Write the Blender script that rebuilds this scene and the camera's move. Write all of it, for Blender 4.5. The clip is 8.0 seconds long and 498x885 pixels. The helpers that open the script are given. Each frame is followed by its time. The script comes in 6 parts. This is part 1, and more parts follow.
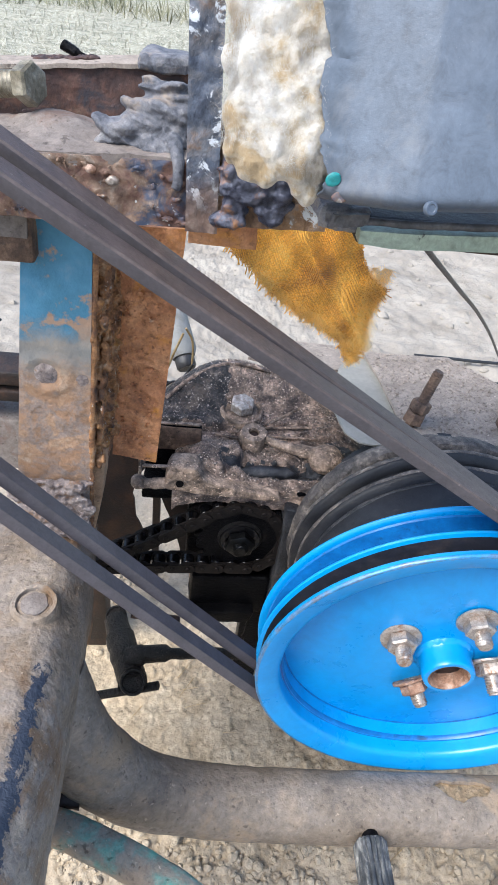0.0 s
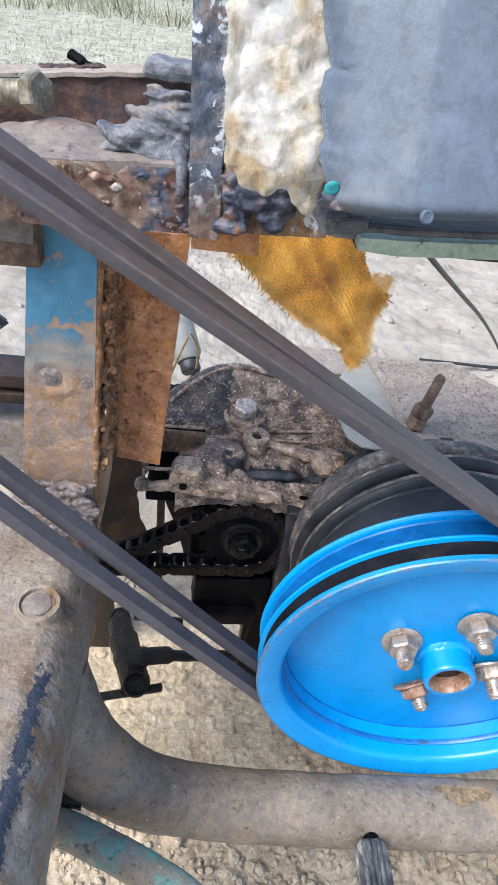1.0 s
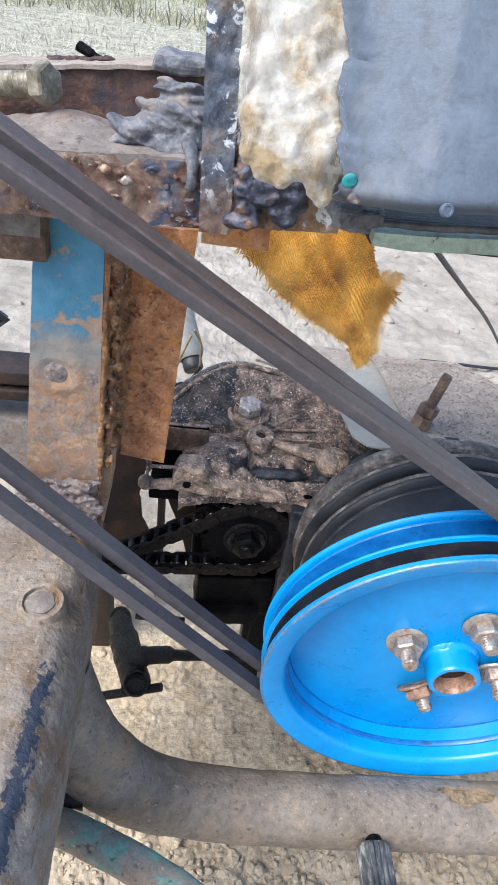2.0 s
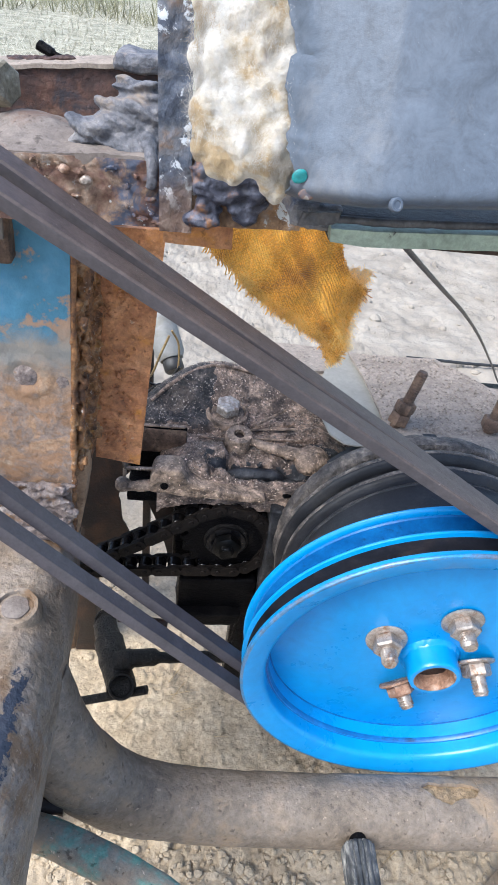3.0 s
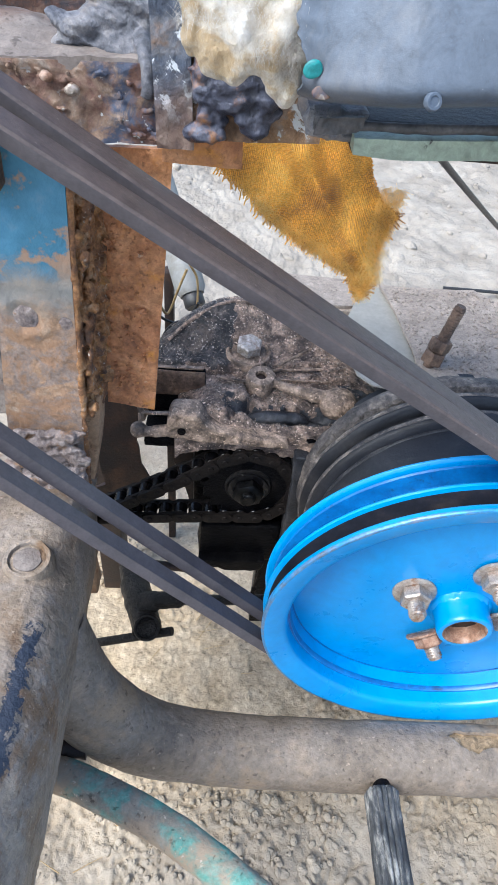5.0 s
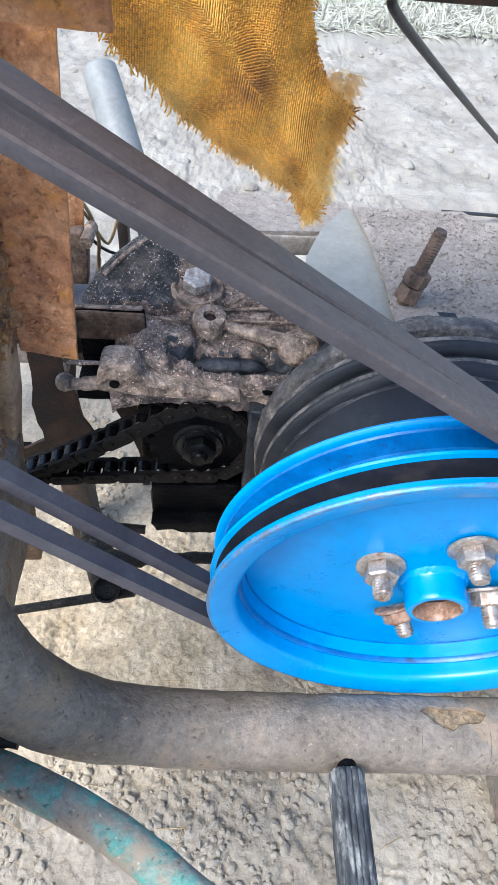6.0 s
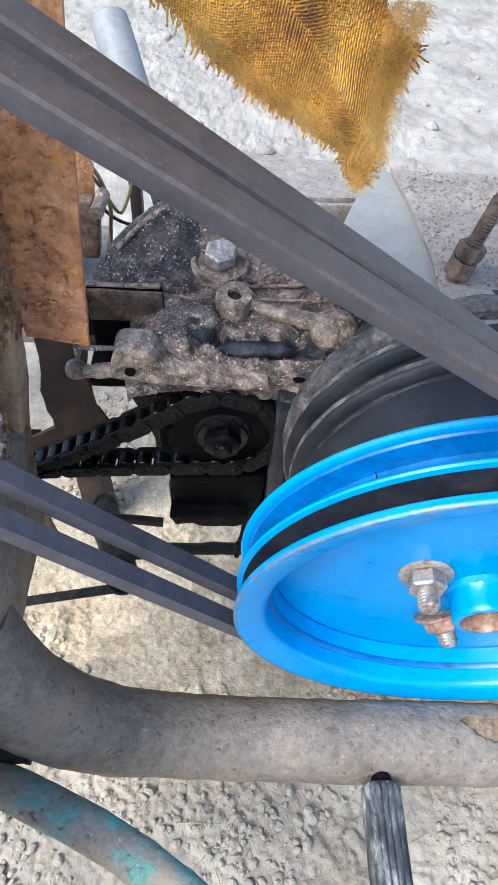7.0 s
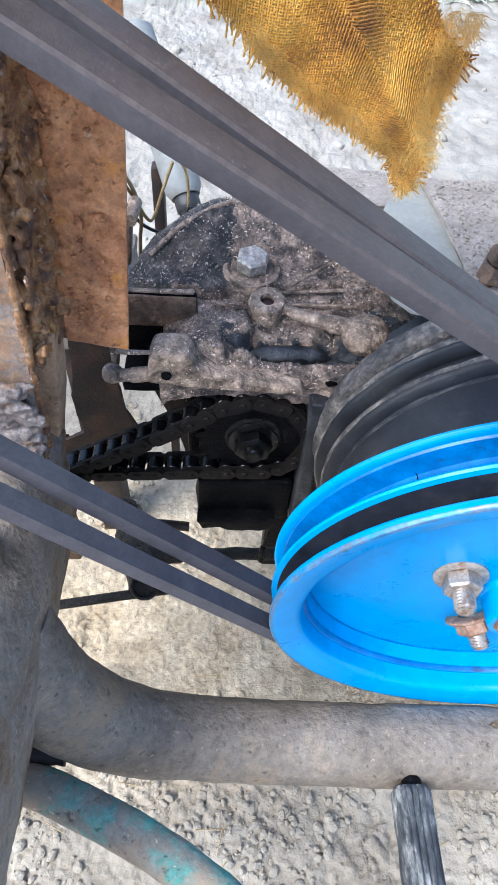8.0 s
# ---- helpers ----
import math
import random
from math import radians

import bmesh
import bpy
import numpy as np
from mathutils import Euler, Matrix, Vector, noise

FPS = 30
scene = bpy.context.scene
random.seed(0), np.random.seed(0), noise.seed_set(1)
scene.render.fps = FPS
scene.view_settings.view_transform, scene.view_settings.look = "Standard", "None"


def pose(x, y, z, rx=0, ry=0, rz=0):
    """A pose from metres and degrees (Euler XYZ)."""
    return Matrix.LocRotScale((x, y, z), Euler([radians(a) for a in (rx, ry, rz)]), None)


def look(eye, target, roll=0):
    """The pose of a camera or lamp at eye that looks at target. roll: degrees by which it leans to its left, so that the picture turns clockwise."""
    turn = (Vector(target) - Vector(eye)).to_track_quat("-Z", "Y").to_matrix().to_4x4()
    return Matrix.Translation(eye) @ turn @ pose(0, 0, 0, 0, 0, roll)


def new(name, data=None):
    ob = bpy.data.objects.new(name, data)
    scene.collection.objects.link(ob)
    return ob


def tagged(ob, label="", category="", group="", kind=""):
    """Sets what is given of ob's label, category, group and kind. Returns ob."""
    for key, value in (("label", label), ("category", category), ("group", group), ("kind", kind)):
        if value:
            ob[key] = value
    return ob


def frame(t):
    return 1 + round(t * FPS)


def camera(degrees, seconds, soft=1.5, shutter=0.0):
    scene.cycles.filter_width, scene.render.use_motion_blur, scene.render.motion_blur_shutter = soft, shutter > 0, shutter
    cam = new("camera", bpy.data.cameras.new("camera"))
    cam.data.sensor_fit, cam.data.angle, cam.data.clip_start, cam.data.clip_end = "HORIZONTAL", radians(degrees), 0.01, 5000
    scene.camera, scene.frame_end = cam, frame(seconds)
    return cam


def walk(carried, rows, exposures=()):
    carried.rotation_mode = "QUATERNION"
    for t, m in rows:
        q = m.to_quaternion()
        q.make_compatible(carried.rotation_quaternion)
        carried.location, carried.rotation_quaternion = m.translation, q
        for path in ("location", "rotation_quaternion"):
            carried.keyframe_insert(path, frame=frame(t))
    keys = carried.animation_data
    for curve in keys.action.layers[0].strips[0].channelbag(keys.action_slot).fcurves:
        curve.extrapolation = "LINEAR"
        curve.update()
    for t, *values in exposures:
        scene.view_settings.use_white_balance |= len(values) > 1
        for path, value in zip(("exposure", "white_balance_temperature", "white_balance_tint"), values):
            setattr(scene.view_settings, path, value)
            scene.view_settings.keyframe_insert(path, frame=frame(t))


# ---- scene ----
cam = camera(42.66, 8.0)
PATH = [
    (0, (-0.05183, 0.01199, 0.76422), (-0.00287, 0.40570, 0.45992), 7.98),
    (0.5, (-0.04980, 0.01148, 0.76564), (-0.00173, 0.40737, 0.46405), 7.90),
    (1, (-0.05015, 0.00921, 0.76629), (-0.00586, 0.40482, 0.46374), 7.87),
    (1.5, (-0.05321, 0.01188, 0.76273), (-0.00920, 0.40521, 0.45719), 8.00),
    (1.7, (-0.05474, 0.01034, 0.76335), (-0.00925, 0.40636, 0.46152), 8.31),
    (2.8, (-0.04807, 0.01414, 0.76196), (0.00156, 0.40722, 0.45696), 8.13),
    (3, (-0.04358, 0.01184, 0.76307), (0.00821, 0.40725, 0.46146), 7.88),
    (3.5, (-0.04392, 0.01300, 0.76234), (0.00047, 0.41084, 0.46275), 7.49),
    (4, (-0.04825, 0.01670, 0.75705), (0.00039, 0.41187, 0.45461), 8.60),
    (4.2, (-0.05111, 0.01350, 0.75660), (-0.00248, 0.41010, 0.45603), 8.46),
    (5.3, (-0.02722, 0.05179, 0.74585), (-0.00035, 0.39388, 0.38219), 5.23),
    (5.5, (-0.02253, 0.06323, 0.73568), (0.01198, 0.39438, 0.36265), 6.21),
    (6, (0.00057, 0.08497, 0.72332), (0.03183, 0.40962, 0.34433), 5.80),
    (6.5, (-0.00443, 0.11823, 0.70692), (0.02127, 0.42117, 0.30998), 5.35),
    (7, (-0.00725, 0.11743, 0.70395), (0.01558, 0.42398, 0.30961), 4.81),
    (7.5, (-0.01075, 0.12377, 0.69441), (0.00822, 0.43048, 0.29999), 3.50),
    (8, (-0.02387, 0.11240, 0.70398), (-0.00351, 0.42494, 0.31423), 4.42),
]
walk(cam, [(t, look(eye, target, roll)) for t, eye, target, roll in PATH],
     ((0, 1.20, 6250, 8.5), (4.2, 1.20, 6250, 8.5), (5.5, 1.28, 5930, 6.3), (7, 1.34, 5850, 6.3), (8, 1.42, 5740, 6.3)))

# ---- light ----
world = bpy.data.worlds.new("sky_world")
scene.world = world
world.use_nodes = True
wn, wl = world.node_tree.nodes, world.node_tree.links
sky = wn.new("ShaderNodeTexSky")
sky.sky_type, sky.sun_disc = "NISHITA", False
sky.sun_elevation, sky.sun_rotation = radians(54), radians(236)
sky.air_density, sky.dust_density = 1.0, 2.0
wl.new(sky.outputs[0], wn["Background"].inputs[0])
wn["Background"].inputs[1].default_value = 0.15

sun = new("sun", bpy.data.lights.new("sun", "SUN"))
sun.data.energy, sun.data.angle, sun.data.color = 2.1, radians(30), (1.0, 0.985, 0.95)
sun.matrix_world = look((-2.0, -1.15, 3.4), (0, 0.3, 0.3))


# ---- materials ----
def ramp(nt, src, stops):
    node = nt.nodes.new("ShaderNodeValToRGB")
    el = node.color_ramp.elements
    while len(el) < len(stops):
        el.new(0.5)
    for e, (p, c) in zip(el, stops):
        e.position, e.color = p, (*c, 1) if len(c) == 3 else c
    nt.links.new(src, node.inputs[0])
    return node.outputs[0]


def noise_tex(nt, vec, scale, detail=6.0, rough=0.6, dist=0.0):
    node = nt.nodes.new("ShaderNodeTexNoise")
    for key, v in (("Scale", scale), ("Detail", detail), ("Roughness", rough), ("Distortion", dist)):
        node.inputs[key].default_value = v
    nt.links.new(vec, node.inputs["Vector"])
    return node.outputs[0]


def mix(nt, fac, a, b, mode="MIX"):
    node = nt.nodes.new("ShaderNodeMix")
    node.data_type, node.blend_type = "RGBA", mode
    for sock, v in ((node.inputs[0], fac), (node.inputs[6], a), (node.inputs[7], b)):
        if isinstance(v, (int, float)):
            sock.default_value = v
        elif isinstance(v, tuple):
            sock.default_value = (*v, 1)
        else:
            nt.links.new(v, sock)
    return node.outputs[2]


def maths(nt, op, a, b=0.0):
    node = nt.nodes.new("ShaderNodeMath")
    node.operation = op
    for sock, v in ((node.inputs[0], a), (node.inputs[1], b)):
        if isinstance(v, (int, float)):
            sock.default_value = v
        else:
            nt.links.new(v, sock)
    return node.outputs[0]


def surface(name, stops, scale=60.0, fine=(), patch=None, rough=0.6, rough_var=0.15, metal=0.0,
            bump=0.4, bump_scale=300.0, bump_dist=0.001, stretch=None, speck=None, spec=0.5, sheen=0.0, rnd=0.0, mottle=0.3, pits=0.0):
    """A worn surface: a wide colour ramp, a fine grain, patches of another colour, specks, and a relief."""
    m = bpy.data.materials.new(name)
    m.use_nodes = True
    nt = m.node_tree
    bsdf = nt.nodes["Principled BSDF"]
    tc = nt.nodes.new("ShaderNodeTexCoord")
    vec = tc.outputs["Object"]
    if stretch:
        mp = nt.nodes.new("ShaderNodeMapping")
        mp.inputs["Scale"].default_value = stretch
        nt.links.new(vec, mp.inputs[0])
        vec = mp.outputs[0]
    n1 = noise_tex(nt, vec, scale, 7.0, 0.65, 0.3)
    if rnd:
        oi = nt.nodes.new("ShaderNodeObjectInfo")
        n1 = maths(nt, "ADD", n1, maths(nt, "MULTIPLY", maths(nt, "SUBTRACT", oi.outputs["Random"], 0.5), rnd))
    col = ramp(nt, n1, stops)
    n2 = noise_tex(nt, vec, bump_scale, 5.0, 0.7)
    if fine:
        lo, hi = fine
        g = ramp(nt, n2, [(0.3, (lo,) * 3), (0.7, (hi,) * 3)])
        col = mix(nt, 1.0, col, g, "MULTIPLY")
    if mottle:
        mm = ramp(nt, noise_tex(nt, vec, scale * 4.3, 6.0, 0.75, 0.6), [(0.32, (1 - mottle,) * 3), (0.5, (1, 1, 1)), (0.68, (1 + mottle * 0.8,) * 3)])
        col = mix(nt, 1.0, col, mm, "MULTIPLY")
    if patch:
        pcol, pscale, p0, p1 = patch
        pm = ramp(nt, noise_tex(nt, vec, pscale, 8.0, 0.7, 0.5), [(p0, (0, 0, 0)), (p1, (1, 1, 1))])
        col = mix(nt, pm, col, pcol)
    if speck:
        scol, sscale, s0 = speck
        sm = ramp(nt, noise_tex(nt, vec, sscale * 1.2, 3.0, 0.6), [(0.70 - s0 * 0.5, (0, 0, 0)), (0.73 - s0 * 0.5, (1, 1, 1))])
        col = mix(nt, maths(nt, "MULTIPLY", sm, ramp(nt, noise_tex(nt, vec, sscale * 0.21), [(0.42, (0, 0, 0)), (0.55, (1, 1, 1))])), col, scol)
    if pits:
        pn = noise_tex(nt, vec, pits, 4.0, 0.55, 0.2)
        col = mix(nt, 1.0, col, ramp(nt, pn, [(0.30, (0.5, 0.48, 0.47)), (0.39, (1, 1, 1)), (0.66, (1, 1, 1)), (0.74, (1.2, 1.18, 1.15))]), "MULTIPLY")
    nt.links.new(col, bsdf.inputs["Base Color"])
    rr = nt.nodes.new("ShaderNodeMapRange")
    rr.inputs[3].default_value, rr.inputs[4].default_value = rough - rough_var, rough + rough_var
    nt.links.new(n1, rr.inputs[0])
    nt.links.new(rr.outputs[0], bsdf.inputs["Roughness"])
    bsdf.inputs["Metallic"].default_value = metal
    bsdf.inputs["Specular IOR Level"].default_value = spec
    if sheen:
        bsdf.inputs["Sheen Weight"].default_value = sheen
    if bump:
        b = nt.nodes.new("ShaderNodeBump")
        b.inputs["Strength"].default_value, b.inputs["Distance"].default_value = bump, bump_dist
        h = maths(nt, "ADD", n2, maths(nt, "MULTIPLY", n1, 1.6))
        if pits:
            h = maths(nt, "ADD", maths(nt, "MULTIPLY", n2, 0.35), maths(nt, "ADD", n1, maths(nt, "MULTIPLY", pn, 1.6)))
        nt.links.new(h, b.inputs["Height"])
        nt.links.new(b.outputs[0], bsdf.inputs["Normal"])
    return m


RUST = surface("rust", [(0.34, (0.095, 0.055, 0.040)), (0.44, (0.22, 0.105, 0.052)), (0.54, (0.38, 0.185, 0.075)), (0.66, (0.46, 0.31, 0.20))], 75, (0.6, 1.2),
               ((0.40, 0.205, 0.055), 36, 0.56, 0.64), 0.6, 0.2, 0.1, 0.9, 420, 0.0016, speck=((0.46, 0.40, 0.35), 260, 0.14))
UPRIGHT = surface("tan_rusty_steel", [(0.32, (0.1691, 0.1029, 0.0620)), (0.48, (0.3140, 0.1943, 0.1162)), (0.58, (0.3985, 0.2572, 0.1593)), (0.72, (0.5071, 0.3465, 0.2152))], 40, (0.8, 1.15),
                  ((0.2656, 0.1208, 0.0517), 34, 0.54, 0.64), 0.65, 0.12, 0.05, 0.6, 420, 0.0012, pits=240.0)
RUST_PLATE = surface("rust_plate", [(0.3, (0.2005, 0.0788, 0.0363)), (0.45, (0.4010, 0.1674, 0.0727)), (0.56, (0.4953, 0.2265, 0.1008)), (0.72, (0.6133, 0.3152, 0.1614))], 45, (0.7, 1.15),
                     ((0.5425, 0.2265, 0.0444), 40, 0.54, 0.66), 0.65, 0.15, 0.05, 0.7, 420, 0.0013, speck=((0.5670, 0.3870, 0.2646), 170, 0.03), pits=280.0)
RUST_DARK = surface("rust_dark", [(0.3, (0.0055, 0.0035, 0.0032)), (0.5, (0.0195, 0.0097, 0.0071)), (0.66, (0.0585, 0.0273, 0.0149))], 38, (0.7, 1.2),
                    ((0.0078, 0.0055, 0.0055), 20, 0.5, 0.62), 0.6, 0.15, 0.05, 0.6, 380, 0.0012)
BEAM_RUST = surface("beam_rust", [(0.28, (0.0329, 0.0210, 0.0263)), (0.46, (0.1462, 0.0768, 0.0570)), (0.58, (0.2412, 0.1617, 0.1140)), (0.72, (0.3363, 0.2910, 0.2544))], 85, (0.7, 1.2),
                    ((0.0585, 0.0728, 0.1140), 60, 0.5, 0.6), 0.6, 0.18, 0.15, 0.5, 420, 0.0012, speck=((0.4386, 0.4446, 0.4386), 190, 0.12))
DUST_TOP = surface("dusty_steel", [(0.3, (0.1373, 0.1123, 0.0998)), (0.55, (0.2059, 0.1747, 0.1560)), (0.75, (0.2621, 0.2309, 0.2059))], 50, (0.85, 1.1),
                   ((0.1560, 0.0936, 0.0702), 40, 0.55, 0.7), 0.8, 0.1, 0.0, 0.5, 500, 0.0008, pits=260.0)
SLAG = surface("weld_slag", [(0.3, (0.0555, 0.0588, 0.0724)), (0.5, (0.1463, 0.1500, 0.1721)), (0.72, (0.3128, 0.2942, 0.2912))], 110, (0.7, 1.15),
               ((0.2724, 0.2230, 0.1853), 42, 0.54, 0.64), 0.7, 0.15, 0.1, 0.8, 420, 0.0014)
SLAG_DARK = surface("burnt_weld", [(0.28, (0.012, 0.014, 0.022)), (0.5, (0.05, 0.055, 0.085)), (0.72, (0.16, 0.17, 0.22))], 150, (0.7, 1.2),
                    ((0.24, 0.11, 0.04), 75, 0.54, 0.66), 0.35, 0.15, 0.3, 0.7, 450, 0.001)
FRAME = surface("grimy_frame_paint", [(0.3, (0.1191, 0.0908, 0.0689)), (0.45, (0.2292, 0.1766, 0.1300)), (0.56, (0.2475, 0.2059, 0.1719)), (0.72, (0.3392, 0.2691, 0.1950))], 30, (0.82, 1.12),
                ((0.1834, 0.1134, 0.0650), 22, 0.53, 0.63), 0.62, 0.15, 0.0, 0.55, 240, 0.0016, speck=((0.3667, 0.2858, 0.2141), 260, 0.12), spec=0.4, pits=230.0)
PIPE = surface("dusty_pipe_paint", [(0.3, (0.1065, 0.0883, 0.0742)), (0.45, (0.1805, 0.1442, 0.1113)), (0.56, (0.1991, 0.1643, 0.1349)), (0.72, (0.2685, 0.2084, 0.1552))], 30, (0.82, 1.12),
               ((0.2776, 0.2004, 0.1314), 16, 0.52, 0.66), 0.62, 0.15, 0.0, 0.55, 240, 0.0016, speck=((0.3147, 0.2483, 0.1889), 230, 0.1), spec=0.4, pits=230.0)
TURQ = surface("worn_turquoise_paint", [(0.36, (0.3450, 0.2654, 0.1951)), (0.48, (0.2812, 0.2654, 0.2199)), (0.55, (0.1789, 0.3274, 0.2700)), (0.64, (0.1023, 0.3726, 0.3099))], 26, (0.8, 1.12),
               ((0.3834, 0.2936, 0.2099), 30, 0.47, 0.58), 0.7, 0.1, 0.0, 0.5, 300, 0.0012, spec=0.3, speck=((0.5368, 0.4517, 0.3599), 260, 0.1), pits=240.0)
RUBBER = surface("belt_rubber", [(0.3, (0.0513, 0.0465, 0.0542)), (0.6, (0.0781, 0.0697, 0.0785)), (0.8, (0.1074, 0.0930, 0.0995))], 40, (0.85, 1.1),
                 None, 0.5, 0.1, 0.0, 0.3, 700, 0.0004, mottle=0.22, stretch=(0.9300, 0.9300, 0.9300))
RUBBER_WORN = surface("belt_rubber_worn", [(0.3, (0.0638, 0.0496, 0.0486)), (0.6, (0.0948, 0.0721, 0.0672)), (0.8, (0.1288, 0.0956, 0.0842))], 40, (0.85, 1.1),
                      None, 0.55, 0.1, 0.0, 0.4, 700, 0.0006, mottle=0.34, speck=((0.1748, 0.1518, 0.1380), 420, 0.08))
PEG = surface("dusty_peg_rubber", [(0.38, (0.022, 0.025, 0.03)), (0.52, (0.06, 0.064, 0.07)), (0.66, (0.27, 0.265, 0.25))], 130, (0.65, 1.2),
              None, 0.8, 0.1, 0.0, 0.6, 420, 0.001, stretch=(1.0, 0.35, 1.0))
BLUE = surface("blue_enamel", [(0.3, (0.0042, 0.2227, 0.5521)), (0.6, (0.0060, 0.2554, 0.6003)), (0.8, (0.0120, 0.2881, 0.6209))], 25, (0.97, 1.02),
               ((0.0030, 0.1686, 0.5349), 70, 0.66, 0.75), 0.29, 0.08, 0.0, 0.12, 160, 0.0008, mottle=0.1, spec=0.5)
# rubbed enamel, darkened further for the shade in groove and creases
BLUE_RUBBED_SHADE = surface("rubbed_shaded_blue_enamel", [(0.3, (0.004, 0.080, 0.26)), (0.55, (0.006, 0.130, 0.38)), (0.78, (0.010, 0.19, 0.50))], 60, (0.85, 1.08),
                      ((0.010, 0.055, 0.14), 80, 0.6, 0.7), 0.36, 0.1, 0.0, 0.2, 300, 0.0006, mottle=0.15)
GROOVE = surface("rubbed_groove", [(0.3, (0.0054, 0.0063, 0.0099)), (0.55, (0.0126, 0.0135, 0.0189)), (0.75, (0.0405, 0.0324, 0.0306))], 35, (0.8, 1.1),
                 None, 0.5, 0.1, 0.0, 0.2, 500, 0.0004, spec=0.25)
RIM_EDGE = surface("chipped_rim", [(0.32, (0.17, 0.125, 0.105)), (0.43, (0.12, 0.19, 0.30)), (0.58, (0.03, 0.235, 0.50))], 60, (0.8, 1.15),
                   None, 0.4, 0.1, 0.3, 0.3, 500, 0.0004)
ZINC = surface("weathered_zinc", [(0.3, (0.2340, 0.1800, 0.1440)), (0.5, (0.3900, 0.3375, 0.2952)), (0.75, (0.5148, 0.4575, 0.4104))], 170, (0.8, 1.15),
               ((0.2340, 0.1125, 0.0576), 130, 0.54, 0.66), 0.42, 0.12, 0.55, 0.4, 800, 0.0004)
ZINC_RUST = surface("rusty_bolt", [(0.3, (0.14, 0.065, 0.04)), (0.5, (0.30, 0.17, 0.11)), (0.75, (0.50, 0.40, 0.34))], 170, (0.75, 1.15),
                    None, 0.6, 0.12, 0.35, 0.5, 800, 0.0004)
BRIGHT = surface("scuffed_bolt", [(0.3, (0.20, 0.155, 0.125)), (0.48, (0.40, 0.345, 0.30)), (0.6, (0.58, 0.52, 0.47)), (0.75, (0.72, 0.67, 0.62))], 210, (0.7, 1.15),
                 ((0.22, 0.125, 0.075), 120, 0.55, 0.66), 0.42, 0.12, 0.2, 0.7, 500, 0.0010)
ENGINE = surface("dirty_cast_engine", [(0.36, (0.0493, 0.0353, 0.0309)), (0.47, (0.1620, 0.1151, 0.0902)), (0.56, (0.3380, 0.2370, 0.1802)), (0.66, (0.5634, 0.4063, 0.3090))], 75, (0.45, 1.45),
                 ((0.0225, 0.0189, 0.0194), 17, 0.53, 0.66), 0.65, 0.2, 0.0, 0.9, 520, 0.0022, speck=((0.8167, 0.6500, 0.5279), 460, 0.18), mottle=0.4)
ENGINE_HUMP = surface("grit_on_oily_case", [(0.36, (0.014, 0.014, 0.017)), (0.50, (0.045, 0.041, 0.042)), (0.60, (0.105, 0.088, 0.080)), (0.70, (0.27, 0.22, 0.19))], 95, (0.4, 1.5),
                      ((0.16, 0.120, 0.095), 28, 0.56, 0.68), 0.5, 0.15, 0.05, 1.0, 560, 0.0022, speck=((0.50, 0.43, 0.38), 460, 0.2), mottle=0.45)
BROWN_DIRT = surface("brown_dirty_steel", [(0.34, (0.060, 0.036, 0.026)), (0.5, (0.15, 0.092, 0.062)), (0.66, (0.27, 0.175, 0.115))], 55, (0.7, 1.2),
                     ((0.045, 0.030, 0.025), 40, 0.54, 0.64), 0.7, 0.12, 0.05, 0.7, 420, 0.0014, pits=260.0)
DUSTY_EDGE = surface("dusty_cast_edge", [(0.36, (0.0382, 0.0340, 0.0340)), (0.50, (0.0978, 0.0850, 0.0782)), (0.60, (0.1785, 0.1513, 0.1318)), (0.70, (0.2890, 0.2422, 0.2040))], 85, (0.6, 1.25),
                     None, 0.65, 0.15, 0.05, 0.9, 420, 0.0016, pits=300.0)
# oily casting; also the painted shade of the groove by the shelf
ENGINE_OILY_AND_SHADE = surface("oily_and_shaded_cast_engine", [(0.3, (0.0098, 0.0105, 0.0133)), (0.52, (0.0350, 0.0364, 0.0420)), (0.75, (0.1120, 0.1050, 0.1050))], 70, (0.7, 1.2),
                      None, 0.4, 0.15, 0.2, 0.7, 420, 0.0014)
CASTING = surface("dusty_aluminium", [(0.34, (0.0557, 0.0405, 0.0310)), (0.46, (0.1896, 0.1336, 0.0959)), (0.56, (0.3569, 0.2532, 0.1826)), (0.72, (0.6246, 0.4557, 0.3376))], 90, (0.7, 1.2),
                  ((0.0557, 0.0405, 0.0328), 45, 0.57, 0.70), 0.65, 0.15, 0.1, 0.8, 420, 0.0016, speck=((0.8031, 0.5873, 0.4383), 380, 0.16), pits=330.0)
DRUM = surface("dark_drum", [(0.3, (0.0060, 0.0060, 0.0081)), (0.52, (0.0145, 0.0150, 0.0185)), (0.75, (0.0354, 0.0329, 0.0336))], 40, (0.8, 1.15),
               ((0.0452, 0.0374, 0.0336), 60, 0.62, 0.75), 0.5, 0.12, 0.15, 0.4, 500, 0.0008)
# black oil; also stands in for shade in the pocket and under the sheet
OILY_AND_SHADE = surface("oily_and_shade_black", [(0.3, (0.0018, 0.0018, 0.0024)), (0.55, (0.004, 0.004, 0.005)), (0.78, (0.014, 0.012, 0.011))], 80, (0.7, 1.2),
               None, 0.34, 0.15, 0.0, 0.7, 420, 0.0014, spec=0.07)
CHAIN = surface("oiled_chain", [(0.3, (0.0023, 0.0023, 0.0030)), (0.55, (0.0054, 0.0054, 0.0066)), (0.78, (0.0173, 0.0146, 0.0138))], 160, (0.75, 1.15),
                None, 0.20, 0.08, 0.1, 0.3, 700, 0.0005, rnd=0.15, spec=0.5)
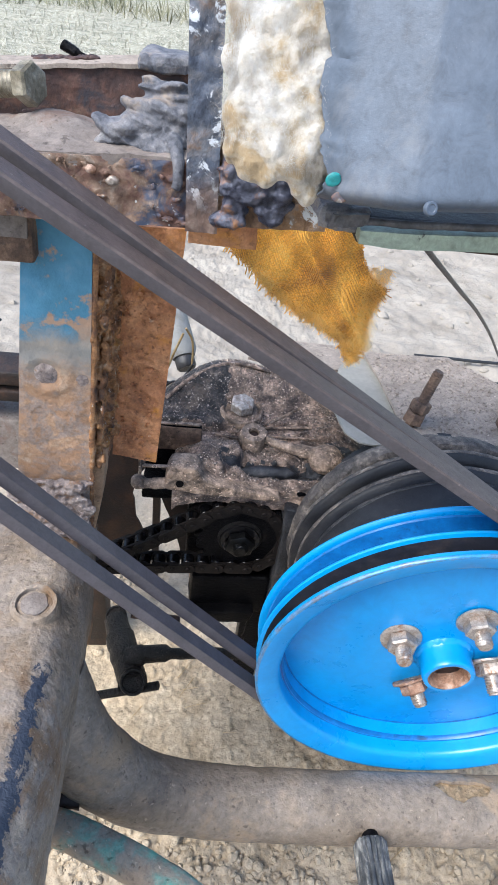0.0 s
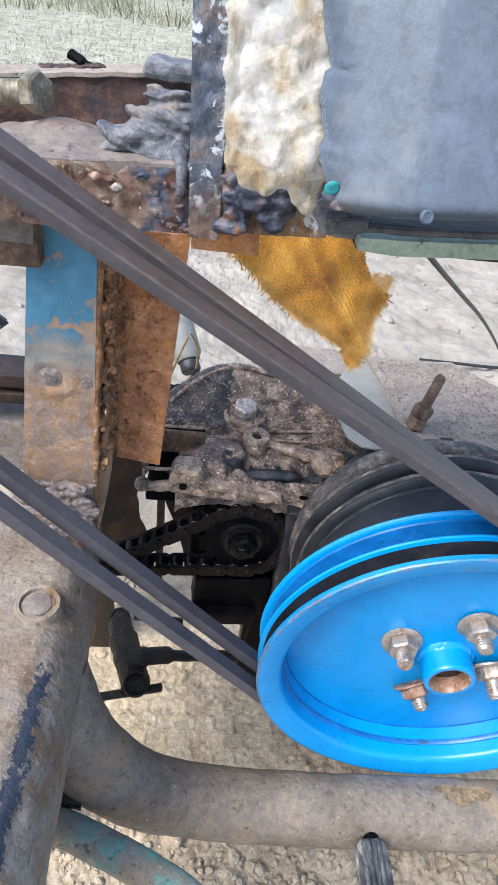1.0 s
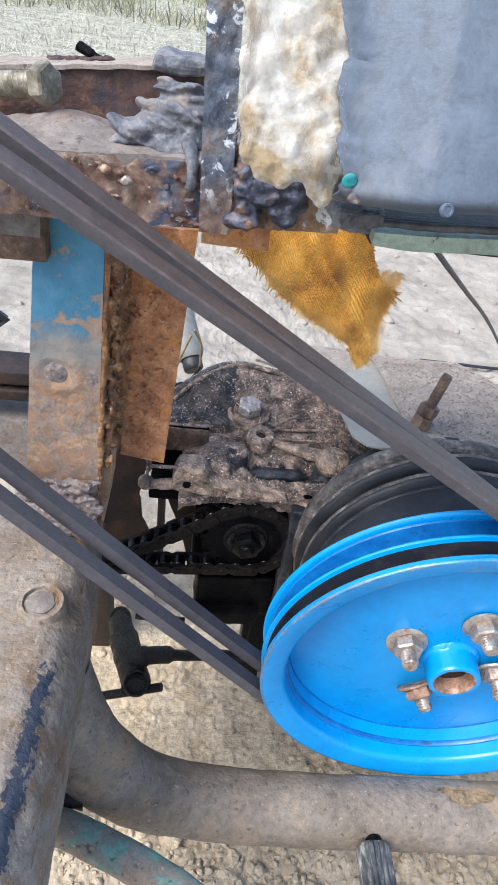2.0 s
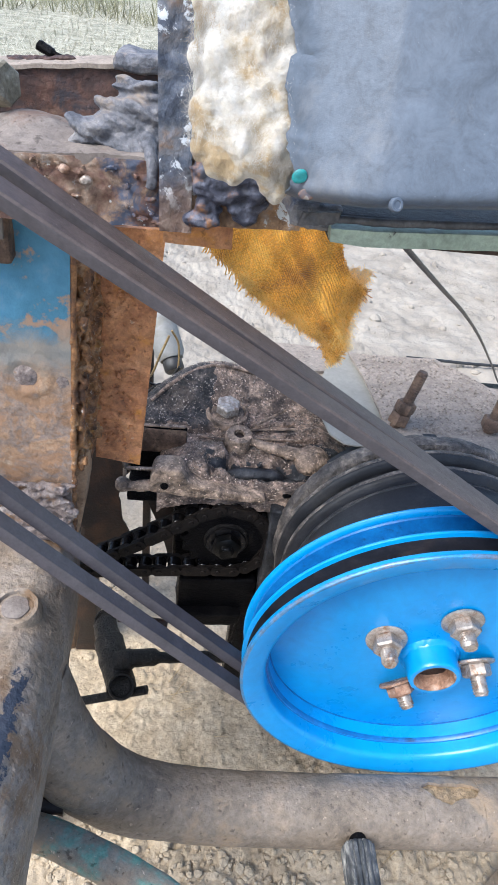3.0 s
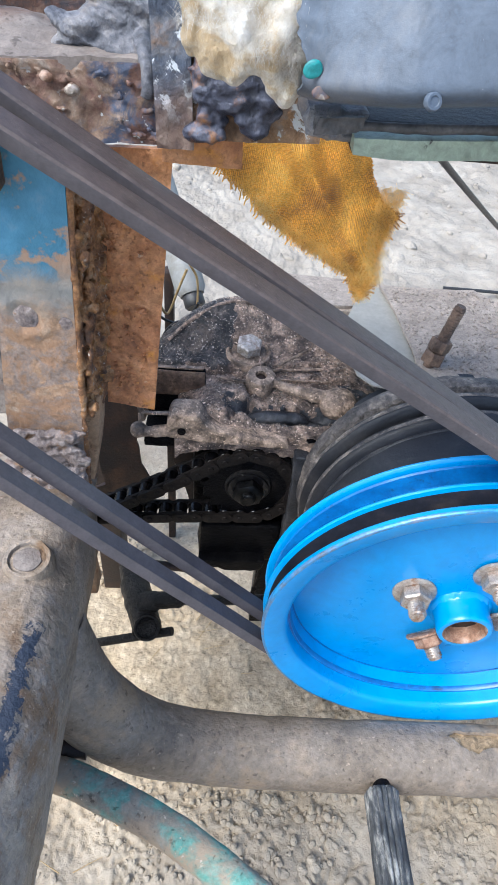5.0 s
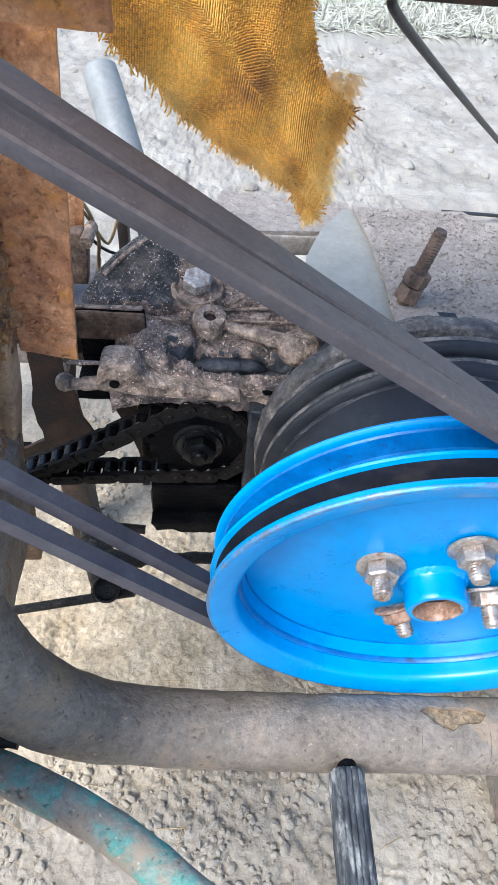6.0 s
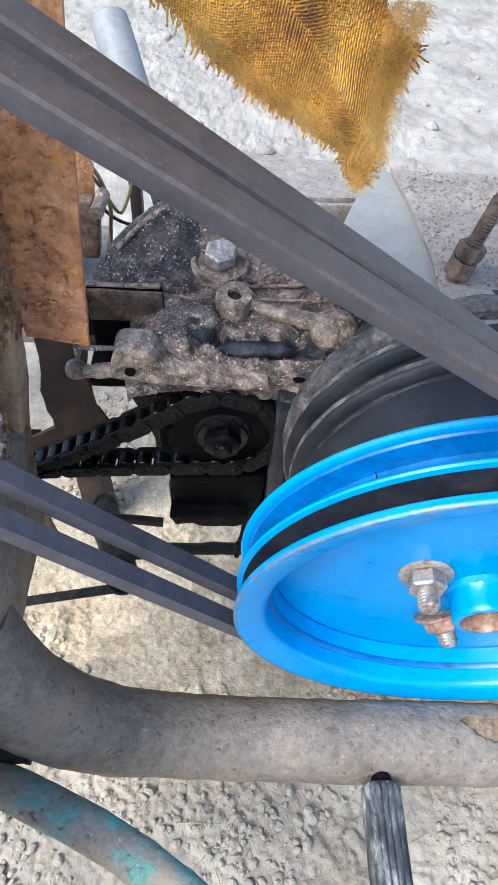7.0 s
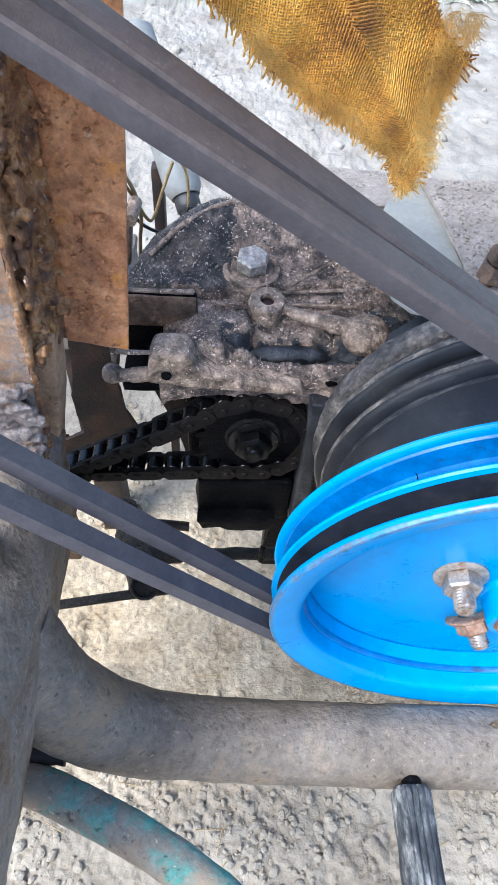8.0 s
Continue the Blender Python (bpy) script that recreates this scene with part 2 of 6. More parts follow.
CHAIN_PLATE = surface("grimy_chain_plate", [(0.3, (0.0039, 0.0031, 0.0031)), (0.52, (0.0094, 0.0070, 0.0062)), (0.72, (0.0215, 0.0156, 0.0125))], 140, (0.75, 1.15),
                      None, 0.62, 0.12, 0.0, 0.5, 600, 0.0008, rnd=0.15, spec=0.2)
MILKY = surface("milky_plastic", [(0.3, (0.1870, 0.1913, 0.1870)), (0.7, (0.2635, 0.2635, 0.2550))], 18, (0.94, 1.04), ((0.1445, 0.1275, 0.1020), 30, 0.5, 0.7), 0.55, 0.06, 0.0, 0.05, 200, 0.0005, mottle=0.15)
GREASY = surface("greasy_lever", [(0.3, (0.0022, 0.0018, 0.0018)), (0.52, (0.0063, 0.0054, 0.0054)), (0.7, (0.0225, 0.0189, 0.0171))], 110, (0.7, 1.2),
                 None, 0.42, 0.18, 0.0, 1.0, 350, 0.0024, spec=0.25, speck=((0.0450, 0.0383, 0.0337), 300, 0.16))
VINYL = surface("grey_blue_vinyl", [(0.3, (0.0609, 0.0785, 0.1072)), (0.5, (0.0747, 0.0955, 0.1292)), (0.72, (0.0983, 0.1202, 0.1566))], 30, (0.9, 1.07),
                ((0.1615, 0.1662, 0.1805), 26, 0.56, 0.78), 0.5, 0.1, 0.0, 0.35, 900, 0.0003, speck=((0.2360, 0.2544, 0.2964), 900, -0.03))
WOOL = surface("stuffing_wool", [(0.38, (0.3720, 0.2743, 0.1581)), (0.44, (0.4650, 0.4092, 0.3301)), (0.54, (0.5580, 0.5347, 0.4976))], 38, (0.86, 1.06),
               None, 0.95, 0.03, 0.0, 0.8, 800, 0.0014, sheen=0.2, mottle=0.14)
wool_shader = WOOL.node_tree.nodes["Principled BSDF"].inputs
wool_shader["Subsurface Weight"].default_value, wool_shader["Subsurface Scale"].default_value = 0.5, 0.006
wool_shader["Subsurface Radius"].default_value = (1.0, 0.85, 0.65)
BURLAP = surface("orange_sacking", [(0.32, (0.30, 0.11, 0.010)), (0.44, (0.64, 0.28, 0.024)), (0.56, (0.84, 0.42, 0.05)), (0.72, (0.93, 0.56, 0.12))], 32, (0.7, 1.2),
                 None, 0.6, 0.1, 0.0, 0.5, 900, 0.0008, sheen=0.25, rnd=0.2)
FRINGE = surface("pale_orange_fibres", [(0.32, (0.62, 0.30, 0.04)), (0.5, (0.86, 0.50, 0.10)), (0.68, (0.93, 0.66, 0.22))], 32, (0.8, 1.1), None, 0.6, 0.1, 0.0, 0.0, sheen=0.25)
FELT = surface("orange_felted_cloth", [(0.32, (0.2530, 0.0897, 0.0092)), (0.5, (0.5750, 0.2300, 0.0207)), (0.68, (0.8050, 0.3795, 0.0517))], 32, (0.75, 1.15),
               None, 0.85, 0.08, 0.0, 0.5, 900, 0.0008)
RAIL = surface("pale_green_enamel", [(0.3, (0.21, 0.26, 0.21)), (0.5, (0.27, 0.33, 0.26)), (0.75, (0.34, 0.40, 0.32))], 50, (0.9, 1.08),
               ((0.05, 0.05, 0.045), 60, 0.66, 0.7), 0.45, 0.1, 0.0, 0.3, 500, 0.0006)
TEAL = surface("teal_paint", [(0.3, (0.0065, 0.1560, 0.1690)), (0.7, (0.0195, 0.2600, 0.2600))], 120, (0.85, 1.1), None, 0.4, 0.1)
BEAD = surface("dark_edging", [(0.3, (0.03, 0.03, 0.034)), (0.7, (0.11, 0.105, 0.11))], 120, (0.8, 1.15), None, 0.6, 0.1, 0.0, 0.4, 600, 0.0006)
FLAKES = surface("flaking_white_paint", [(0.36, (0.040, 0.050, 0.078)), (0.48, (0.085, 0.105, 0.150)), (0.58, (0.17, 0.175, 0.20)), (0.70, (0.26, 0.17, 0.12))], 70, (0.75, 1.15),
                 ((0.62, 0.66, 0.72), 62, 0.55, 0.575), 0.5, 0.15, 0.15, 0.7, 420, 0.0012)
SHEET = surface("dusty_grey_sheet", [(0.3, (0.2275, 0.1873, 0.1553)), (0.5, (0.2888, 0.2390, 0.1987)), (0.72, (0.3588, 0.2988, 0.2491))], 40, (0.8, 1.12),
                None, 0.85, 0.08, 0.0, 0.6, 600, 0.001, speck=((0.4812, 0.3984, 0.3250), 350, 0.1), pits=330.0)
PALE = surface("pale_plastic_sheet", [(0.3, (0.2341, 0.2219, 0.1913)), (0.7, (0.2980, 0.2782, 0.2391))], 25, (0.92, 1.05), None, 0.6, 0.08, 0.0, 0.1, 300, 0.0005, mottle=0.12)
BLACK = surface("black_plastic", [(0.3, (0.012, 0.012, 0.013)), (0.7, (0.028, 0.028, 0.03))], 60, (0.85, 1.1), None, 0.45, 0.08, mottle=0.06)
WIRE = surface("tan_wire", [(0.3, (0.24, 0.15, 0.06)), (0.7, (0.42, 0.30, 0.14))], 90, (0.85, 1.1), None, 0.5, 0.08)
SOIL = surface("dry_soil", [(0.3, (0.3399, 0.2591, 0.1645)), (0.5, (0.4417, 0.3464, 0.2341)), (0.72, (0.5265, 0.4308, 0.3071))], 22, (0.72, 1.15),
               None, 0.95, 0.03, 0.0, 0.6, 170, 0.003, spec=0.2, pits=150.0)
STRAW = surface("dry_straw", [(0.3, (0.30, 0.28, 0.21)), (0.5, (0.44, 0.42, 0.34)), (0.72, (0.56, 0.54, 0.46))], 6, (0.85, 1.1),
                None, 0.8, 0.08, 0.0, 0.0)
WEED = surface("dull_weed", [(0.3, (0.1056, 0.1144, 0.0704)), (0.5, (0.2112, 0.2024, 0.1232)), (0.72, (0.4048, 0.3696, 0.2464))], 3, (0.85, 1.1),
               None, 0.8, 0.08, 0.0, 0.0)
BRASS = surface("dull_brass", [(0.3, (0.10, 0.085, 0.055)), (0.5, (0.23, 0.20, 0.145)), (0.72, (0.40, 0.37, 0.30))], 120, (0.7, 1.15),
                None, 0.55, 0.12, 0.4, 0.5, 600, 0.0006)
NUT = surface("oily_steel_nut", [(0.3, (0.0028, 0.0029, 0.0033)), (0.5, (0.0096, 0.0098, 0.0104)), (0.72, (0.0202, 0.0202, 0.0202))], 140, (0.7, 1.2),
              None, 0.32, 0.1, 0.7, 0.4, 600, 0.0005)
CHAFF = surface("chaff", [(0.36, (0.035, 0.027, 0.024)), (0.5, (0.18, 0.142, 0.118)), (0.64, (0.46, 0.38, 0.32))], 700, (0.85, 1.1),
                None, 0.9, 0.05, 0.0, 0.0)


def z_blend(m, other_stops, z0, z1, wob=0.02, axis=2, scale=70.0):
    """Lets paint of another colour cover the part of a surface beyond a wavy line."""
    nt = m.node_tree
    bsdf = nt.nodes["Principled BSDF"]
    old = bsdf.inputs["Base Color"].links[0].from_socket
    tc = next(n for n in nt.nodes if n.type == "TEX_COORD")
    sp = nt.nodes.new("ShaderNodeSeparateXYZ")
    nt.links.new(tc.outputs["Object"], sp.inputs[0])
    n = noise_tex(nt, tc.outputs["Object"], scale, 8.0, 0.7, 0.4)
    h = maths(nt, "ADD", sp.outputs[axis], maths(nt, "MULTIPLY", maths(nt, "SUBTRACT", n, 0.5), wob))
    rr = nt.nodes.new("ShaderNodeMapRange")
    rr.inputs[1].default_value, rr.inputs[2].default_value = z0, z1
    nt.links.new(h, rr.inputs[0])
    paint = ramp(nt, noise_tex(nt, tc.outputs["Object"], scale * 0.6, 6.0, 0.6), other_stops)
    nt.links.new(mix(nt, rr.outputs[0], old, paint), bsdf.inputs["Base Color"])
    return m


def worn_stripe(m, colour, axis, centre, half, along, start, fade):
    """A ragged stripe of worn-through paint: near centre on one axis, and before start on another."""
    nt = m.node_tree
    bsdf = nt.nodes["Principled BSDF"]
    old = bsdf.inputs["Base Color"].links[0].from_socket
    tc = next(n for n in nt.nodes if n.type == "TEX_COORD")
    sp = nt.nodes.new("ShaderNodeSeparateXYZ")
    nt.links.new(tc.outputs["Object"], sp.inputs[0])
    n = maths(nt, "SUBTRACT", noise_tex(nt, tc.outputs["Object"], 130.0, 9.0, 0.8, 0.4), 0.5)
    d = maths(nt, "ABSOLUTE", maths(nt, "SUBTRACT", sp.outputs[axis], centre))
    d = maths(nt, "ADD", d, maths(nt, "MULTIPLY", n, half * 5.5))
    one = maths(nt, "LESS_THAN", d, half)
    e = maths(nt, "ADD", sp.outputs[along], maths(nt, "MULTIPLY", n, fade))
    mask = maths(nt, "MULTIPLY", one, maths(nt, "LESS_THAN", e, start))
    nt.links.new(mix(nt, mask, old, colour), bsdf.inputs["Base Color"])


worn_stripe(FRAME, (0.034, 0.042, 0.062), 0, 0.0205, 0.0034, 1, -0.045, 0.05)


# ---- mesh helpers ----
ORIGIN = {}
ENGINE_AT, SPROCKET_AT, BRACKET_AT = (0.0, -0.008, 0.010), (-0.0006, -0.002, 0.0145), (0.0, -0.005, 0.012)
SHEET_AT, BEAM_AT, SEAT_AT = (0.005, 0.0, 0.010), (0.0015, 0.0, 0.0), (0.007, 0.008, -0.007)


def thing(name, base, label, category, group="", kind="", at=(0, 0, 0)):
    """An Empty at the base of a thing; at is where the drawing of the thing has its zero."""
    ob = tagged(new(name), label, category, group, kind)
    ob.empty_display_size = 0.02
    ob.location = Vector(base) + Vector(at)
    ORIGIN[ob.name] = Vector(base)
    return ob


def part(name, bm, material, parent=None, label="", sharp=40.0):
    """Links a bmesh, made in world metres, as one mesh object under a thing or under a part."""
    at = ORIGIN[parent.name] if parent else Vector((0, 0, 0))
    bm.transform(Matrix.Translation(-at))
    bmesh.ops.recalc_face_normals(bm, faces=bm.faces)
    me = bpy.data.meshes.new(name)
    for f in bm.faces:
        f.smooth = True
    bm.to_mesh(me)
    bm.free()
    me.set_sharp_from_angle(angle=radians(sharp))
    mats = material if isinstance(material, (list, tuple)) else [material]
    for m in mats:
        me.materials.append(m)
    ob = new(name, me)
    ob.parent = parent
    ORIGIN[ob.name] = at
    if label:
        tagged(ob, label)
    return ob


def solo(name, bm, material, label, category, group="", kind="", sharp=40.0):
    return tagged(part(name, bm, material, None, "", sharp), label, category, group, kind)


def bumpy(bm, amp, scale, seed=0.0, octaves=3, keep=None):
    off = Vector((seed * 3.1, seed * 1.7, -seed * 2.3))
    bm.normal_update()
    moves = []
    for v in bm.verts:
        if keep and not keep(v.co):
            continue
        n = noise.fractal(v.co * scale + off, 1.0, 2.0, octaves, noise_basis="PERLIN_ORIGINAL")
        moves.append((v, v.normal * (n * amp)))
    for v, d in moves:
        v.co += d
    return bm


def cut(bm, n):
    bmesh.ops.subdivide_edges(bm, edges=bm.edges, cuts=n, use_grid_fill=True)
    return bm


def box(lo, hi, bevel=0.0, m=None, seg=2):
    bm = bmesh.new()
    bmesh.ops.create_cube(bm, size=1.0)
    c, s = [(a + b) / 2 for a, b in zip(lo, hi)], [b - a for a, b in zip(lo, hi)]
    bm.transform(Matrix.Translation(c) @ Matrix.Diagonal((*s, 1)))
    if bevel:
        bmesh.ops.bevel(bm, geom=bm.edges[:], offset=bevel, segments=seg, profile=0.5, affect="EDGES", clamp_overlap=True)
    if m:
        bm.transform(m)
    return bm


def prism(pts, a, b, axis="y", bevel=0.0, cuts=0):
    """An outline drawn in the plane across an axis, drawn out from a to b along it."""
    bm = bmesh.new()
    place = {"y": lambda u, v, w: (u, w, v), "z": lambda u, v, w: (u, v, w), "x": lambda u, v, w: (w, u, v)}[axis]
    lo = [bm.verts.new(place(u, v, a)) for u, v in pts]
    hi = [bm.verts.new(place(u, v, b)) for u, v in pts]
    bm.faces.new(lo)
    bm.faces.new(hi[::-1])
    for i in range(len(pts)):
        j = (i + 1) % len(pts)
        bm.faces.new((lo[i], hi[i], hi[j], lo[j]))
    bmesh.ops.recalc_face_normals(bm, faces=bm.faces)
    if bevel:
        bmesh.ops.bevel(bm, geom=bm.edges[:], offset=bevel, segments=2, profile=0.5, affect="EDGES", clamp_overlap=True)
    if cuts:
        bmesh.ops.triangulate(bm, faces=bm.faces)
        bmesh.ops.subdivide_edges(bm, edges=bm.edges, cuts=cuts, use_grid_fill=True)
    return bm


def lathe(profile, at, along, n=48, closed=False, arc=None):
    """A profile of (radius, height) turned round an axis through at."""
    bm = bmesh.new()
    q = Vector(along).to_track_quat("Z", "Y").to_matrix().to_4x4()
    m = Matrix.Translation(at) @ q
    rings = []
    for r, h in profile:
        if r <= 1e-6:
            rings.append([bm.verts.new(m @ Vector((0, 0, h)))] * n)
        else:
            rings.append([bm.verts.new(m @ Vector((r * math.cos(2 * math.pi * k / n), r * math.sin(2 * math.pi * k / n), h))) for k in range(n)])
    pairs = list(zip(rings, rings[1:])) + ([(rings[-1], rings[0])] if closed else [])
    for a, b in pairs:
        for k in range(n):
            vs = []
            for v in (a[k], a[(k + 1) % n], b[(k + 1) % n], b[k]):
                if v not in vs:
                    vs.append(v)
            if len(vs) > 2:
                try:
                    bm.faces.new(vs)
                except ValueError:
                    pass
    return bm


def smooth_path(pts, n):
    """Points along a smooth curve through the given ones."""
    p = [Vector(q) for q in pts]
    p = [2 * p[0] - p[1]] + p + [2 * p[-1] - p[-2]]
    out = []
    for i in range(1, len(p) - 2):
        for k in range(n):
            t = k / n
            a, b, c, d = p[i - 1:i + 3]
            out.append(0.5 * (2 * b + (c - a) * t + (2 * a - 5 * b + 4 * c - d) * t * t + (3 * b - a - 3 * c + d) * t ** 3))
    return out + [p[-2]]


def tube(pts, r, n=12, cap=True, section=None, up=(0, 0, 1)):
    """A round tube, or one of another section, along a path; r is one radius or one for each point."""
    bm = bmesh.new()
    p = [Vector(q) for q in pts]
    rr = r if isinstance(r, (list, tuple)) else [r] * len(p)
    sec = section or [(math.cos(2 * math.pi * k / n), math.sin(2 * math.pi * k / n)) for k in range(n)]
    side = None
    rings = []
    for i, q in enumerate(p):
        d = (p[min(i + 1, len(p) - 1)] - p[max(i - 1, 0)]).normalized()
        side = (side - d * side.dot(d)).normalized() if side else d.cross(Vector(up)).normalized()
        top = side.cross(d)
        rings.append([bm.verts.new(q + (side * u + top * v) * rr[i]) for u, v in sec])
    m = len(sec)
    for a, b in zip(rings, rings[1:]):
        for k in range(m):
            bm.faces.new((a[k], a[(k + 1) % m], b[(k + 1) % m], b[k]))
    if cap:
        bm.faces.new(rings[0][::-1])
        bm.faces.new(rings[-1])
    return bm


def slab(f, nu, nv, thick, back=None):
    """A sheet f(u, v) with thickness: the front is f, the back lies thick along the vector back from it."""
    bm = bmesh.new()
    d = Vector(back or (0, 1, 0)) * thick
    fr = [[bm.verts.new(f(i / nu, j / nv)) for j in range(nv + 1)] for i in range(nu + 1)]
    bk = [[bm.verts.new(fr[i][j].co + d) for j in range(nv + 1)] for i in range(nu + 1)]
    for i in range(nu):
        for j in range(nv):
            bm.faces.new((fr[i][j], fr[i + 1][j], fr[i + 1][j + 1], fr[i][j + 1]))
            bm.faces.new((bk[i][j], bk[i][j + 1], bk[i + 1][j + 1], bk[i + 1][j]))
    for i in range(nu):
        bm.faces.new((fr[i][0], bk[i][0], bk[i + 1][0], fr[i + 1][0]))
        bm.faces.new((fr[i][nv], fr[i + 1][nv], bk[i + 1][nv], bk[i][nv]))
    for j in range(nv):
        bm.faces.new((fr[0][j], fr[0][j + 1], bk[0][j + 1], bk[0][j]))
        bm.faces.new((fr[nu][j], bk[nu][j], bk[nu][j + 1], fr[nu][j + 1]))
    return bm


def quad(a, b, c, d, amp=0.0, scale=150.0, seed=0.0, nrm=None):
    """A four-cornered sheet (a, b along u; d, c above them), with unevenness."""
    a, b, c, d = (Vector(p) for p in (a, b, c, d))
    n = Vector(nrm) if nrm else (b - a).cross(d - a).normalized()
    off = Vector((seed, seed * 2.1, -seed))

    def f(u, v):
        p = (a * (1 - u) + b * u) * (1 - v) + (d * (1 - u) + c * u) * v
        return p + n * amp * noise.fractal(p * scale + off, 1.0, 2.0, 4, noise_basis="PERLIN_ORIGINAL")
    return f


def lump(at, size, amp, scale, seed, sub=3):
    bm = bmesh.new()
    bmesh.ops.create_icosphere(bm, subdivisions=sub, radius=1.0)
    bm.transform(Matrix.Translation(at) @ Matrix.Diagonal((*size, 1)))
    return bumpy(bm, amp, scale, seed, 3)


def join(*bms):
    out = bmesh.new()
    for b in bms:
        me = bpy.data.meshes.new("join")
        b.to_mesh(me)
        out.from_mesh(me)
        bpy.data.meshes.remove(me)
        b.free()
    return out


def hexagon(af, h, at, along, turn=0.0, dome=0.0):
    """A hexagon head or nut with chamfered corners."""
    r = af / math.sqrt(3)
    bm = bmesh.new()
    q = Vector(along).to_track_quat("Z", "Y").to_matrix().to_4x4()
    m = Matrix.Translation(at) @ q @ Matrix.Rotation(turn, 4, "Z")
    rows = [(r * 0.93, 0.0), (r, h * 0.12), (r, h * 0.86), (r * 0.87, h)]
    rings = [[bm.verts.new(m @ Vector((rad * math.cos(k * math.pi / 3), rad * math.sin(k * math.pi / 3), z))) for k in range(6)] for rad, z in rows]
    for a, b in zip(rings, rings[1:]):
        for k in range(6):
            bm.faces.new((a[k], a[(k + 1) % 6], b[(k + 1) % 6], b[k]))
    bm.faces.new(rings[0][::-1])
    top = bm.verts.new(m @ Vector((0, 0, h + dome)))
    for k in range(6):
        bm.faces.new((rings[-1][k], rings[-1][(k + 1) % 6], top))
    return bm


def threaded(r, length, at, along, pitch=0.0015, n=16):
    """A threaded stud: a helix of crests and roots, with a chamfered end."""
    bm = bmesh.new()
    m = Matrix.Translation(at) @ Vector(along).to_track_quat("Z", "Y").to_matrix().to_4x4()
    rows = int(length / (pitch / 2))
    rings = []
    for i in range(rows + 1):
        ring = []
        for k in range(n):
            ph = (i / 2 + k / n) % 1.0
            rad = r * (1.0 - 0.20 * abs(2 * ph - 1.0))
            if i > rows - 2:
                rad *= 0.84
            a = 2 * math.pi * k / n
            ring.append(bm.verts.new(m @ Vector((rad * math.cos(a), rad * math.sin(a), length * i / rows))))
        rings.append(ring)
    for a, b in zip(rings, rings[1:]):
        for k in range(n):
            bm.faces.new((a[k], a[(k + 1) % n], b[(k + 1) % n], b[k]))
    bm.faces.new(rings[0][::-1])
    bm.faces.new(rings[-1])
    return bm


def fuse(bms, voxel, amp=0.0, scale=300.0, seed=0.0, octaves=4, passes=1):
    """Melts several lumps into one closed skin, then roughens it."""
    bm = join(*bms)
    me = bpy.data.meshes.new("fuse")
    bm.to_mesh(me)
    bm.free()
    ob = new("fuse", me)
    mod = ob.modifiers.new("skin", "REMESH")
    mod.mode, mod.voxel_size = "VOXEL", voxel
    dg = bpy.context.evaluated_depsgraph_get()
    dg.update()
    out = bmesh.new()
    out.from_mesh(ob.evaluated_get(dg).to_mesh())
    bpy.data.objects.remove(ob)
    bpy.data.meshes.remove(me)
    for _ in range(passes):
        bmesh.ops.smooth_vert(out, verts=out.verts, factor=0.5, use_axis_x=True, use_axis_y=True, use_axis_z=True)
    return bumpy(out, amp, scale, seed, octaves) if amp else out


def field(f, x0, x1, y0, y1, nx, ny, keep, skirt):
    """A height field over part of a rectangle, with a wall hanging from its border."""
    bm = bmesh.new()
    pts = {}
    for i in range(nx + 1):
        for j in range(ny + 1):
            x, y = x0 + (x1 - x0) * i / nx, y0 + (y1 - y0) * j / ny
            z = f(x, y)
            if keep(x, y, z):
                pts[i, j] = bm.verts.new((x, y, z))
    for i in range(nx):
        for j in range(ny):
            q = [pts.get(k) for k in ((i, j), (i + 1, j), (i + 1, j + 1), (i, j + 1))]
            if all(q):
                bm.faces.new(q)
    for v in [v for v in bm.verts if not v.link_faces]:
        bm.verts.remove(v)
    rim = [e for e in bm.edges if len(e.link_faces) == 1]
    low = {}
    for e in rim:
        for v in e.verts:
            if v not in low:
                low[v] = bm.verts.new(v.co - Vector((0, 0, skirt)))
    for e in rim:
        p, q = e.verts
        bm.faces.new((p, q, low[q], low[p]))
    return bm


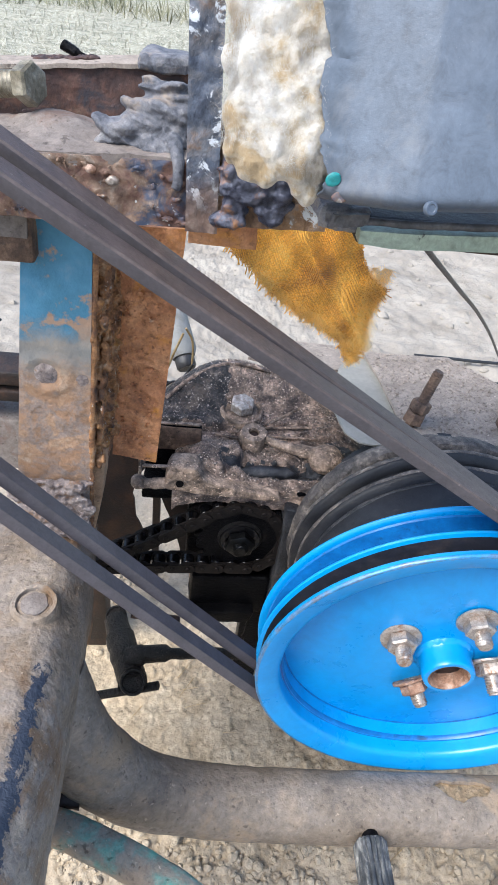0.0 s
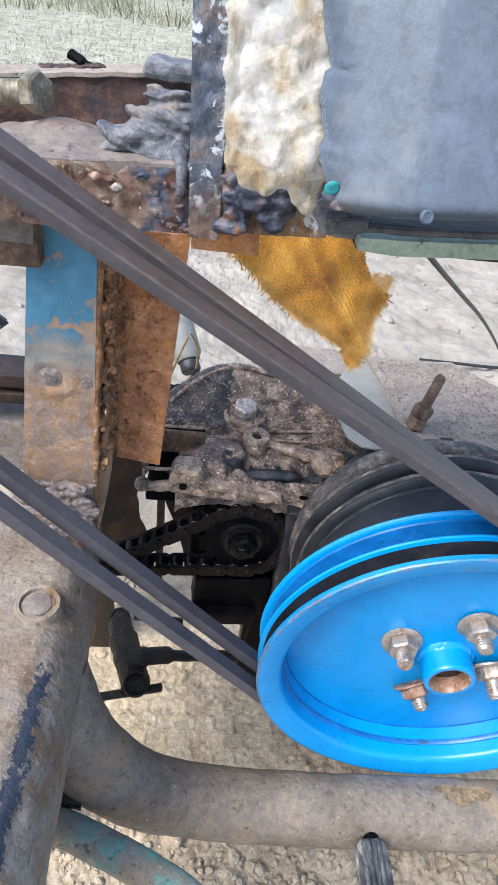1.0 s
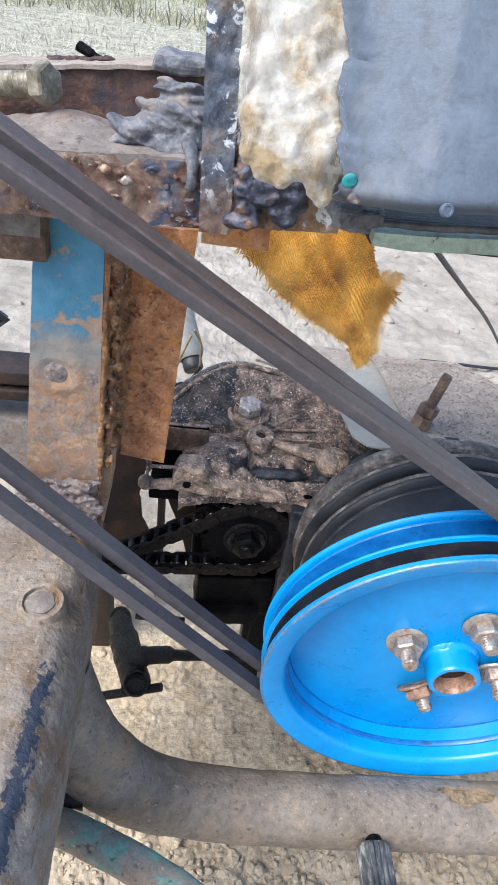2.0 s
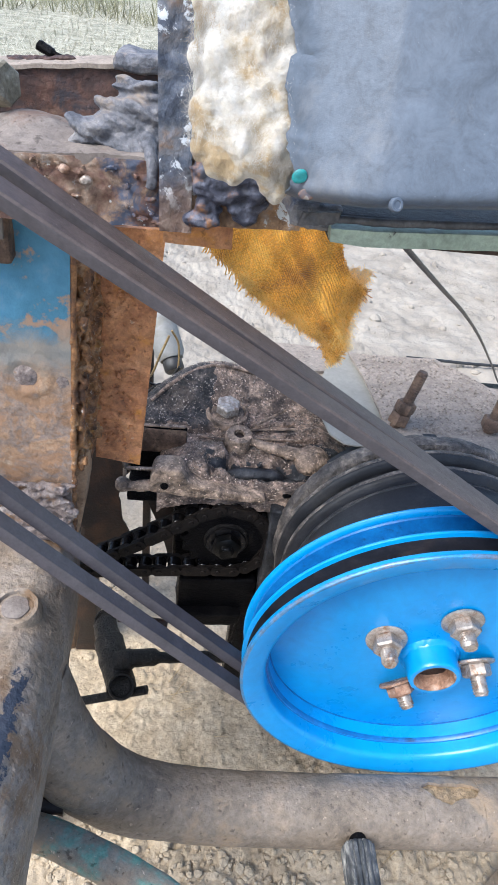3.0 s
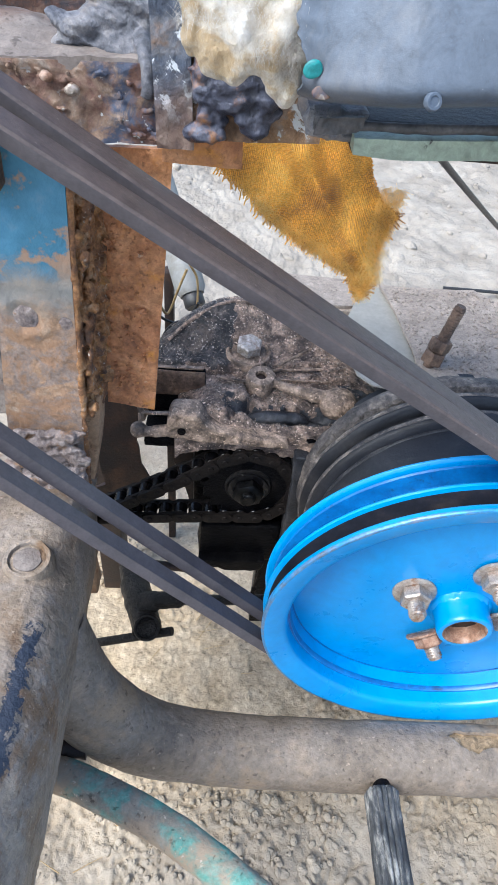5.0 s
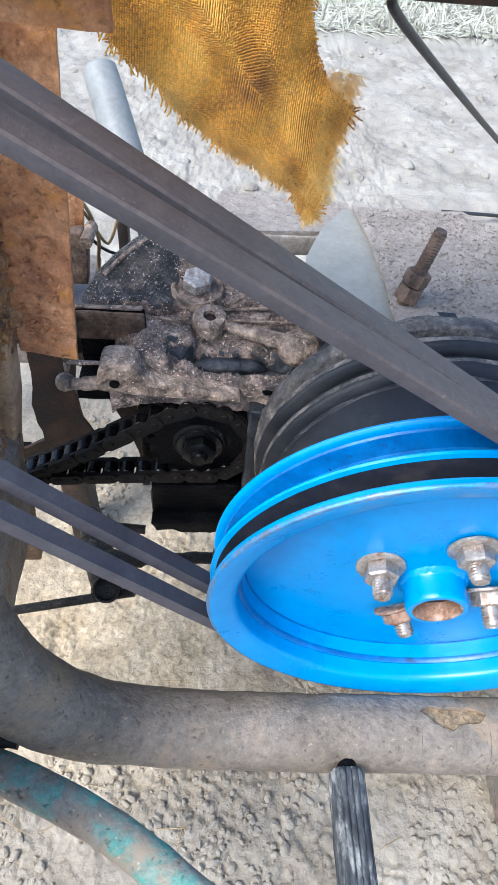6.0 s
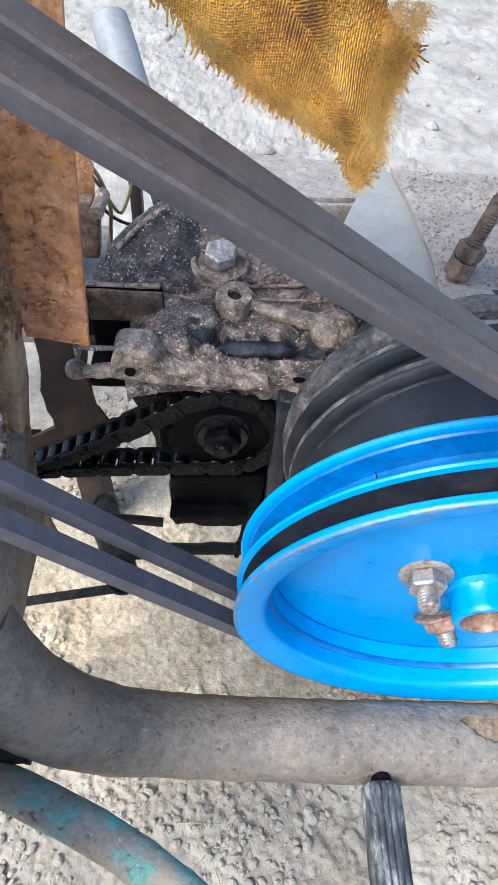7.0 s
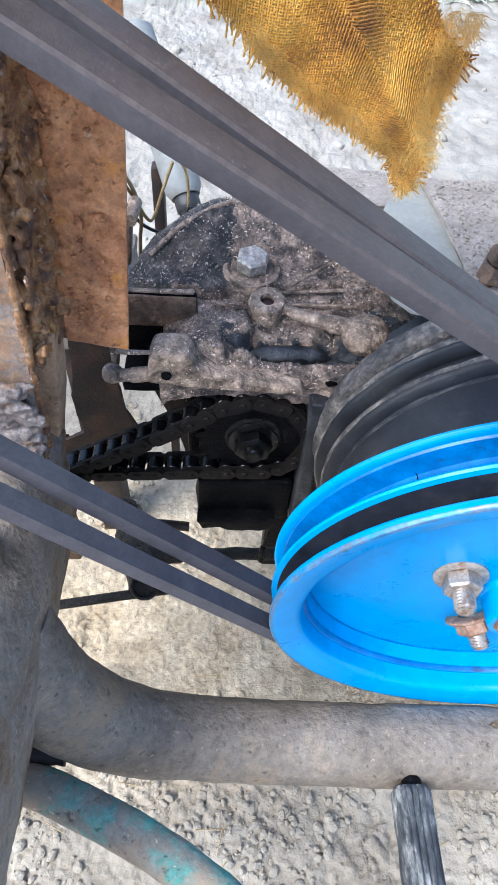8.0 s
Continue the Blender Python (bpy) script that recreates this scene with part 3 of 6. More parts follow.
# ---- ground ----
def ground_height(x, y):
    p = Vector((x, y, 0))
    near = 1.0 if y < 0.9 else max(0.0, 1.0 - (y - 0.9) / 0.5)
    h = 0.008 * noise.noise(p * 7.0) + 0.003 * noise.noise(p * 30.0)
    track = max(0.0, 1.0 - max(abs(x + 0.03) / 0.11, abs(y - 0.405) / 0.075) ** 6)
    clod = noise.fractal(p * 55.0, 0.9, 2.0, 4, noise_basis="PERLIN_ORIGINAL")
    q = p + 0.009 * Vector((noise.noise(p * 90.0), noise.noise(p * 90.0 + Vector((9, 0, 0))), 0))
    d1 = noise.voronoi(q * 62.0)[0]
    d2 = noise.voronoi(q * 150.0)[0]
    rough = 0.5 + 0.5 * max(-1.0, min(1.0, 2.5 * noise.noise(p * 11.0 + Vector((3, 3, 0))) + (0.6 if y < 0.32 else -0.2)))
    crack = rough * (0.0046 * max(0.0, 1.0 - (d1[1] - d1[0]) / 0.22) + 0.0028 * max(0.0, 1.0 - (d2[1] - d2[0]) / 0.25)) if near > 0 else 0.0
    h += near * (1.0 - 0.85 * track) * (0.0015 * clod - crack)
    if track > 0.0:
        a, b = x / 0.024, y / 0.0208
        row = math.floor(b)
        best = sorted((((a - (math.floor(a - 0.5 * (r % 2)) + k + 0.5 + 0.5 * (r % 2))) * 0.024) ** 2 + ((b - r - 0.5) * 0.0208) ** 2)
                      for r in (row - 1, row, row + 1) for k in (-1, 0, 1))
        h += track * (0.0030 + 0.0016 * noise.noise(p * 25.0)) * max(0.0, 1.0 - (math.sqrt(best[1]) - math.sqrt(best[0])) / 0.0036)
    if y > 0.85:
        f = min(1.0, (y - 0.85) / 0.5)
        d3 = noise.voronoi((p + 0.01 * Vector((noise.noise(p * 40.0), noise.noise(p * 40.0 + Vector((5, 0, 0))), 0))) * 17.0)[0]
        h += f * (0.007 * noise.fractal(p * 6.0, 0.9, 2.0, 4, noise_basis="PERLIN_ORIGINAL") + 0.0055 * noise.fractal(p * 45.0, 0.7, 2.0, 4, noise_basis="PERLIN_ORIGINAL") - 0.004 * abs(noise.noise(p * 26.0))
                  - 0.005 * max(0.0, 1.0 - (d3[1] - d3[0]) / 0.3) * max(0.0, min(1.0, 0.5 + 2.0 * noise.noise(p * 5.0))))
    edge = max(-0.5 - x, x - 1.1, -0.05 - y, y - 3.5, 0.0)
    return h * max(0.0, 1.0 - edge / 0.35)


def make_ground():
    far = [2.0 * 1.19 ** k - 2.0 for k in range(1, 21)]
    xs = [-0.6 - f for f in reversed(far)] + list(np.arange(-0.6, -0.3, 0.008)) + list(np.arange(-0.3, 0.42, 0.0027)) + list(np.arange(0.42, 1.25, 0.009)) + [1.26 + f for f in far]
    ys = [-0.06 - f for f in reversed(far)] + list(np.arange(-0.06, 0.66, 0.0027)) + list(np.arange(0.66, 2.4, 0.008)) + list(np.arange(2.4, 6.0, 0.06)) + [6.0 + f for f in far]
    n = len(xs)
    verts = [(x, y, ground_height(x, y) if abs(x) < 6 and -2 < y < 9 else 0.0) for y in ys for x in xs]
    faces = [(j * n + i, j * n + i + 1, (j + 1) * n + i + 1, (j + 1) * n + i) for j in range(len(ys) - 1) for i in range(n - 1)]
    me = bpy.data.meshes.new("ground")
    me.from_pydata(verts, [], faces)
    me.shade_smooth()
    z_blend(SOIL, [(0.3, (0.215, 0.187, 0.153)), (0.45, (0.288, 0.256, 0.217)), (0.65, (0.358, 0.323, 0.276))], 0.45, 1.1, 0.5, 1, 14.0)
    z_blend(SOIL, [(0.32, (0.17, 0.17, 0.125)), (0.5, (0.29, 0.28, 0.215)), (0.68, (0.42, 0.40, 0.32))], 2.4, 3.2, 1.2, 1, 11.0)
    z_blend(SOIL, [(0.3, (0.235, 0.195, 0.150)), (0.5, (0.32, 0.274, 0.217)), (0.7, (0.41, 0.357, 0.290))], 0.31, 0.21, 0.09, 1, 16.0)
    me.materials.append(SOIL)
    tagged(new("ground", me), "dry tan soil turning to pale crumbly sand", "ground", kind="structure")


def scatter(name, spots, material, label, category, sub=1, rough=0.3):
    """Many small lumps, at (x, y, z, size), as one object."""
    t = bmesh.new()
    bmesh.ops.create_icosphere(t, subdivisions=sub, radius=1.0)
    base = np.array([v.co[:] for v in t.verts])
    tris = np.array([[v.index for v in f.verts] for f in t.faces])
    t.free()
    rng = np.random.default_rng(5)
    verts, faces = [], []
    for i, (x, y, z, s) in enumerate(spots):
        sc = s * rng.uniform(0.6, 1.25, 3) * (1, 1, 0.75)
        a = rng.uniform(0, 6.28)
        r = np.array([[math.cos(a), -math.sin(a), 0], [math.sin(a), math.cos(a), 0], [0, 0, 1]])
        v = (base * (1 + rng.uniform(-rough, rough, (len(base), 1))) * sc) @ r.T + (x, y, z)
        verts.append(v)
        faces.append(tris + i * len(base))
    me = bpy.data.meshes.new(name)
    me.from_pydata(np.concatenate(verts).tolist(), [], np.concatenate(faces).tolist())
    me.materials.append(material)
    return tagged(new(name, me), label, category, kind="stuff")


def blades(name, spots, width, material, label, category):
    """Thin bent slivers: (x, y, z, length, yaw, pitch)."""
    verts, faces = [], []
    for x, y, z, ln, yaw, pit in spots:
        d = Vector((math.cos(yaw) * math.cos(pit), math.sin(yaw) * math.cos(pit), math.sin(pit)))
        s = Vector((-math.sin(yaw), math.cos(yaw), 0)) * width
        up = Vector((0, 0, width * 0.7))
        o, k = Vector((x, y, z)), len(verts)
        mid, end = o + d * ln * 0.55 + Vector((0, 0, ln * 0.05)), o + d * ln
        for q, w in ((o, 1.0), (mid, 0.9), (end, 0.3)):
            verts += [q - s * w, q + s * w, q + up * w]
        for a in (0, 3):
            for u, v in ((0, 1), (1, 2), (2, 0)):
                faces.append((k + a + u, k + a + v, k + a + 3 + v, k + a + 3 + u))
    me = bpy.data.meshes.new(name)
    me.from_pydata([tuple(v) for v in verts], [], faces)
    me.materials.append(material)
    return tagged(new(name, me), label, category, kind="stuff")


def ground_cover():
    rng = random.Random(3)
    near = []
    while len(near) < 5200:
        x, y = rng.uniform(-0.35, 0.5), rng.uniform(0.02, 0.75)
        if abs(x + 0.03) < 0.11 and abs(y - 0.405) < 0.075 or noise.noise(Vector((x * 9, y * 9, 3))) < -0.12 + (0.25 if y > 0.35 else 0):
            continue
        s = 0.0012 + 0.0044 * rng.random() ** 2.6
        near.append((x, y, ground_height(x, y) + s * 0.25, s))
    scatter("soil_clods", near, SOIL, "small dry clods of tan soil lying on the ground", "soil", 2, 0.14)
    far = []
    while len(far) < 900:
        x, y = rng.uniform(-0.9, 1.5), rng.uniform(0.95, 2.6)
        s = 0.003 + 0.016 * rng.random() ** 5
        far.append((x, y, ground_height(x, y) - s * 0.1, s))
    scatter("sand_lumps", far, SOIL, "pale crumbly lumps on the sunlit sand", "sand", 2, 0.12)
    straw = []
    for _ in range(60000):
        y = 2.6 + 11.0 * rng.random() ** 1.5
        x = rng.uniform(-0.75, 0.45) * y
        straw.append((x, y, ground_height(x, y) if y < 9 else 0.0, rng.uniform(0.03, 0.11), rng.uniform(0, 6.28), rng.choice((0.1, 0.3, 0.6, 1.2)) * rng.random()))
    weeds = []
    for _ in range(7000):
        y = rng.uniform(8.5, 14.0)
        x = rng.uniform(-0.7, 0.4) * y
        if noise.noise(Vector((x * 0.9, y * 0.7, 4))) < 0.0:
            continue
        weeds.append((x, y, 0.0, rng.uniform(0.08, 0.32), rng.uniform(0, 6.28), rng.uniform(0.3, 1.3)))
    blades("weeds", weeds, 0.006, WEED, "dull olive weeds standing far behind", "weeds")
    blades("dry_grass", straw, 0.0028, STRAW, "bleached dry grass lying flat on the far ground", "grass")
    bits = []
    for _ in range(60):
        x, y = rng.uniform(-0.3, 0.45), rng.uniform(0.1, 0.7)
        bits.append((x, y, ground_height(x, y) + 0.003, rng.uniform(0.012, 0.045), rng.uniform(0, 6.28), rng.uniform(0, 0.15)))
    blades("straw_bits", bits, 0.0005, WIRE, "loose straw bits on the soil", "straw")


make_ground()
ground_cover()


# ---- left frame member, pipe, tube and foot peg ----
PIPE_BREAK, PIPE_MENDED = 0.1445, 0.1890
MUD = surface("packed_dry_mud", [(0.3, (0.1966, 0.1338, 0.0741)), (0.5, (0.3510, 0.2484, 0.1482)), (0.7, (0.5054, 0.3695, 0.2347))], 60, (0.7, 1.2), None, 0.9, 0.05, 0.0, 0.8, 300, 0.002)


def make_frame():
    fr = thing("chassis", (-0.14, 0.25, 0.0), "grimy grey steel frame member with a curved dusty pipe", "frame")
    # box member with a rounded ridge, running towards the viewer; its section lies across y
    sec = [(-0.215, 0.455), (-0.150, 0.4575), (-0.127, 0.4565), (-0.1180, 0.452), (-0.1100, 0.441), (-0.1060, 0.425), (-0.1055, 0.41),
           (-0.1085, 0.385), (-0.115, 0.355), (-0.124, 0.337), (-0.215, 0.33)]
    bm = bmesh.new()
    rows = []
    n = 60
    for i in range(n + 1):
        y = 0.04 + (0.335 - 0.04) * i / n
        lift = 0.10 * max(0.0, 0.25 - y) * 0.9 - 0.16 * max(0.0, y - 0.285)
        ring = []
        for x, z in sec:
            dz = lift if z > 0.4 else 0.0
            # waist towards the post
            dx = 0.008 * max(0.0, (y - 0.24) / 0.1) ** 2 * (-1 if x > -0.11 else 0)
            q = Vector((x + dx, y, z + dz))
            ring.append(bm.verts.new(q))
        rows.append(ring)
    for a, b in zip(rows, rows[1:]):
        for k in range(len(sec)):
            bm.faces.new((a[k], a[(k + 1) % len(sec)], b[(k + 1) % len(sec)], b[k]))
    bm.faces.new(rows[0])
    bm.faces.new(rows[-1][::-1])
    bmesh.ops.recalc_face_normals(bm, faces=bm.faces)
    bmesh.ops.subdivide_edges(bm, edges=[e for e in bm.edges if e.calc_length() > 0.009], cuts=3, use_grid_fill=True)
    bumpy(bm, 0.0012, 60, 1, 4)
    part("member", bm, FRAME, fr, sharp=60)
    # bolt with washer ring on the top face
    part("bolt_collar", bumpy(lathe([(0.0, 0.0042), (0.0085, 0.0042), (0.0098, 0.0035), (0.0102, 0.006), (0.0122, 0.006), (0.0133, 0.0035), (0.0145, -0.003)],
                                    (-0.1313, 0.2445, 0.4555), (0.03, -0.05, 1), 32), 0.0005, 300, 4), FRAME, fr, "rusty bolt ring")
    part("bolt_head", bumpy(lathe([(0.0, 0.006), (0.005, 0.0058), (0.0075, 0.005), (0.0082, 0.001), (0.0085, -0.004)],
                                  (-0.1313, 0.2445, 0.4555), (0.03, -0.05, 1), 20), 0.0007, 350, 6), DUST_TOP, fr, "rusty round bolt head")
    # curved pipe
    path = smooth_path([(x, y - 0.0015, z + 0.002) for x, y, z in ((-0.130, 0.235, 0.403), (-0.118, 0.225, 0.368), (-0.099, 0.2185, 0.333), (-0.072, 0.2175, 0.299), (-0.033, 0.2185, 0.2785), (0.012, 0.2185, 0.2705),
                        (0.062, 0.2175, 0.2685), (0.102, 0.217, 0.2685), (0.144, 0.2165, 0.2685), (0.20, 0.2155, 0.2675), (0.27, 0.2145, 0.2665), (0.36, 0.2135, 0.2655))], 36)
    rad = [0.0265 - 0.002 * min(1.0, i / 135) for i in range(len(path))]
    whole = [k for k, p in enumerate(path) if p.x < PIPE_BREAK]
    part("pipe", bumpy(tube(path[:len(whole)], rad[:len(whole)], 64), 0.0008, 45, 2, 5), PIPE, fr, "dusty curved pipe")
    # a rusted hole in the upper side, packed with mud, then whole again
    def wall(lo, hi):
        arc = [math.radians(lo + (hi - lo) * k / 30) for k in range(31)]
        return [(math.cos(t), math.sin(t)) for t in arc] + [(0.91 * math.cos(t), 0.91 * math.sin(t)) for t in reversed(arc)]
    gap = [k for k, p in enumerate(path) if PIPE_BREAK <= p.x < PIPE_MENDED]
    first, last = gap[0] - 1, gap[-1] + 2
    shells = []
    for lo, hi, edge, seed in ((-70, 84, 84, 0.1), (118, 200, 118, 0.7)):
        bm = tube(path[first:last], rad[first:last], section=wall(lo, hi))
        for v in bm.verts:
            d = v.co - Vector((v.co.x, 0.216, 0.268))
            a = math.degrees(math.atan2(d.z, -d.y)) % 360
            if abs(a - edge) < 14:
                end = min(v.co.x - PIPE_BREAK, PIPE_MENDED - v.co.x)
                turn = noise.fractal(Vector((v.co.x, 0.4, seed)) * 75, 1.0, 2.0, 4, noise_basis="PERLIN_ORIGINAL") * 0.16 + 0.28 * max(0.0, 1.0 - end / 0.009) * (1 if edge < 90 else -1)
                c, sn = math.cos(turn), math.sin(turn)
                v.co.y, v.co.z = 0.216 + d.y * c + d.z * sn, 0.268 + d.z * c - d.y * sn
        shells.append(bumpy(bm, 0.0008, 45, 2, 5))
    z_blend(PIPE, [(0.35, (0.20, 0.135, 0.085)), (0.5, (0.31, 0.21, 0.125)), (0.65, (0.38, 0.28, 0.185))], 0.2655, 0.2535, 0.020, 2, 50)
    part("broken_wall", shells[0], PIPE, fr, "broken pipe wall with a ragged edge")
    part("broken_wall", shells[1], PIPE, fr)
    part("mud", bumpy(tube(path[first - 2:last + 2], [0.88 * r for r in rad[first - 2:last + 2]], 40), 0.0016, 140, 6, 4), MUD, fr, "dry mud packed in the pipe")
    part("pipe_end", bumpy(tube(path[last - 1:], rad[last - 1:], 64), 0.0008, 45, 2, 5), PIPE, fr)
    # dark opening where the pipe is joined to the member
    part("pipe_socket", bumpy(tube(smooth_path([(-0.126, 0.199, 0.325), (-0.116, 0.198, 0.324), (-0.105, 0.198, 0.323)], 6), 0.0066, 20), 0.001, 120, 3), RUST_DARK, fr, "dark rusty socket")
    part("seam_lip", bumpy(tube(smooth_path([(0.034, 0.2335, 0.2865), (0.054, 0.2310, 0.2875), (0.082, 0.2265, 0.2890), (0.0985, 0.2230, 0.2900)], 10), [0.0007] * 30 + [0.0003], 8), 0.0004, 200, 3), OILY_AND_SHADE, fr, "dark split seam")
    # lower tube, worn turquoise
    g = smooth_path([(-0.165, 0.193, 0.318), (-0.133, 0.186, 0.3205), (-0.103, 0.1765, 0.3225), (-0.050, 0.1525, 0.3225), (-0.002, 0.121, 0.3225), (0.05, 0.083, 0.322), (0.12, 0.03, 0.32)], 10)
    part("brace_tube", bumpy(tube(g, 0.0108, 28), 0.0006, 60, 5, 3), TURQ, fr, "brace tube with worn turquoise paint")
    # rear upright that carries the post
    up = [(-0.116, 0.508), (-0.1005, 0.508), (-0.1025, 0.487), (-0.1055, 0.464), (-0.1135, 0.421), (-0.1185, 0.385), (-0.1215, 0.33), (-0.12, 0.30), (-0.16, 0.30), (-0.16, 0.42), (-0.125, 0.47)]
    part("upright", bumpy(prism(up, 0.327, 0.347, "y", 0.002, 2), 0.0007, 70, 2), UPRIGHT, fr, "rusty brown upright under the post")
    part("foot", box((-0.19, 0.285, 0.0), (-0.17, 0.31, 0.34), 0.004), FRAME, fr)
    part("foot", box((0.30, 0.20, 0.0), (0.34, 0.25, 0.27), 0.004), FRAME, fr)

    peg = thing("foot_peg", (0.095, 0.2, 0.25), "dusty black ribbed rubber foot peg under a pipe", "foot peg", at=(0.0015, -0.003, 0.012))
    part("stub", bumpy(tube([(0.0945, 0.232, 0.262), (0.094, 0.205, 0.2655), (0.0935, 0.19, 0.268)], 0.0062, 16), 0.0004, 150), OILY_AND_SHADE, peg)
    bm = bmesh.new()
    n, m = 40, 112
    rings = []
    for i in range(n + 1):
        y = 0.193 - 0.115 * i / n
        w = 0.0118 if 0 < i < n else 0.0095
        ring = []
        for k in range(m):
            a = 2 * math.pi * k / m
            sq = (abs(math.cos(a)) ** 2.6 + abs(math.sin(a)) ** 2.6) ** (-1 / 2.6)
            rib = 1.03 - 0.13 * max(0.0, math.cos(a * 18)) ** 2 + 0.035 * noise.noise(Vector((a * 3, y * 90, 1)))
            ring.append(bm.verts.new((0.0925 + 0.1 * (0.193 - y) * -0.05 + w * sq * rib * math.cos(a) * 0.95, y, 0.268 + w * 0.95 * sq * rib * math.sin(a))))
        rings.append(ring)
    for a, b in zip(rings, rings[1:]):
        for k in range(m):
            bm.faces.new((a[k], a[(k + 1) % m], b[(k + 1) % m], b[k]))
    bm.faces.new(rings[0])
    bm.faces.new(rings[-1][::-1])
    part("rubber", bm, PEG, peg, sharp=60)


make_frame()


# ---- post, beam and weld ----
POST_FRONT = surface("post_front_rust", [(0.3, (0.1488, 0.0876, 0.0598)), (0.43, (0.2976, 0.1787, 0.1097)), (0.5, (0.2530, 0.1997, 0.1728)), (0.58, (0.3497, 0.2172, 0.1329)), (0.7, (0.4316, 0.3363, 0.2592))], 40, (0.75, 1.15),
                     ((0.3274, 0.1892, 0.1097), 30, 0.52, 0.64), 0.6, 0.15, 0.1, 0.5, 420, 0.0012)


POST_WELD = surface("grey_orange_crust", [(0.3, (0.11, 0.095, 0.10)), (0.5, (0.25, 0.20, 0.185)), (0.7, (0.42, 0.36, 0.33))], 130, (0.7, 1.2),
                    ((0.30, 0.17, 0.085), 70, 0.54, 0.64), 0.5, 0.15, 0.2, 0.7, 480, 0.0015)


def make_post():
    post = thing("rusty_post", (-0.12, 0.32, 0.44), "rusty upright steel post with remains of blue paint", "post", at=(-0.002, 0.002, -0.001))
    # paint: blue above, bare and rusty below; the heights count from the post's own foot
    z_blend(POST_FRONT, [(0.3, (0.13, 0.14, 0.15)), (0.5, (0.21, 0.20, 0.185)), (0.7, (0.33, 0.28, 0.23))], 0.130, 0.142, 0.03, 2, 60)
    z_blend(POST_FRONT, [(0.40, (0.34, 0.22, 0.15)), (0.445, (0.055, 0.19, 0.29)), (0.58, (0.075, 0.235, 0.365)), (0.72, (0.16, 0.28, 0.37))], 0.150, 0.164, 0.035, 2, 75)
    f = quad((-0.1555, 0.307, 0.446), (-0.108, 0.307, 0.446), (-0.0975, 0.312, 0.682), (-0.1300, 0.312, 0.682), 0.0005, 75, 1, (0, -1, 0))

    def front(u, v):
        p = f(u, v)
        if p.z < 0.50:
            p.y -= (0.50 - p.z) * 0.13 * (0.5 + noise.fractal(p * 120, 1.0, 2.0, 4, noise_basis="PERLIN_ORIGINAL"))
        d = math.hypot((p.x + 0.1277) / 0.011, (p.z - 0.572) / 0.010)
        p.y -= 0.0015 * math.exp(-(d - 1.0) ** 2 * 6) - 0.0010 * math.exp(-d * d * 3)
        flake = noise.fractal(p * 95 + Vector((3, 0, 1)), 1.0, 2.0, 5, noise_basis="PERLIN_ORIGINAL")
        p.y -= 0.0010 * max(0.0, min(1.0, flake * 5.0)) * 0.22 * (0.4 if p.z > 0.605 else 1.0)
        if u > 0.97:
            p.y += 0.0015
        return p
    part("front_plate", slab(front, 110, 300, 0.004), POST_FRONT, post, "plate with flaked blue paint over rust")
    g = quad((-0.1065, 0.311, 0.500), (-0.0942, 0.342, 0.500), (-0.089, 0.342, 0.672), (-0.0975, 0.316, 0.672), 0.0022, 110, 3, (0.7, -0.7, 0))

    def web(u, v):
        p = g(u, v)
        p += Vector((0.003, -0.005, 0)) * max(-0.3, noise.fractal(p * 130, 1.0, 2.0, 5, noise_basis="PERLIN_ORIGINAL"))
        return p
    part("web", slab(web, 40, 240, 0.003, (-0.7, 0.7, 0)), RUST, post, "pitted orange-rusted web")
    part("side_plate", slab(quad((-0.0975, 0.3395, 0.4935), (-0.0690, 0.3395, 0.4885), (-0.0565, 0.3455, 0.645), (-0.092, 0.3435, 0.645), 0.0011, 110, 5, (0, -1, 0)), 60, 200, 0.0035), RUST_PLATE, post, "brown rusted side plate")
    part("edge_strip", bumpy(tube(smooth_path([(-0.1082, 0.3085, 0.452), (-0.1035, 0.311, 0.56), (-0.0974, 0.3140, 0.681)], 60), 0.0019, 10), 0.0009, 130, 4, 4), RUST, post, "orange rust along the plate's edge")
    # weld crust along the seam and round the foot
    rng = random.Random(8)
    crust = [lump((rng.uniform(-0.152, -0.109), 0.3030 + rng.uniform(-0.003, 0.001), rng.uniform(0.449, 0.500)), (rng.uniform(0.003, 0.008), 0.0022, rng.uniform(0.0015, 0.004)), 0.0008, 300, i, 2) for i in range(170)]
    part("foot_weld", fuse(crust, 0.0008, 0.0009, 330, 2, 5, 6), POST_WELD, post, "crusty grey and orange weld round the foot", 60)
    seam = [lump((-0.0995 - (0.62 - z) * 0.05 + rng.uniform(-0.001, 0.006), 0.3150 - (0.62 - z) * 0.02 + rng.uniform(-0.001, 0.014), z), (rng.uniform(0.0015, 0.0035), 0.0035, rng.uniform(0.002, 0.006)), 0.0008, 300, z * 90, 2)
            for z in [0.508 + 0.152 * k / 42 for k in range(42)]]
    part("seam_weld", fuse(seam, 0.0008, 0.0012, 260, 5, 5, 4), RUST, post, "flaking orange rust along the seam", 60)
    part("spot_weld", bumpy(lump((-0.1277, 0.3092, 0.572), (0.0062, 0.0007, 0.0066), 0.0003, 200, 4, 4), 0.0003, 500, 2), POST_WELD, post, "grey oval spot weld")
    part("spot_weld", bumpy(lump((-0.1090, 0.3094, 0.569), (0.0040, 0.0007, 0.0036), 0.0004, 240, 9, 4), 0.0004, 500, 3), POST_WELD, post)
    chips = [(rng.uniform(-0.0945, -0.068), 0.3393, rng.uniform(0.50, 0.64)) for _ in range(170)]
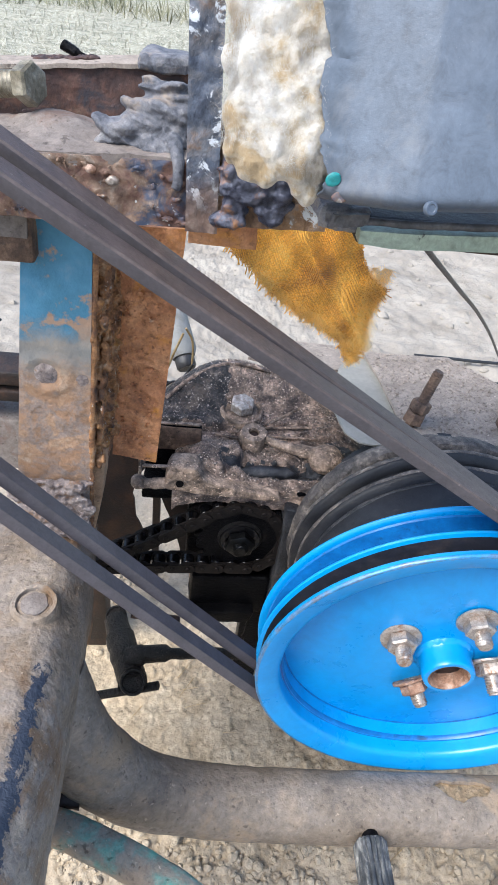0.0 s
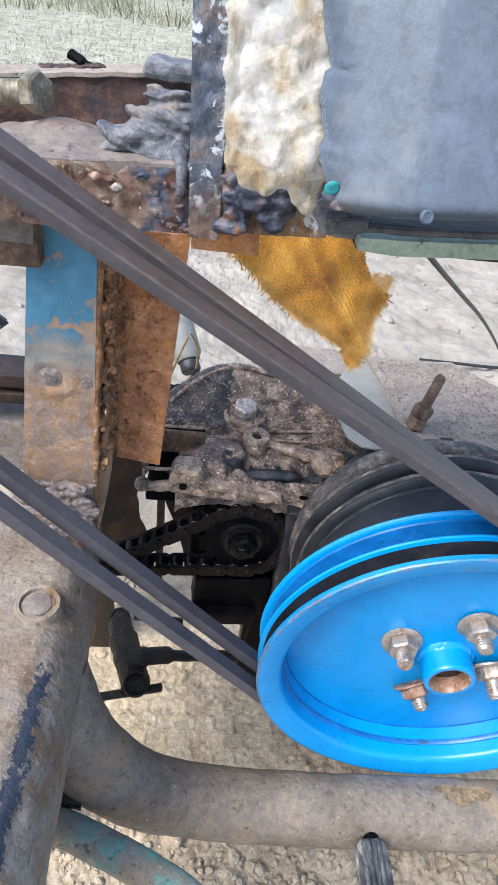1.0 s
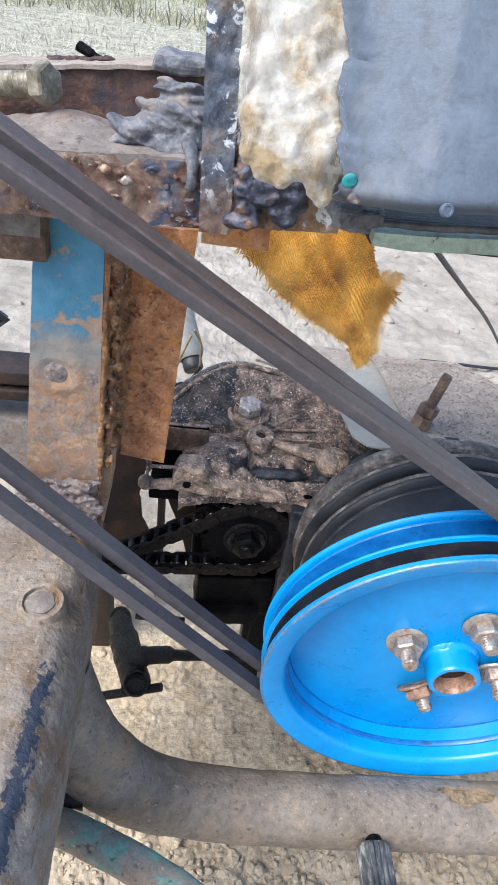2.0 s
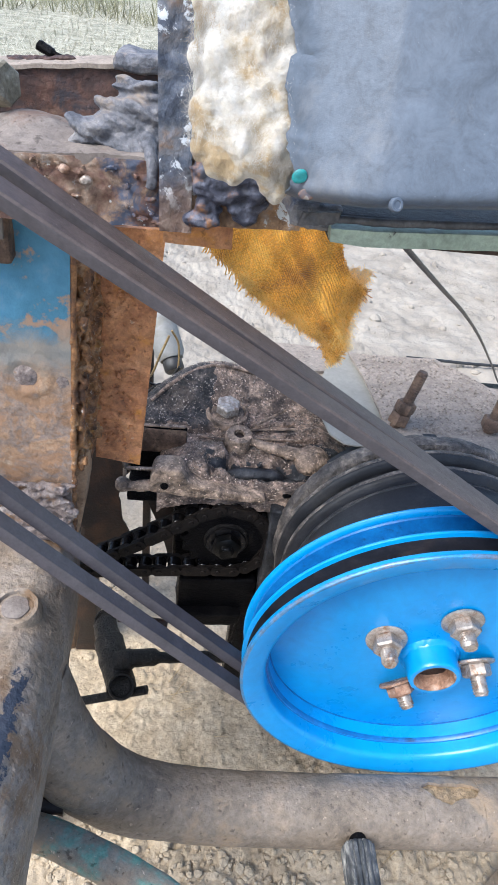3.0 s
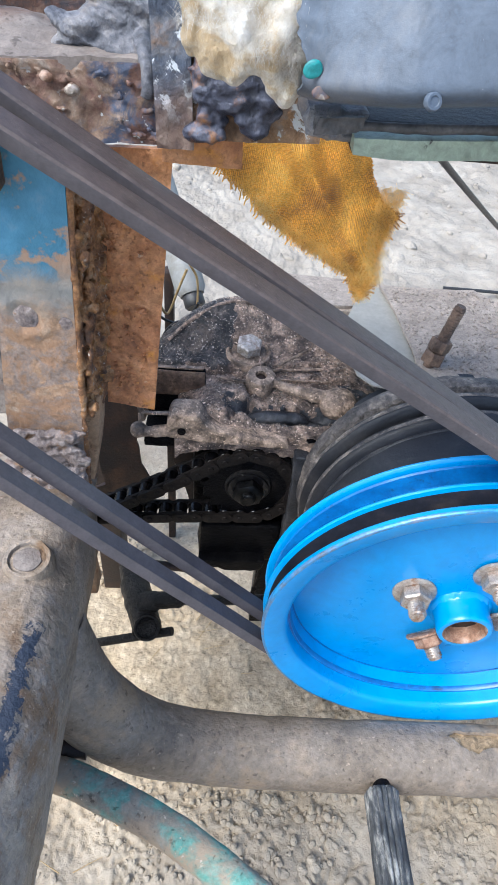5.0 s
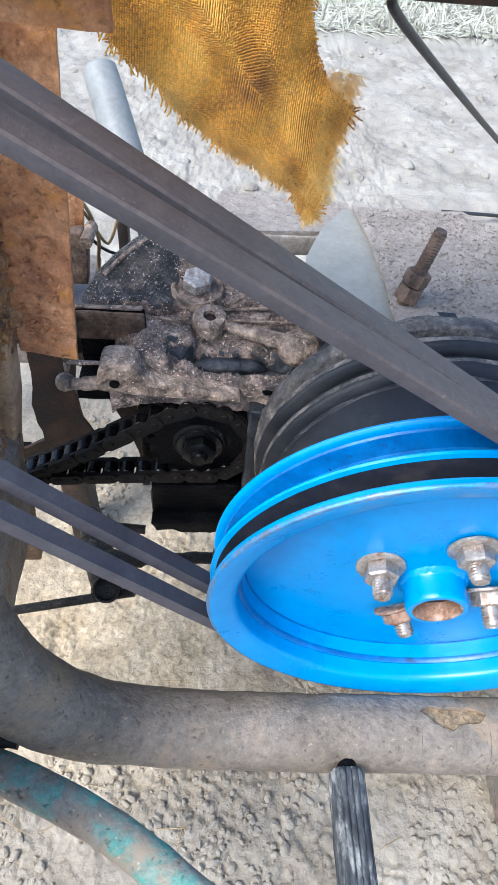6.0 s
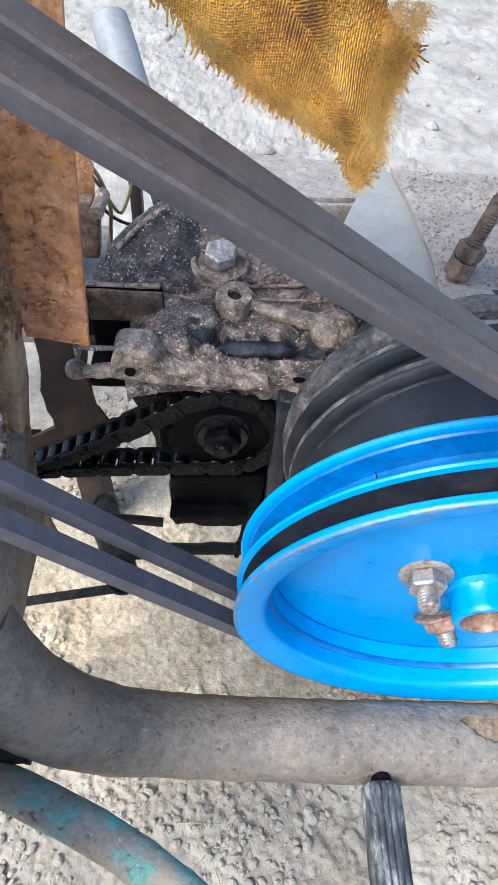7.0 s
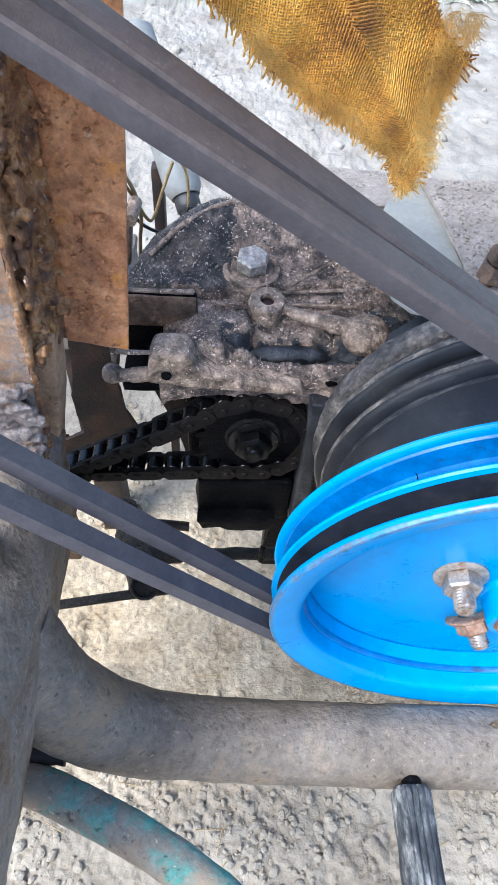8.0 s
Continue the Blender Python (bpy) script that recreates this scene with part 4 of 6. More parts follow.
    scatter("rust_flakes", [(x, y, z, rng.uniform(0.0004, 0.0013) * (2.2 if rng.random() < 0.08 else 1.0)) for x, y, z in chips if x < -0.0725 + (z - 0.49) * 0.06], RUST_PLATE, "loose rust flakes stuck to the post", "rust", 2, 0.35).location = (-0.002, 0.002, -0.001)


RAIL_RUST = surface("dark_red_rust", [(0.32, (0.0298, 0.0204, 0.0221)), (0.48, (0.0723, 0.0382, 0.0323)), (0.6, (0.1275, 0.0638, 0.0467)), (0.72, (0.2040, 0.1275, 0.0935))], 70, (0.7, 1.2),
                    ((0.0382, 0.0340, 0.0425), 50, 0.52, 0.62), 0.6, 0.15, 0.1, 0.7, 420, 0.0012)
BURNT_PLATE = surface("scorched_plate", [(0.33, (0.0323, 0.0306, 0.0381)), (0.44, (0.1292, 0.0714, 0.0416)), (0.54, (0.2584, 0.1530, 0.0832)), (0.66, (0.2326, 0.2040, 0.1942))], 80, (0.7, 1.2),
                      ((0.4264, 0.4488, 0.4716), 75, 0.545, 0.57), 0.5, 0.15, 0.15, 0.8, 420, 0.0012)


def make_beam():
    beam = thing("cross_beam", (-0.13, 0.28, 0.66), "rust-eaten steel cross beam with welded ends", "beam", at=BEAM_AT)
    part("front_face", slab(quad((-0.313, 0.279, 0.662), (-0.0500, 0.281, 0.6688), (-0.0500, 0.281, 0.6952), (-0.313, 0.279, 0.6860), 0.0016, 110, 2, (0, -1, 0)), 220, 34, 0.004), BEAM_RUST, beam)
    f = quad((-0.313, 0.2795, 0.6868), (-0.0500, 0.2815, 0.6962), (-0.0500, 0.318, 0.7002), (-0.313, 0.316, 0.6900), 0.0013, 90, 6, (0, 0, 1))

    def top(u, v):
        p = f(u, v)
        p.z += 0.006 * math.exp(-((p.x + 0.118) / 0.013) ** 2 - ((p.y - 0.309) / 0.013) ** 2)
        return p
    part("top_face", slab(top, 150, 26, 0.004, (0, 0, -1)), DUST_TOP, beam, "dusty top flange")
    part("rivet", bumpy(lump((-0.089, 0.2780, 0.6856), (0.0026, 0.0015, 0.0021), 0.0004, 300, 1, 3), 0.0004, 600, 1), ZINC, beam)
    part("rivet", bumpy(lump((-0.0973, 0.2780, 0.6893), (0.0020, 0.0014, 0.0018), 0.0004, 300, 2, 3), 0.0004, 600, 1), ZINC_RUST, beam)
    rng = random.Random(4)
    scabs = [lump((rng.uniform(-0.13, -0.058), 0.2798, rng.uniform(0.6690, 0.6930)), (rng.uniform(0.0008, 0.0030), rng.uniform(0.0004, 0.0008), rng.uniform(0.0005, 0.0016)), 0.0006, 400, i, 2) for i in range(60)]
    part("rust_scabs", fuse(scabs, 0.0006, 0.0010, 420, 3), BEAM_RUST, beam, "flaking rust scabs", 60)
    # heap of weld on the joint
    heap = [(-0.0900, 0.287, 0.7035, 1.0), (-0.085, 0.290, 0.7055, 1.0), (-0.0795, 0.287, 0.7065, 1.0), (-0.0745, 0.292, 0.7125, 1.1), (-0.070, 0.290, 0.7110, 1.1), (-0.0665, 0.287, 0.706, 1.0),
            (-0.0725, 0.283, 0.7025, 1.0), (-0.0650, 0.292, 0.7145, 1.0), (-0.0790, 0.293, 0.7105, 1.0), (-0.0690, 0.2950, 0.7185, 0.9), (-0.0735, 0.297, 0.7185, 0.8)]
    lumps = []
    for i, (x, y, z, s) in enumerate(heap):
        for k in range(3):
            f = lump((0, 0, 0), (rng.uniform(0.0080, 0.0120) * s, rng.uniform(0.0060, 0.0080) * s, rng.uniform(0.0022, 0.0036) * s), 0.0005, 160, i * 7 + k, 2)
            f.transform(Matrix.Translation((-0.0625 + (x + 0.0625) * 0.95 + rng.uniform(-0.002, 0.002) * s, y + 0.010 + rng.uniform(-0.003, 0.002) * s, 0.690 + (z - 0.690) * 1.02 - 0.0035 + rng.uniform(-0.003, 0.002) * s))
                        @ Matrix.Rotation(rng.uniform(-0.35, 0.5), 4, "Y") @ Matrix.Rotation(rng.uniform(-0.5, 0.1), 4, "X"))
            lumps.append(f)
    run = smooth_path([(-0.0665, 0.2905, 0.7015), (-0.0640, 0.2830, 0.6965), (-0.0632, 0.2795, 0.6900), (-0.0640, 0.2788, 0.6845)], 5)
    lumps.append(tube(run, [0.0030 - 0.0009 * i / len(run) for i in range(len(run))], 12))
    part("weld_heap", fuse(lumps, 0.0006, 0.0006, 230, 5, 5, 3), SLAG, beam, "blue-grey layered weld heap", 60)
    # rail behind, with the dusty top
    part("rear_rail", slab(quad((-0.32, 0.3405, 0.6700), (-0.058, 0.3405, 0.6960), (-0.058, 0.3400, 0.7205), (-0.32, 0.3400, 0.6935), 0.0007, 90, 4, (0, -1, 0)), 120, 14, 0.03), RAIL_RUST, beam, "dark red rear rail")
    part("rail_cap", slab(quad((-0.32, 0.3385, 0.6942), (-0.057, 0.3385, 0.7218), (-0.057, 0.359, 0.7228), (-0.32, 0.359, 0.6952), 0.0006, 80, 7, (0, 0, 1)), 120, 18, 0.0018, (0, 0, -1)), SHEET, beam, "dusty pale cap strip")
    part("rail_end", bumpy(cut(box((-0.085, 0.334, 0.7165), (-0.061, 0.362, 0.7238), 0.003), 7), 0.0022, 70, 9), SLAG, beam, "crumpled grey wrapping")
    # lower left arm of the beam
    part("arm", bumpy(cut(box((-0.29, 0.304, 0.636), (-0.1295, 0.345, 0.6615), 0.002), 3), 0.0008, 60, 3), BROWN_DIRT, beam, "dark brown lower arm")
    part("arm_cap", slab(quad((-0.29, 0.301, 0.6495), (-0.131, 0.301, 0.6495), (-0.131, 0.305, 0.662), (-0.29, 0.305, 0.662), 0.0005, 80, 3, (0, -1, 0.3)), 40, 8, 0.002), DUST_TOP, beam)
    # upright strap with flaking paint, tab and burnt weld
    z_blend(FLAKES, [(0.34, (0.06, 0.045, 0.045)), (0.44, (0.14, 0.090, 0.072)), (0.53, (0.22, 0.16, 0.130)), (0.57, (0.58, 0.58, 0.58)), (0.61, (0.20, 0.15, 0.13)), (0.68, (0.06, 0.07, 0.10))], 0.040, 0.020, 0.03, 2, 90)
    part("strap", slab(quad((-0.0590, 0.2632, 0.6735), (-0.0465, 0.2640, 0.6735), (-0.0515, 0.254, 0.80), (-0.0625, 0.254, 0.80), 0.0010, 150, 2, (0, -1, 0)), 16, 110, 0.0035), FLAKES, beam, "strap with flaking white paint")
    part("tab", slab(quad((-0.0577, 0.2667, 0.6676), (-0.0291, 0.2750, 0.6640), (-0.0300, 0.2740, 0.685), (-0.0580, 0.2657, 0.688), 0.0007, 130, 8, (0, -1, 0)), 30, 24, 0.004), RUST_PLATE, beam, "rusty brown tab")
    beads = []
    for i in range(100):
        c = (rng.triangular(-0.0470, -0.0180, -0.036), rng.uniform(0.2585, 0.2612), rng.triangular(0.6790, 0.7090, 0.694))
        beads.append(lump(c, (rng.uniform(0.002, 0.0060), 0.0026, rng.uniform(0.0016, 0.0046)), 0.0008, 250, 60 + i, 2))
    part("burnt_weld", fuse(beads, 0.0007, 0.0009, 260, 8, 4, 3), SLAG_DARK, beam, "black-blue burnt weld", 60)
    part("backing", slab(quad((-0.0565, 0.2650, 0.676), (-0.004, 0.262, 0.679), (-0.004, 0.262, 0.715), (-0.0565, 0.2650, 0.715), 0.0016, 160, 12, (0, -1, 0)), 90, 56, 0.004), BURNT_PLATE, beam, "scorched plate with rust and white paint")

    bolt = thing("loose_bolt", (-0.118, 0.287, 0.706), "large dull brass-coloured hex bolt lying on the beam", "bolt", at=(-0.001, 0.015, 0.004))
    part("head", bumpy(hexagon(0.0148, 0.0066, (-0.1265, 0.2965, 0.7065), (0.88, -0.42, 0.16), 0.4), 0.0002, 300), BRASS, bolt)
    part("shank", threaded(0.0058, 0.06, (-0.1260, 0.2964, 0.7066), (-0.88, 0.42, -0.16), 0.0026, 20), BRASS, bolt, "", 18)

    stick = thing("charred_stick", (-0.113, 0.37, 0.71), "short charred black stick on the rear rail", "stick", at=(-0.004, 0.010, 0.0095))
    part("stick", bumpy(tube(smooth_path([(-0.1155, 0.3465, 0.7112), (-0.1115, 0.3460, 0.7094), (-0.1060, 0.3445, 0.7074), (-0.0990, 0.343, 0.7062)], 6), [0.0022] * 4 + [0.0024] * 6 + [0.0016] * 5 + [0.0010] * 4, 10), 0.0006, 250, 2), OILY_AND_SHADE, stick)
    debris = thing("crumbled_debris", (-0.12, 0.36, 0.712), "dark crumbled debris on the rear rail", "debris", at=(0.0, 0.010, 0.0115))
    crumbs = [lump((-0.131 + 0.0013 * i, 0.337 + 0.008 * random.Random(i).random(), 0.7030 + 0.00015 * i), (0.0010 + 0.0022 * random.Random(i + 9).random(), 0.0020, 0.0005 + 0.0008 * random.Random(i + 5).random()), 0.0008, 350, i, 2) for i in range(22)]
    part("crust", fuse(crumbs, 0.0006, 0.0007, 330, 2), RAIL_RUST, debris, "", 60)


make_post()
make_beam()


# ---- seat ----
def make_seat():
    seat = thing("tractor_chair", (0.04, 0.24, 0.69), "torn grey-blue vinyl seat with wool stuffing showing", "seat", at=SEAT_AT)

    def lean(x, z):
        return 0.1785 - 0.62 * min(0.0, x + 0.002) - 0.25 * max(0.0, x + 0.002) + 0.36 * (z - 0.724)

    def cover(u, v):
        z = 0.7085 + 0.1085 * v
        x = -0.0245 + 0.0525 * max(0.0, 0.735 - z) - 0.10 * (z - 0.72) + 0.125 * u
        z += 0.15 * (x + 0.0245) * (1.0 - v)
        x += 0.0034 * noise.fractal(Vector((5, 1, z)) * 75, 0.7, 2, 6, noise_basis="PERLIN_ORIGINAL") * max(0.0, 1 - u * 5)
        p = Vector((x, 0, z))
        y = lean(x, z) + 0.00010 * noise.fractal(p * 90, 1, 2, 3, noise_basis="PERLIN_ORIGINAL") + 0.00012 * noise.noise(p * 30)
        y += 0.004 * math.exp(-(u / 0.03) ** 2) + 0.034 * max(0.0, 1.0 - v / 0.11) ** 2
        return Vector((x, y, z))
    part("cover", slab(cover, 110, 90, 0.0014), VINYL, seat, "grey-blue vinyl cover")

    def padding(u, v):
        x = -0.0215 + 0.12 * u
        z = 0.7262 + 0.090 * v + 0.035 * (x + 0.016)
        return Vector((x, lean(x, z) + 0.008, z))
    part("padding", slab(padding, 20, 20, 0.045), WOOL, seat)
    # wool bulging out of the tear
    rng = random.Random(12)
    lumps = []
    for i in range(210):
        z = 0.7215 + 0.078 * rng.random()
        lo = -0.0535 if z > 0.7255 else -0.047
        x = rng.uniform(lo + 0.003, -0.0255)
        lumps.append(lump((x, 0.2115 + 0.40 * (z - 0.735) - 0.25 * (x + 0.036) + rng.uniform(-0.0016, 0.0016), z), (rng.uniform(0.003, 0.007), 0.006, rng.uniform(0.003, 0.009)), 0.0016, 260, i, 2))
    for x, z, s in ((-0.031, 0.7195, 1.0), (-0.029, 0.7165, 1.0), (-0.0265, 0.7135, 0.9), (-0.0245, 0.7165, 1.0), (-0.0235, 0.7205, 1.0), (-0.0250, 0.7245, 1.0)):
        lumps.append(lump((x, 0.2050 + 0.3 * (x + 0.03), z), (0.0034 * s, 0.004, 0.0042 * s), 0.0012, 260, z * 100, 3))
    part("stuffing", fuse(lumps, 0.0007, 0.0008, 190, 3, 7, 6), WOOL, seat, "cream wool stuffing", 180)
    fib = []
    for _ in range(26000):
        z = rng.uniform(0.722, 0.80)
        x = rng.uniform(-0.0545 if z > 0.7265 else -0.036, -0.0235)
        fib.append((x, 0.2065 + 0.40 * (z - 0.735) - 0.25 * (x + 0.036) + rng.uniform(-0.002, 0.003), z, rng.uniform(0.0012, 0.0050), rng.uniform(0, 6.28), rng.uniform(-1.4, 0.9)))
    blades("wool_fibres", fib, 0.00004, WOOL, "loose cream wool fibres round the tear", "fibres").location = SEAT_AT
    # edge rail and its black bead
    rail = smooth_path([(-0.0055, 0.2163, 0.6997), (0.003, 0.2158, 0.7000), (0.012, 0.2155, 0.7003), (0.033, 0.215, 0.7018), (0.07, 0.2145, 0.7042), (0.12, 0.214, 0.7075)], 14)
    part("edge_rail", bumpy(tube(rail, [0.72 + 0.13 * min(1.0, i / 18) for i in range(len(rail))], section=[(-0.006, -0.0032), (-0.0045, 0.0030), (0.001, 0.0038), (0.006, 0.003), (0.006, -0.0032), (0.0, -0.0036)]), 0.0003, 90), RAIL, seat, "pale green enamelled rail")
    part("bead", bumpy(tube([p + Vector((0.0, -0.0030, 0.0050)) for p in rail], 0.0014, 12), 0.0003, 160), BEAD, seat, "black edging bead")
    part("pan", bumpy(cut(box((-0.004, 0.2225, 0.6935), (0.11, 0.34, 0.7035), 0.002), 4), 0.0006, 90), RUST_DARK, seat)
    part("rivet", lathe([(0.0, 0.0001), (0.0010, 0.0001), (0.0012, 0.0004), (0.0017, 0.0004), (0.0019, 0.0001), (0.0020, -0.001)], (0.0029, 0.1764, 0.7215), (0.25, -1, 0.36), 20), VINYL, seat)
    part("torn_flap", bumpy(slab(quad((-0.0175, 0.2110, 0.7022), (-0.0040, 0.2105, 0.7040), (-0.0045, 0.2095, 0.7078), (-0.0165, 0.2100, 0.7072), 0.0014, 150, 2, (0, -1, 0)), 40, 14, 0.0012), 0.0004, 300, 2), BEAD, seat, "torn dark edge of the cover")
    part("paint_spot", bumpy(lump((-0.0222, 0.1908, 0.7225), (0.0022, 0.0004, 0.0019), 0.0004, 200, 3, 3), 0.0002, 500, 1), TEAL, seat, "teal paint blob")
    part("rust_spot", bumpy(lump((-0.0195, 0.1905, 0.7180), (0.0024, 0.0004, 0.0015), 0.0004, 200, 5, 3), 0.0002, 500, 1), BEAM_RUST, seat)
    part("bracket", bumpy(cut(box((-0.0185, 0.222, 0.6975), (0.000, 0.262, 0.7060), 0.002), 5), 0.0022, 160, 3), SLAG, seat, "scorched grey bracket")


make_seat()


# ---- sacking ----
def make_sacking():
    """A hanging rag of coarse sacking: warp and weft strands, frayed along the lower edge."""
    rag = thing("sacking_rag", (0.01, 0.355, 0.57), "torn orange coarse sacking hanging below the seat", "rag", at=(0.0004, -0.021, 0.0187))
    # lower outline as (x, z)
    low = [(-0.046, 0.632), (-0.0385, 0.6225), (-0.0225, 0.6105), (-0.006, 0.5975), (0.006, 0.5905), (0.020, 0.5835), (0.032, 0.5775), (0.0375, 0.570), (0.0415, 0.5625), (0.0455, 0.5645), (0.0445, 0.578), (0.0465, 0.590), (0.0505, 0.606)]
    right = [(0.0505, 0.606), (0.0400, 0.614), (0.0325, 0.6245), (0.0270, 0.638), (0.028, 0.652)]

    def low_z(x):
        for (a, za), (b, zb) in zip(low, low[1:]):
            if a <= x <= b:
                return za + (zb - za) * (x - a) / (b - a)
        return 0.62

    def high_z(x):
        if x <= 0.027:
            return 0.655
        for (a, za), (b, zb) in zip(right, right[1:]):
            if b <= x <= a:
                return za + (zb - za) * (x - a) / (b - a)
        return 0.606

    def depth(x, z):
        s = x * 0.8 + z
        return 0.353 + 0.0013 * math.sin(s * 120 + 0.6) + 0.0008 * math.sin(x * 260 - z * 90) - 0.006 * math.exp(-((x + 0.9 * z - 0.565) / 0.006) ** 2) + 0.004 * math.exp(-((x + 0.5 * z - 0.345) / 0.008) ** 2)
    rng = random.Random(21)
    step = 0.00080
    warp, weft = bmesh.new(), bmesh.new()

    def strand(bm, pts, r):
        if len(pts) < 2:
            return
        rings = []
        for i, q in enumerate(pts):
            d = (pts[min(i + 1, len(pts) - 1)] - pts[max(i - 1, 0)]).normalized()
            s = d.cross(Vector((0, 1, 0))).normalized()
            t = s.cross(d)
            rings.append([bm.verts.new(q + (s * a + t * b) * r) for a, b in ((1, 0), (0, 1), (-1, 0), (0, -1))])
        for a, b in zip(rings, rings[1:]):
            for k in range(4):
                bm.faces.new((a[k], a[(k + 1) % 4], b[(k + 1) % 4], b[k]))
    i = 0
    x = -0.046
    while x < 0.0505:
        z0, z1 = low_z(x) - rng.uniform(0.0, 0.005), high_z(x)
        n = max(2, int((z1 - z0) / 0.0012))
        jig = rng.uniform(-1, 1)
        pts = []
        for k in range(n + 1):
            z = z0 + (z1 - z0) * k / n
            fray = max(0.0, low_z(x) - z)
            pts.append(Vector((x + 0.10 * (z - 0.6) + jig * fray * 0.6, depth(x, z) + 0.0003 * (-1) ** (k + i) + jig * fray * 0.4, z)))
        strand(warp, pts, 0.00032)
        x += step * rng.uniform(0.85, 1.25)
        i += 1
    z, j = 0.563, 0
    while z < 0.654:
        run = [xx / 1000 for xx in range(-46, 52) if low_z(xx / 1000) < z < high_z(xx / 1000)]
        if len(run) > 2:
            a, b = run[0] - rng.uniform(0, 0.003), run[-1] + rng.uniform(0, 0.0045 if z < 0.615 else 0.0015)
            n, droop = max(2, int((b - a) / 0.0012)), rng.uniform(-1.0, 0.6)
            pts = [Vector((a + (b - a) * k / n + 0.10 * (z - 0.6), depth(a + (b - a) * k / n, z) - 0.0003 * (-1) ** (k + j),
                           z + 0.0012 * math.sin((a + (b - a) * k / n) * 140) + max(0.0, (a + (b - a) * k / n) - run[-1]) * droop)) for k in range(n + 1)]
            strand(weft, pts, 0.00032)
        z += step * rng.uniform(0.85, 1.2)
        j += 1
    part("warp", warp, BURLAP, rag, sharp=180)["kind"] = "stuff"
    part("weft", weft, BURLAP, rag, sharp=180)["kind"] = "stuff"
    # the felted ground of the cloth between the strands
    felt, cell = bmesh.new(), 0.0012
    knots = {}
    for i in range(int(0.0965 / cell)):
        for k in range(int(0.092 / cell)):
            x, z = -0.046 + i * cell, 0.562 + k * cell
            if low_z(x) < z < high_z(x):
                knots[i, k] = felt.verts.new((x + 0.10 * (z - 0.6), depth(x, z) + 0.0004, z))
    for i, k in knots:
        q = [knots.get(n) for n in ((i, k), (i + 1, k), (i + 1, k + 1), (i, k + 1))]
        if all(q):
            felt.faces.new(q)
    for v in [v for v in felt.verts if not v.link_faces]:
        felt.verts.remove(v)
    back = bmesh.ops.extrude_face_region(felt, geom=felt.faces[:])
    bmesh.ops.translate(felt, verts=[v for v in back["geom"] if isinstance(v, bmesh.types.BMVert)], vec=(0, 0.0005, 0))
    part("felt", felt, FELT, rag, sharp=180)
    # fluffy frayed edge
    fib = bmesh.new()
    for _ in range(7000):
        if rng.random() < 0.6:
            xx = rng.uniform(-0.02, 0.05)
            q = Vector((xx, 0, low_z(xx) + rng.uniform(-0.001, 0.006)))
        else:
            zz = rng.uniform(0.575, 0.62)
            q = Vector((0.0475 + rng.uniform(-0.010, 0.001), 0, zz))
        q.y = depth(q.x, q.z)
        q.x += 0.10 * (q.z - 0.6)
        d = Vector((rng.uniform(-0.5, 1.0), rng.uniform(-0.6, 0.4), rng.uniform(-1.2, 0.3))).normalized()
        ln = rng.uniform(0.0012, 0.0052)
        strand(fib, [q, q + d * ln * 0.5 + Vector((0, 0, 0.0006)), q + d * ln], 0.00006)
    part("fringe", fib, FRINGE, rag, sharp=180)["kind"] = "stuff"


make_sacking()


# ---- pulley and belts ----
RIM = Vector((0.1267, 0.2364, 0.405))
TOWARD = Vector((-0.0604, -0.9977, -0.0314)).normalized()
# across and up in the plane of the pulley
ACROSS = Vector((-TOWARD.y, TOWARD.x, 0)).normalized()
UPWARD = TOWARD.cross(ACROSS).normalized()
WIDE, DEEP = 1.052, 0.943


PULLEY_AT = RIM - TOWARD * (0.0372 * DEEP)


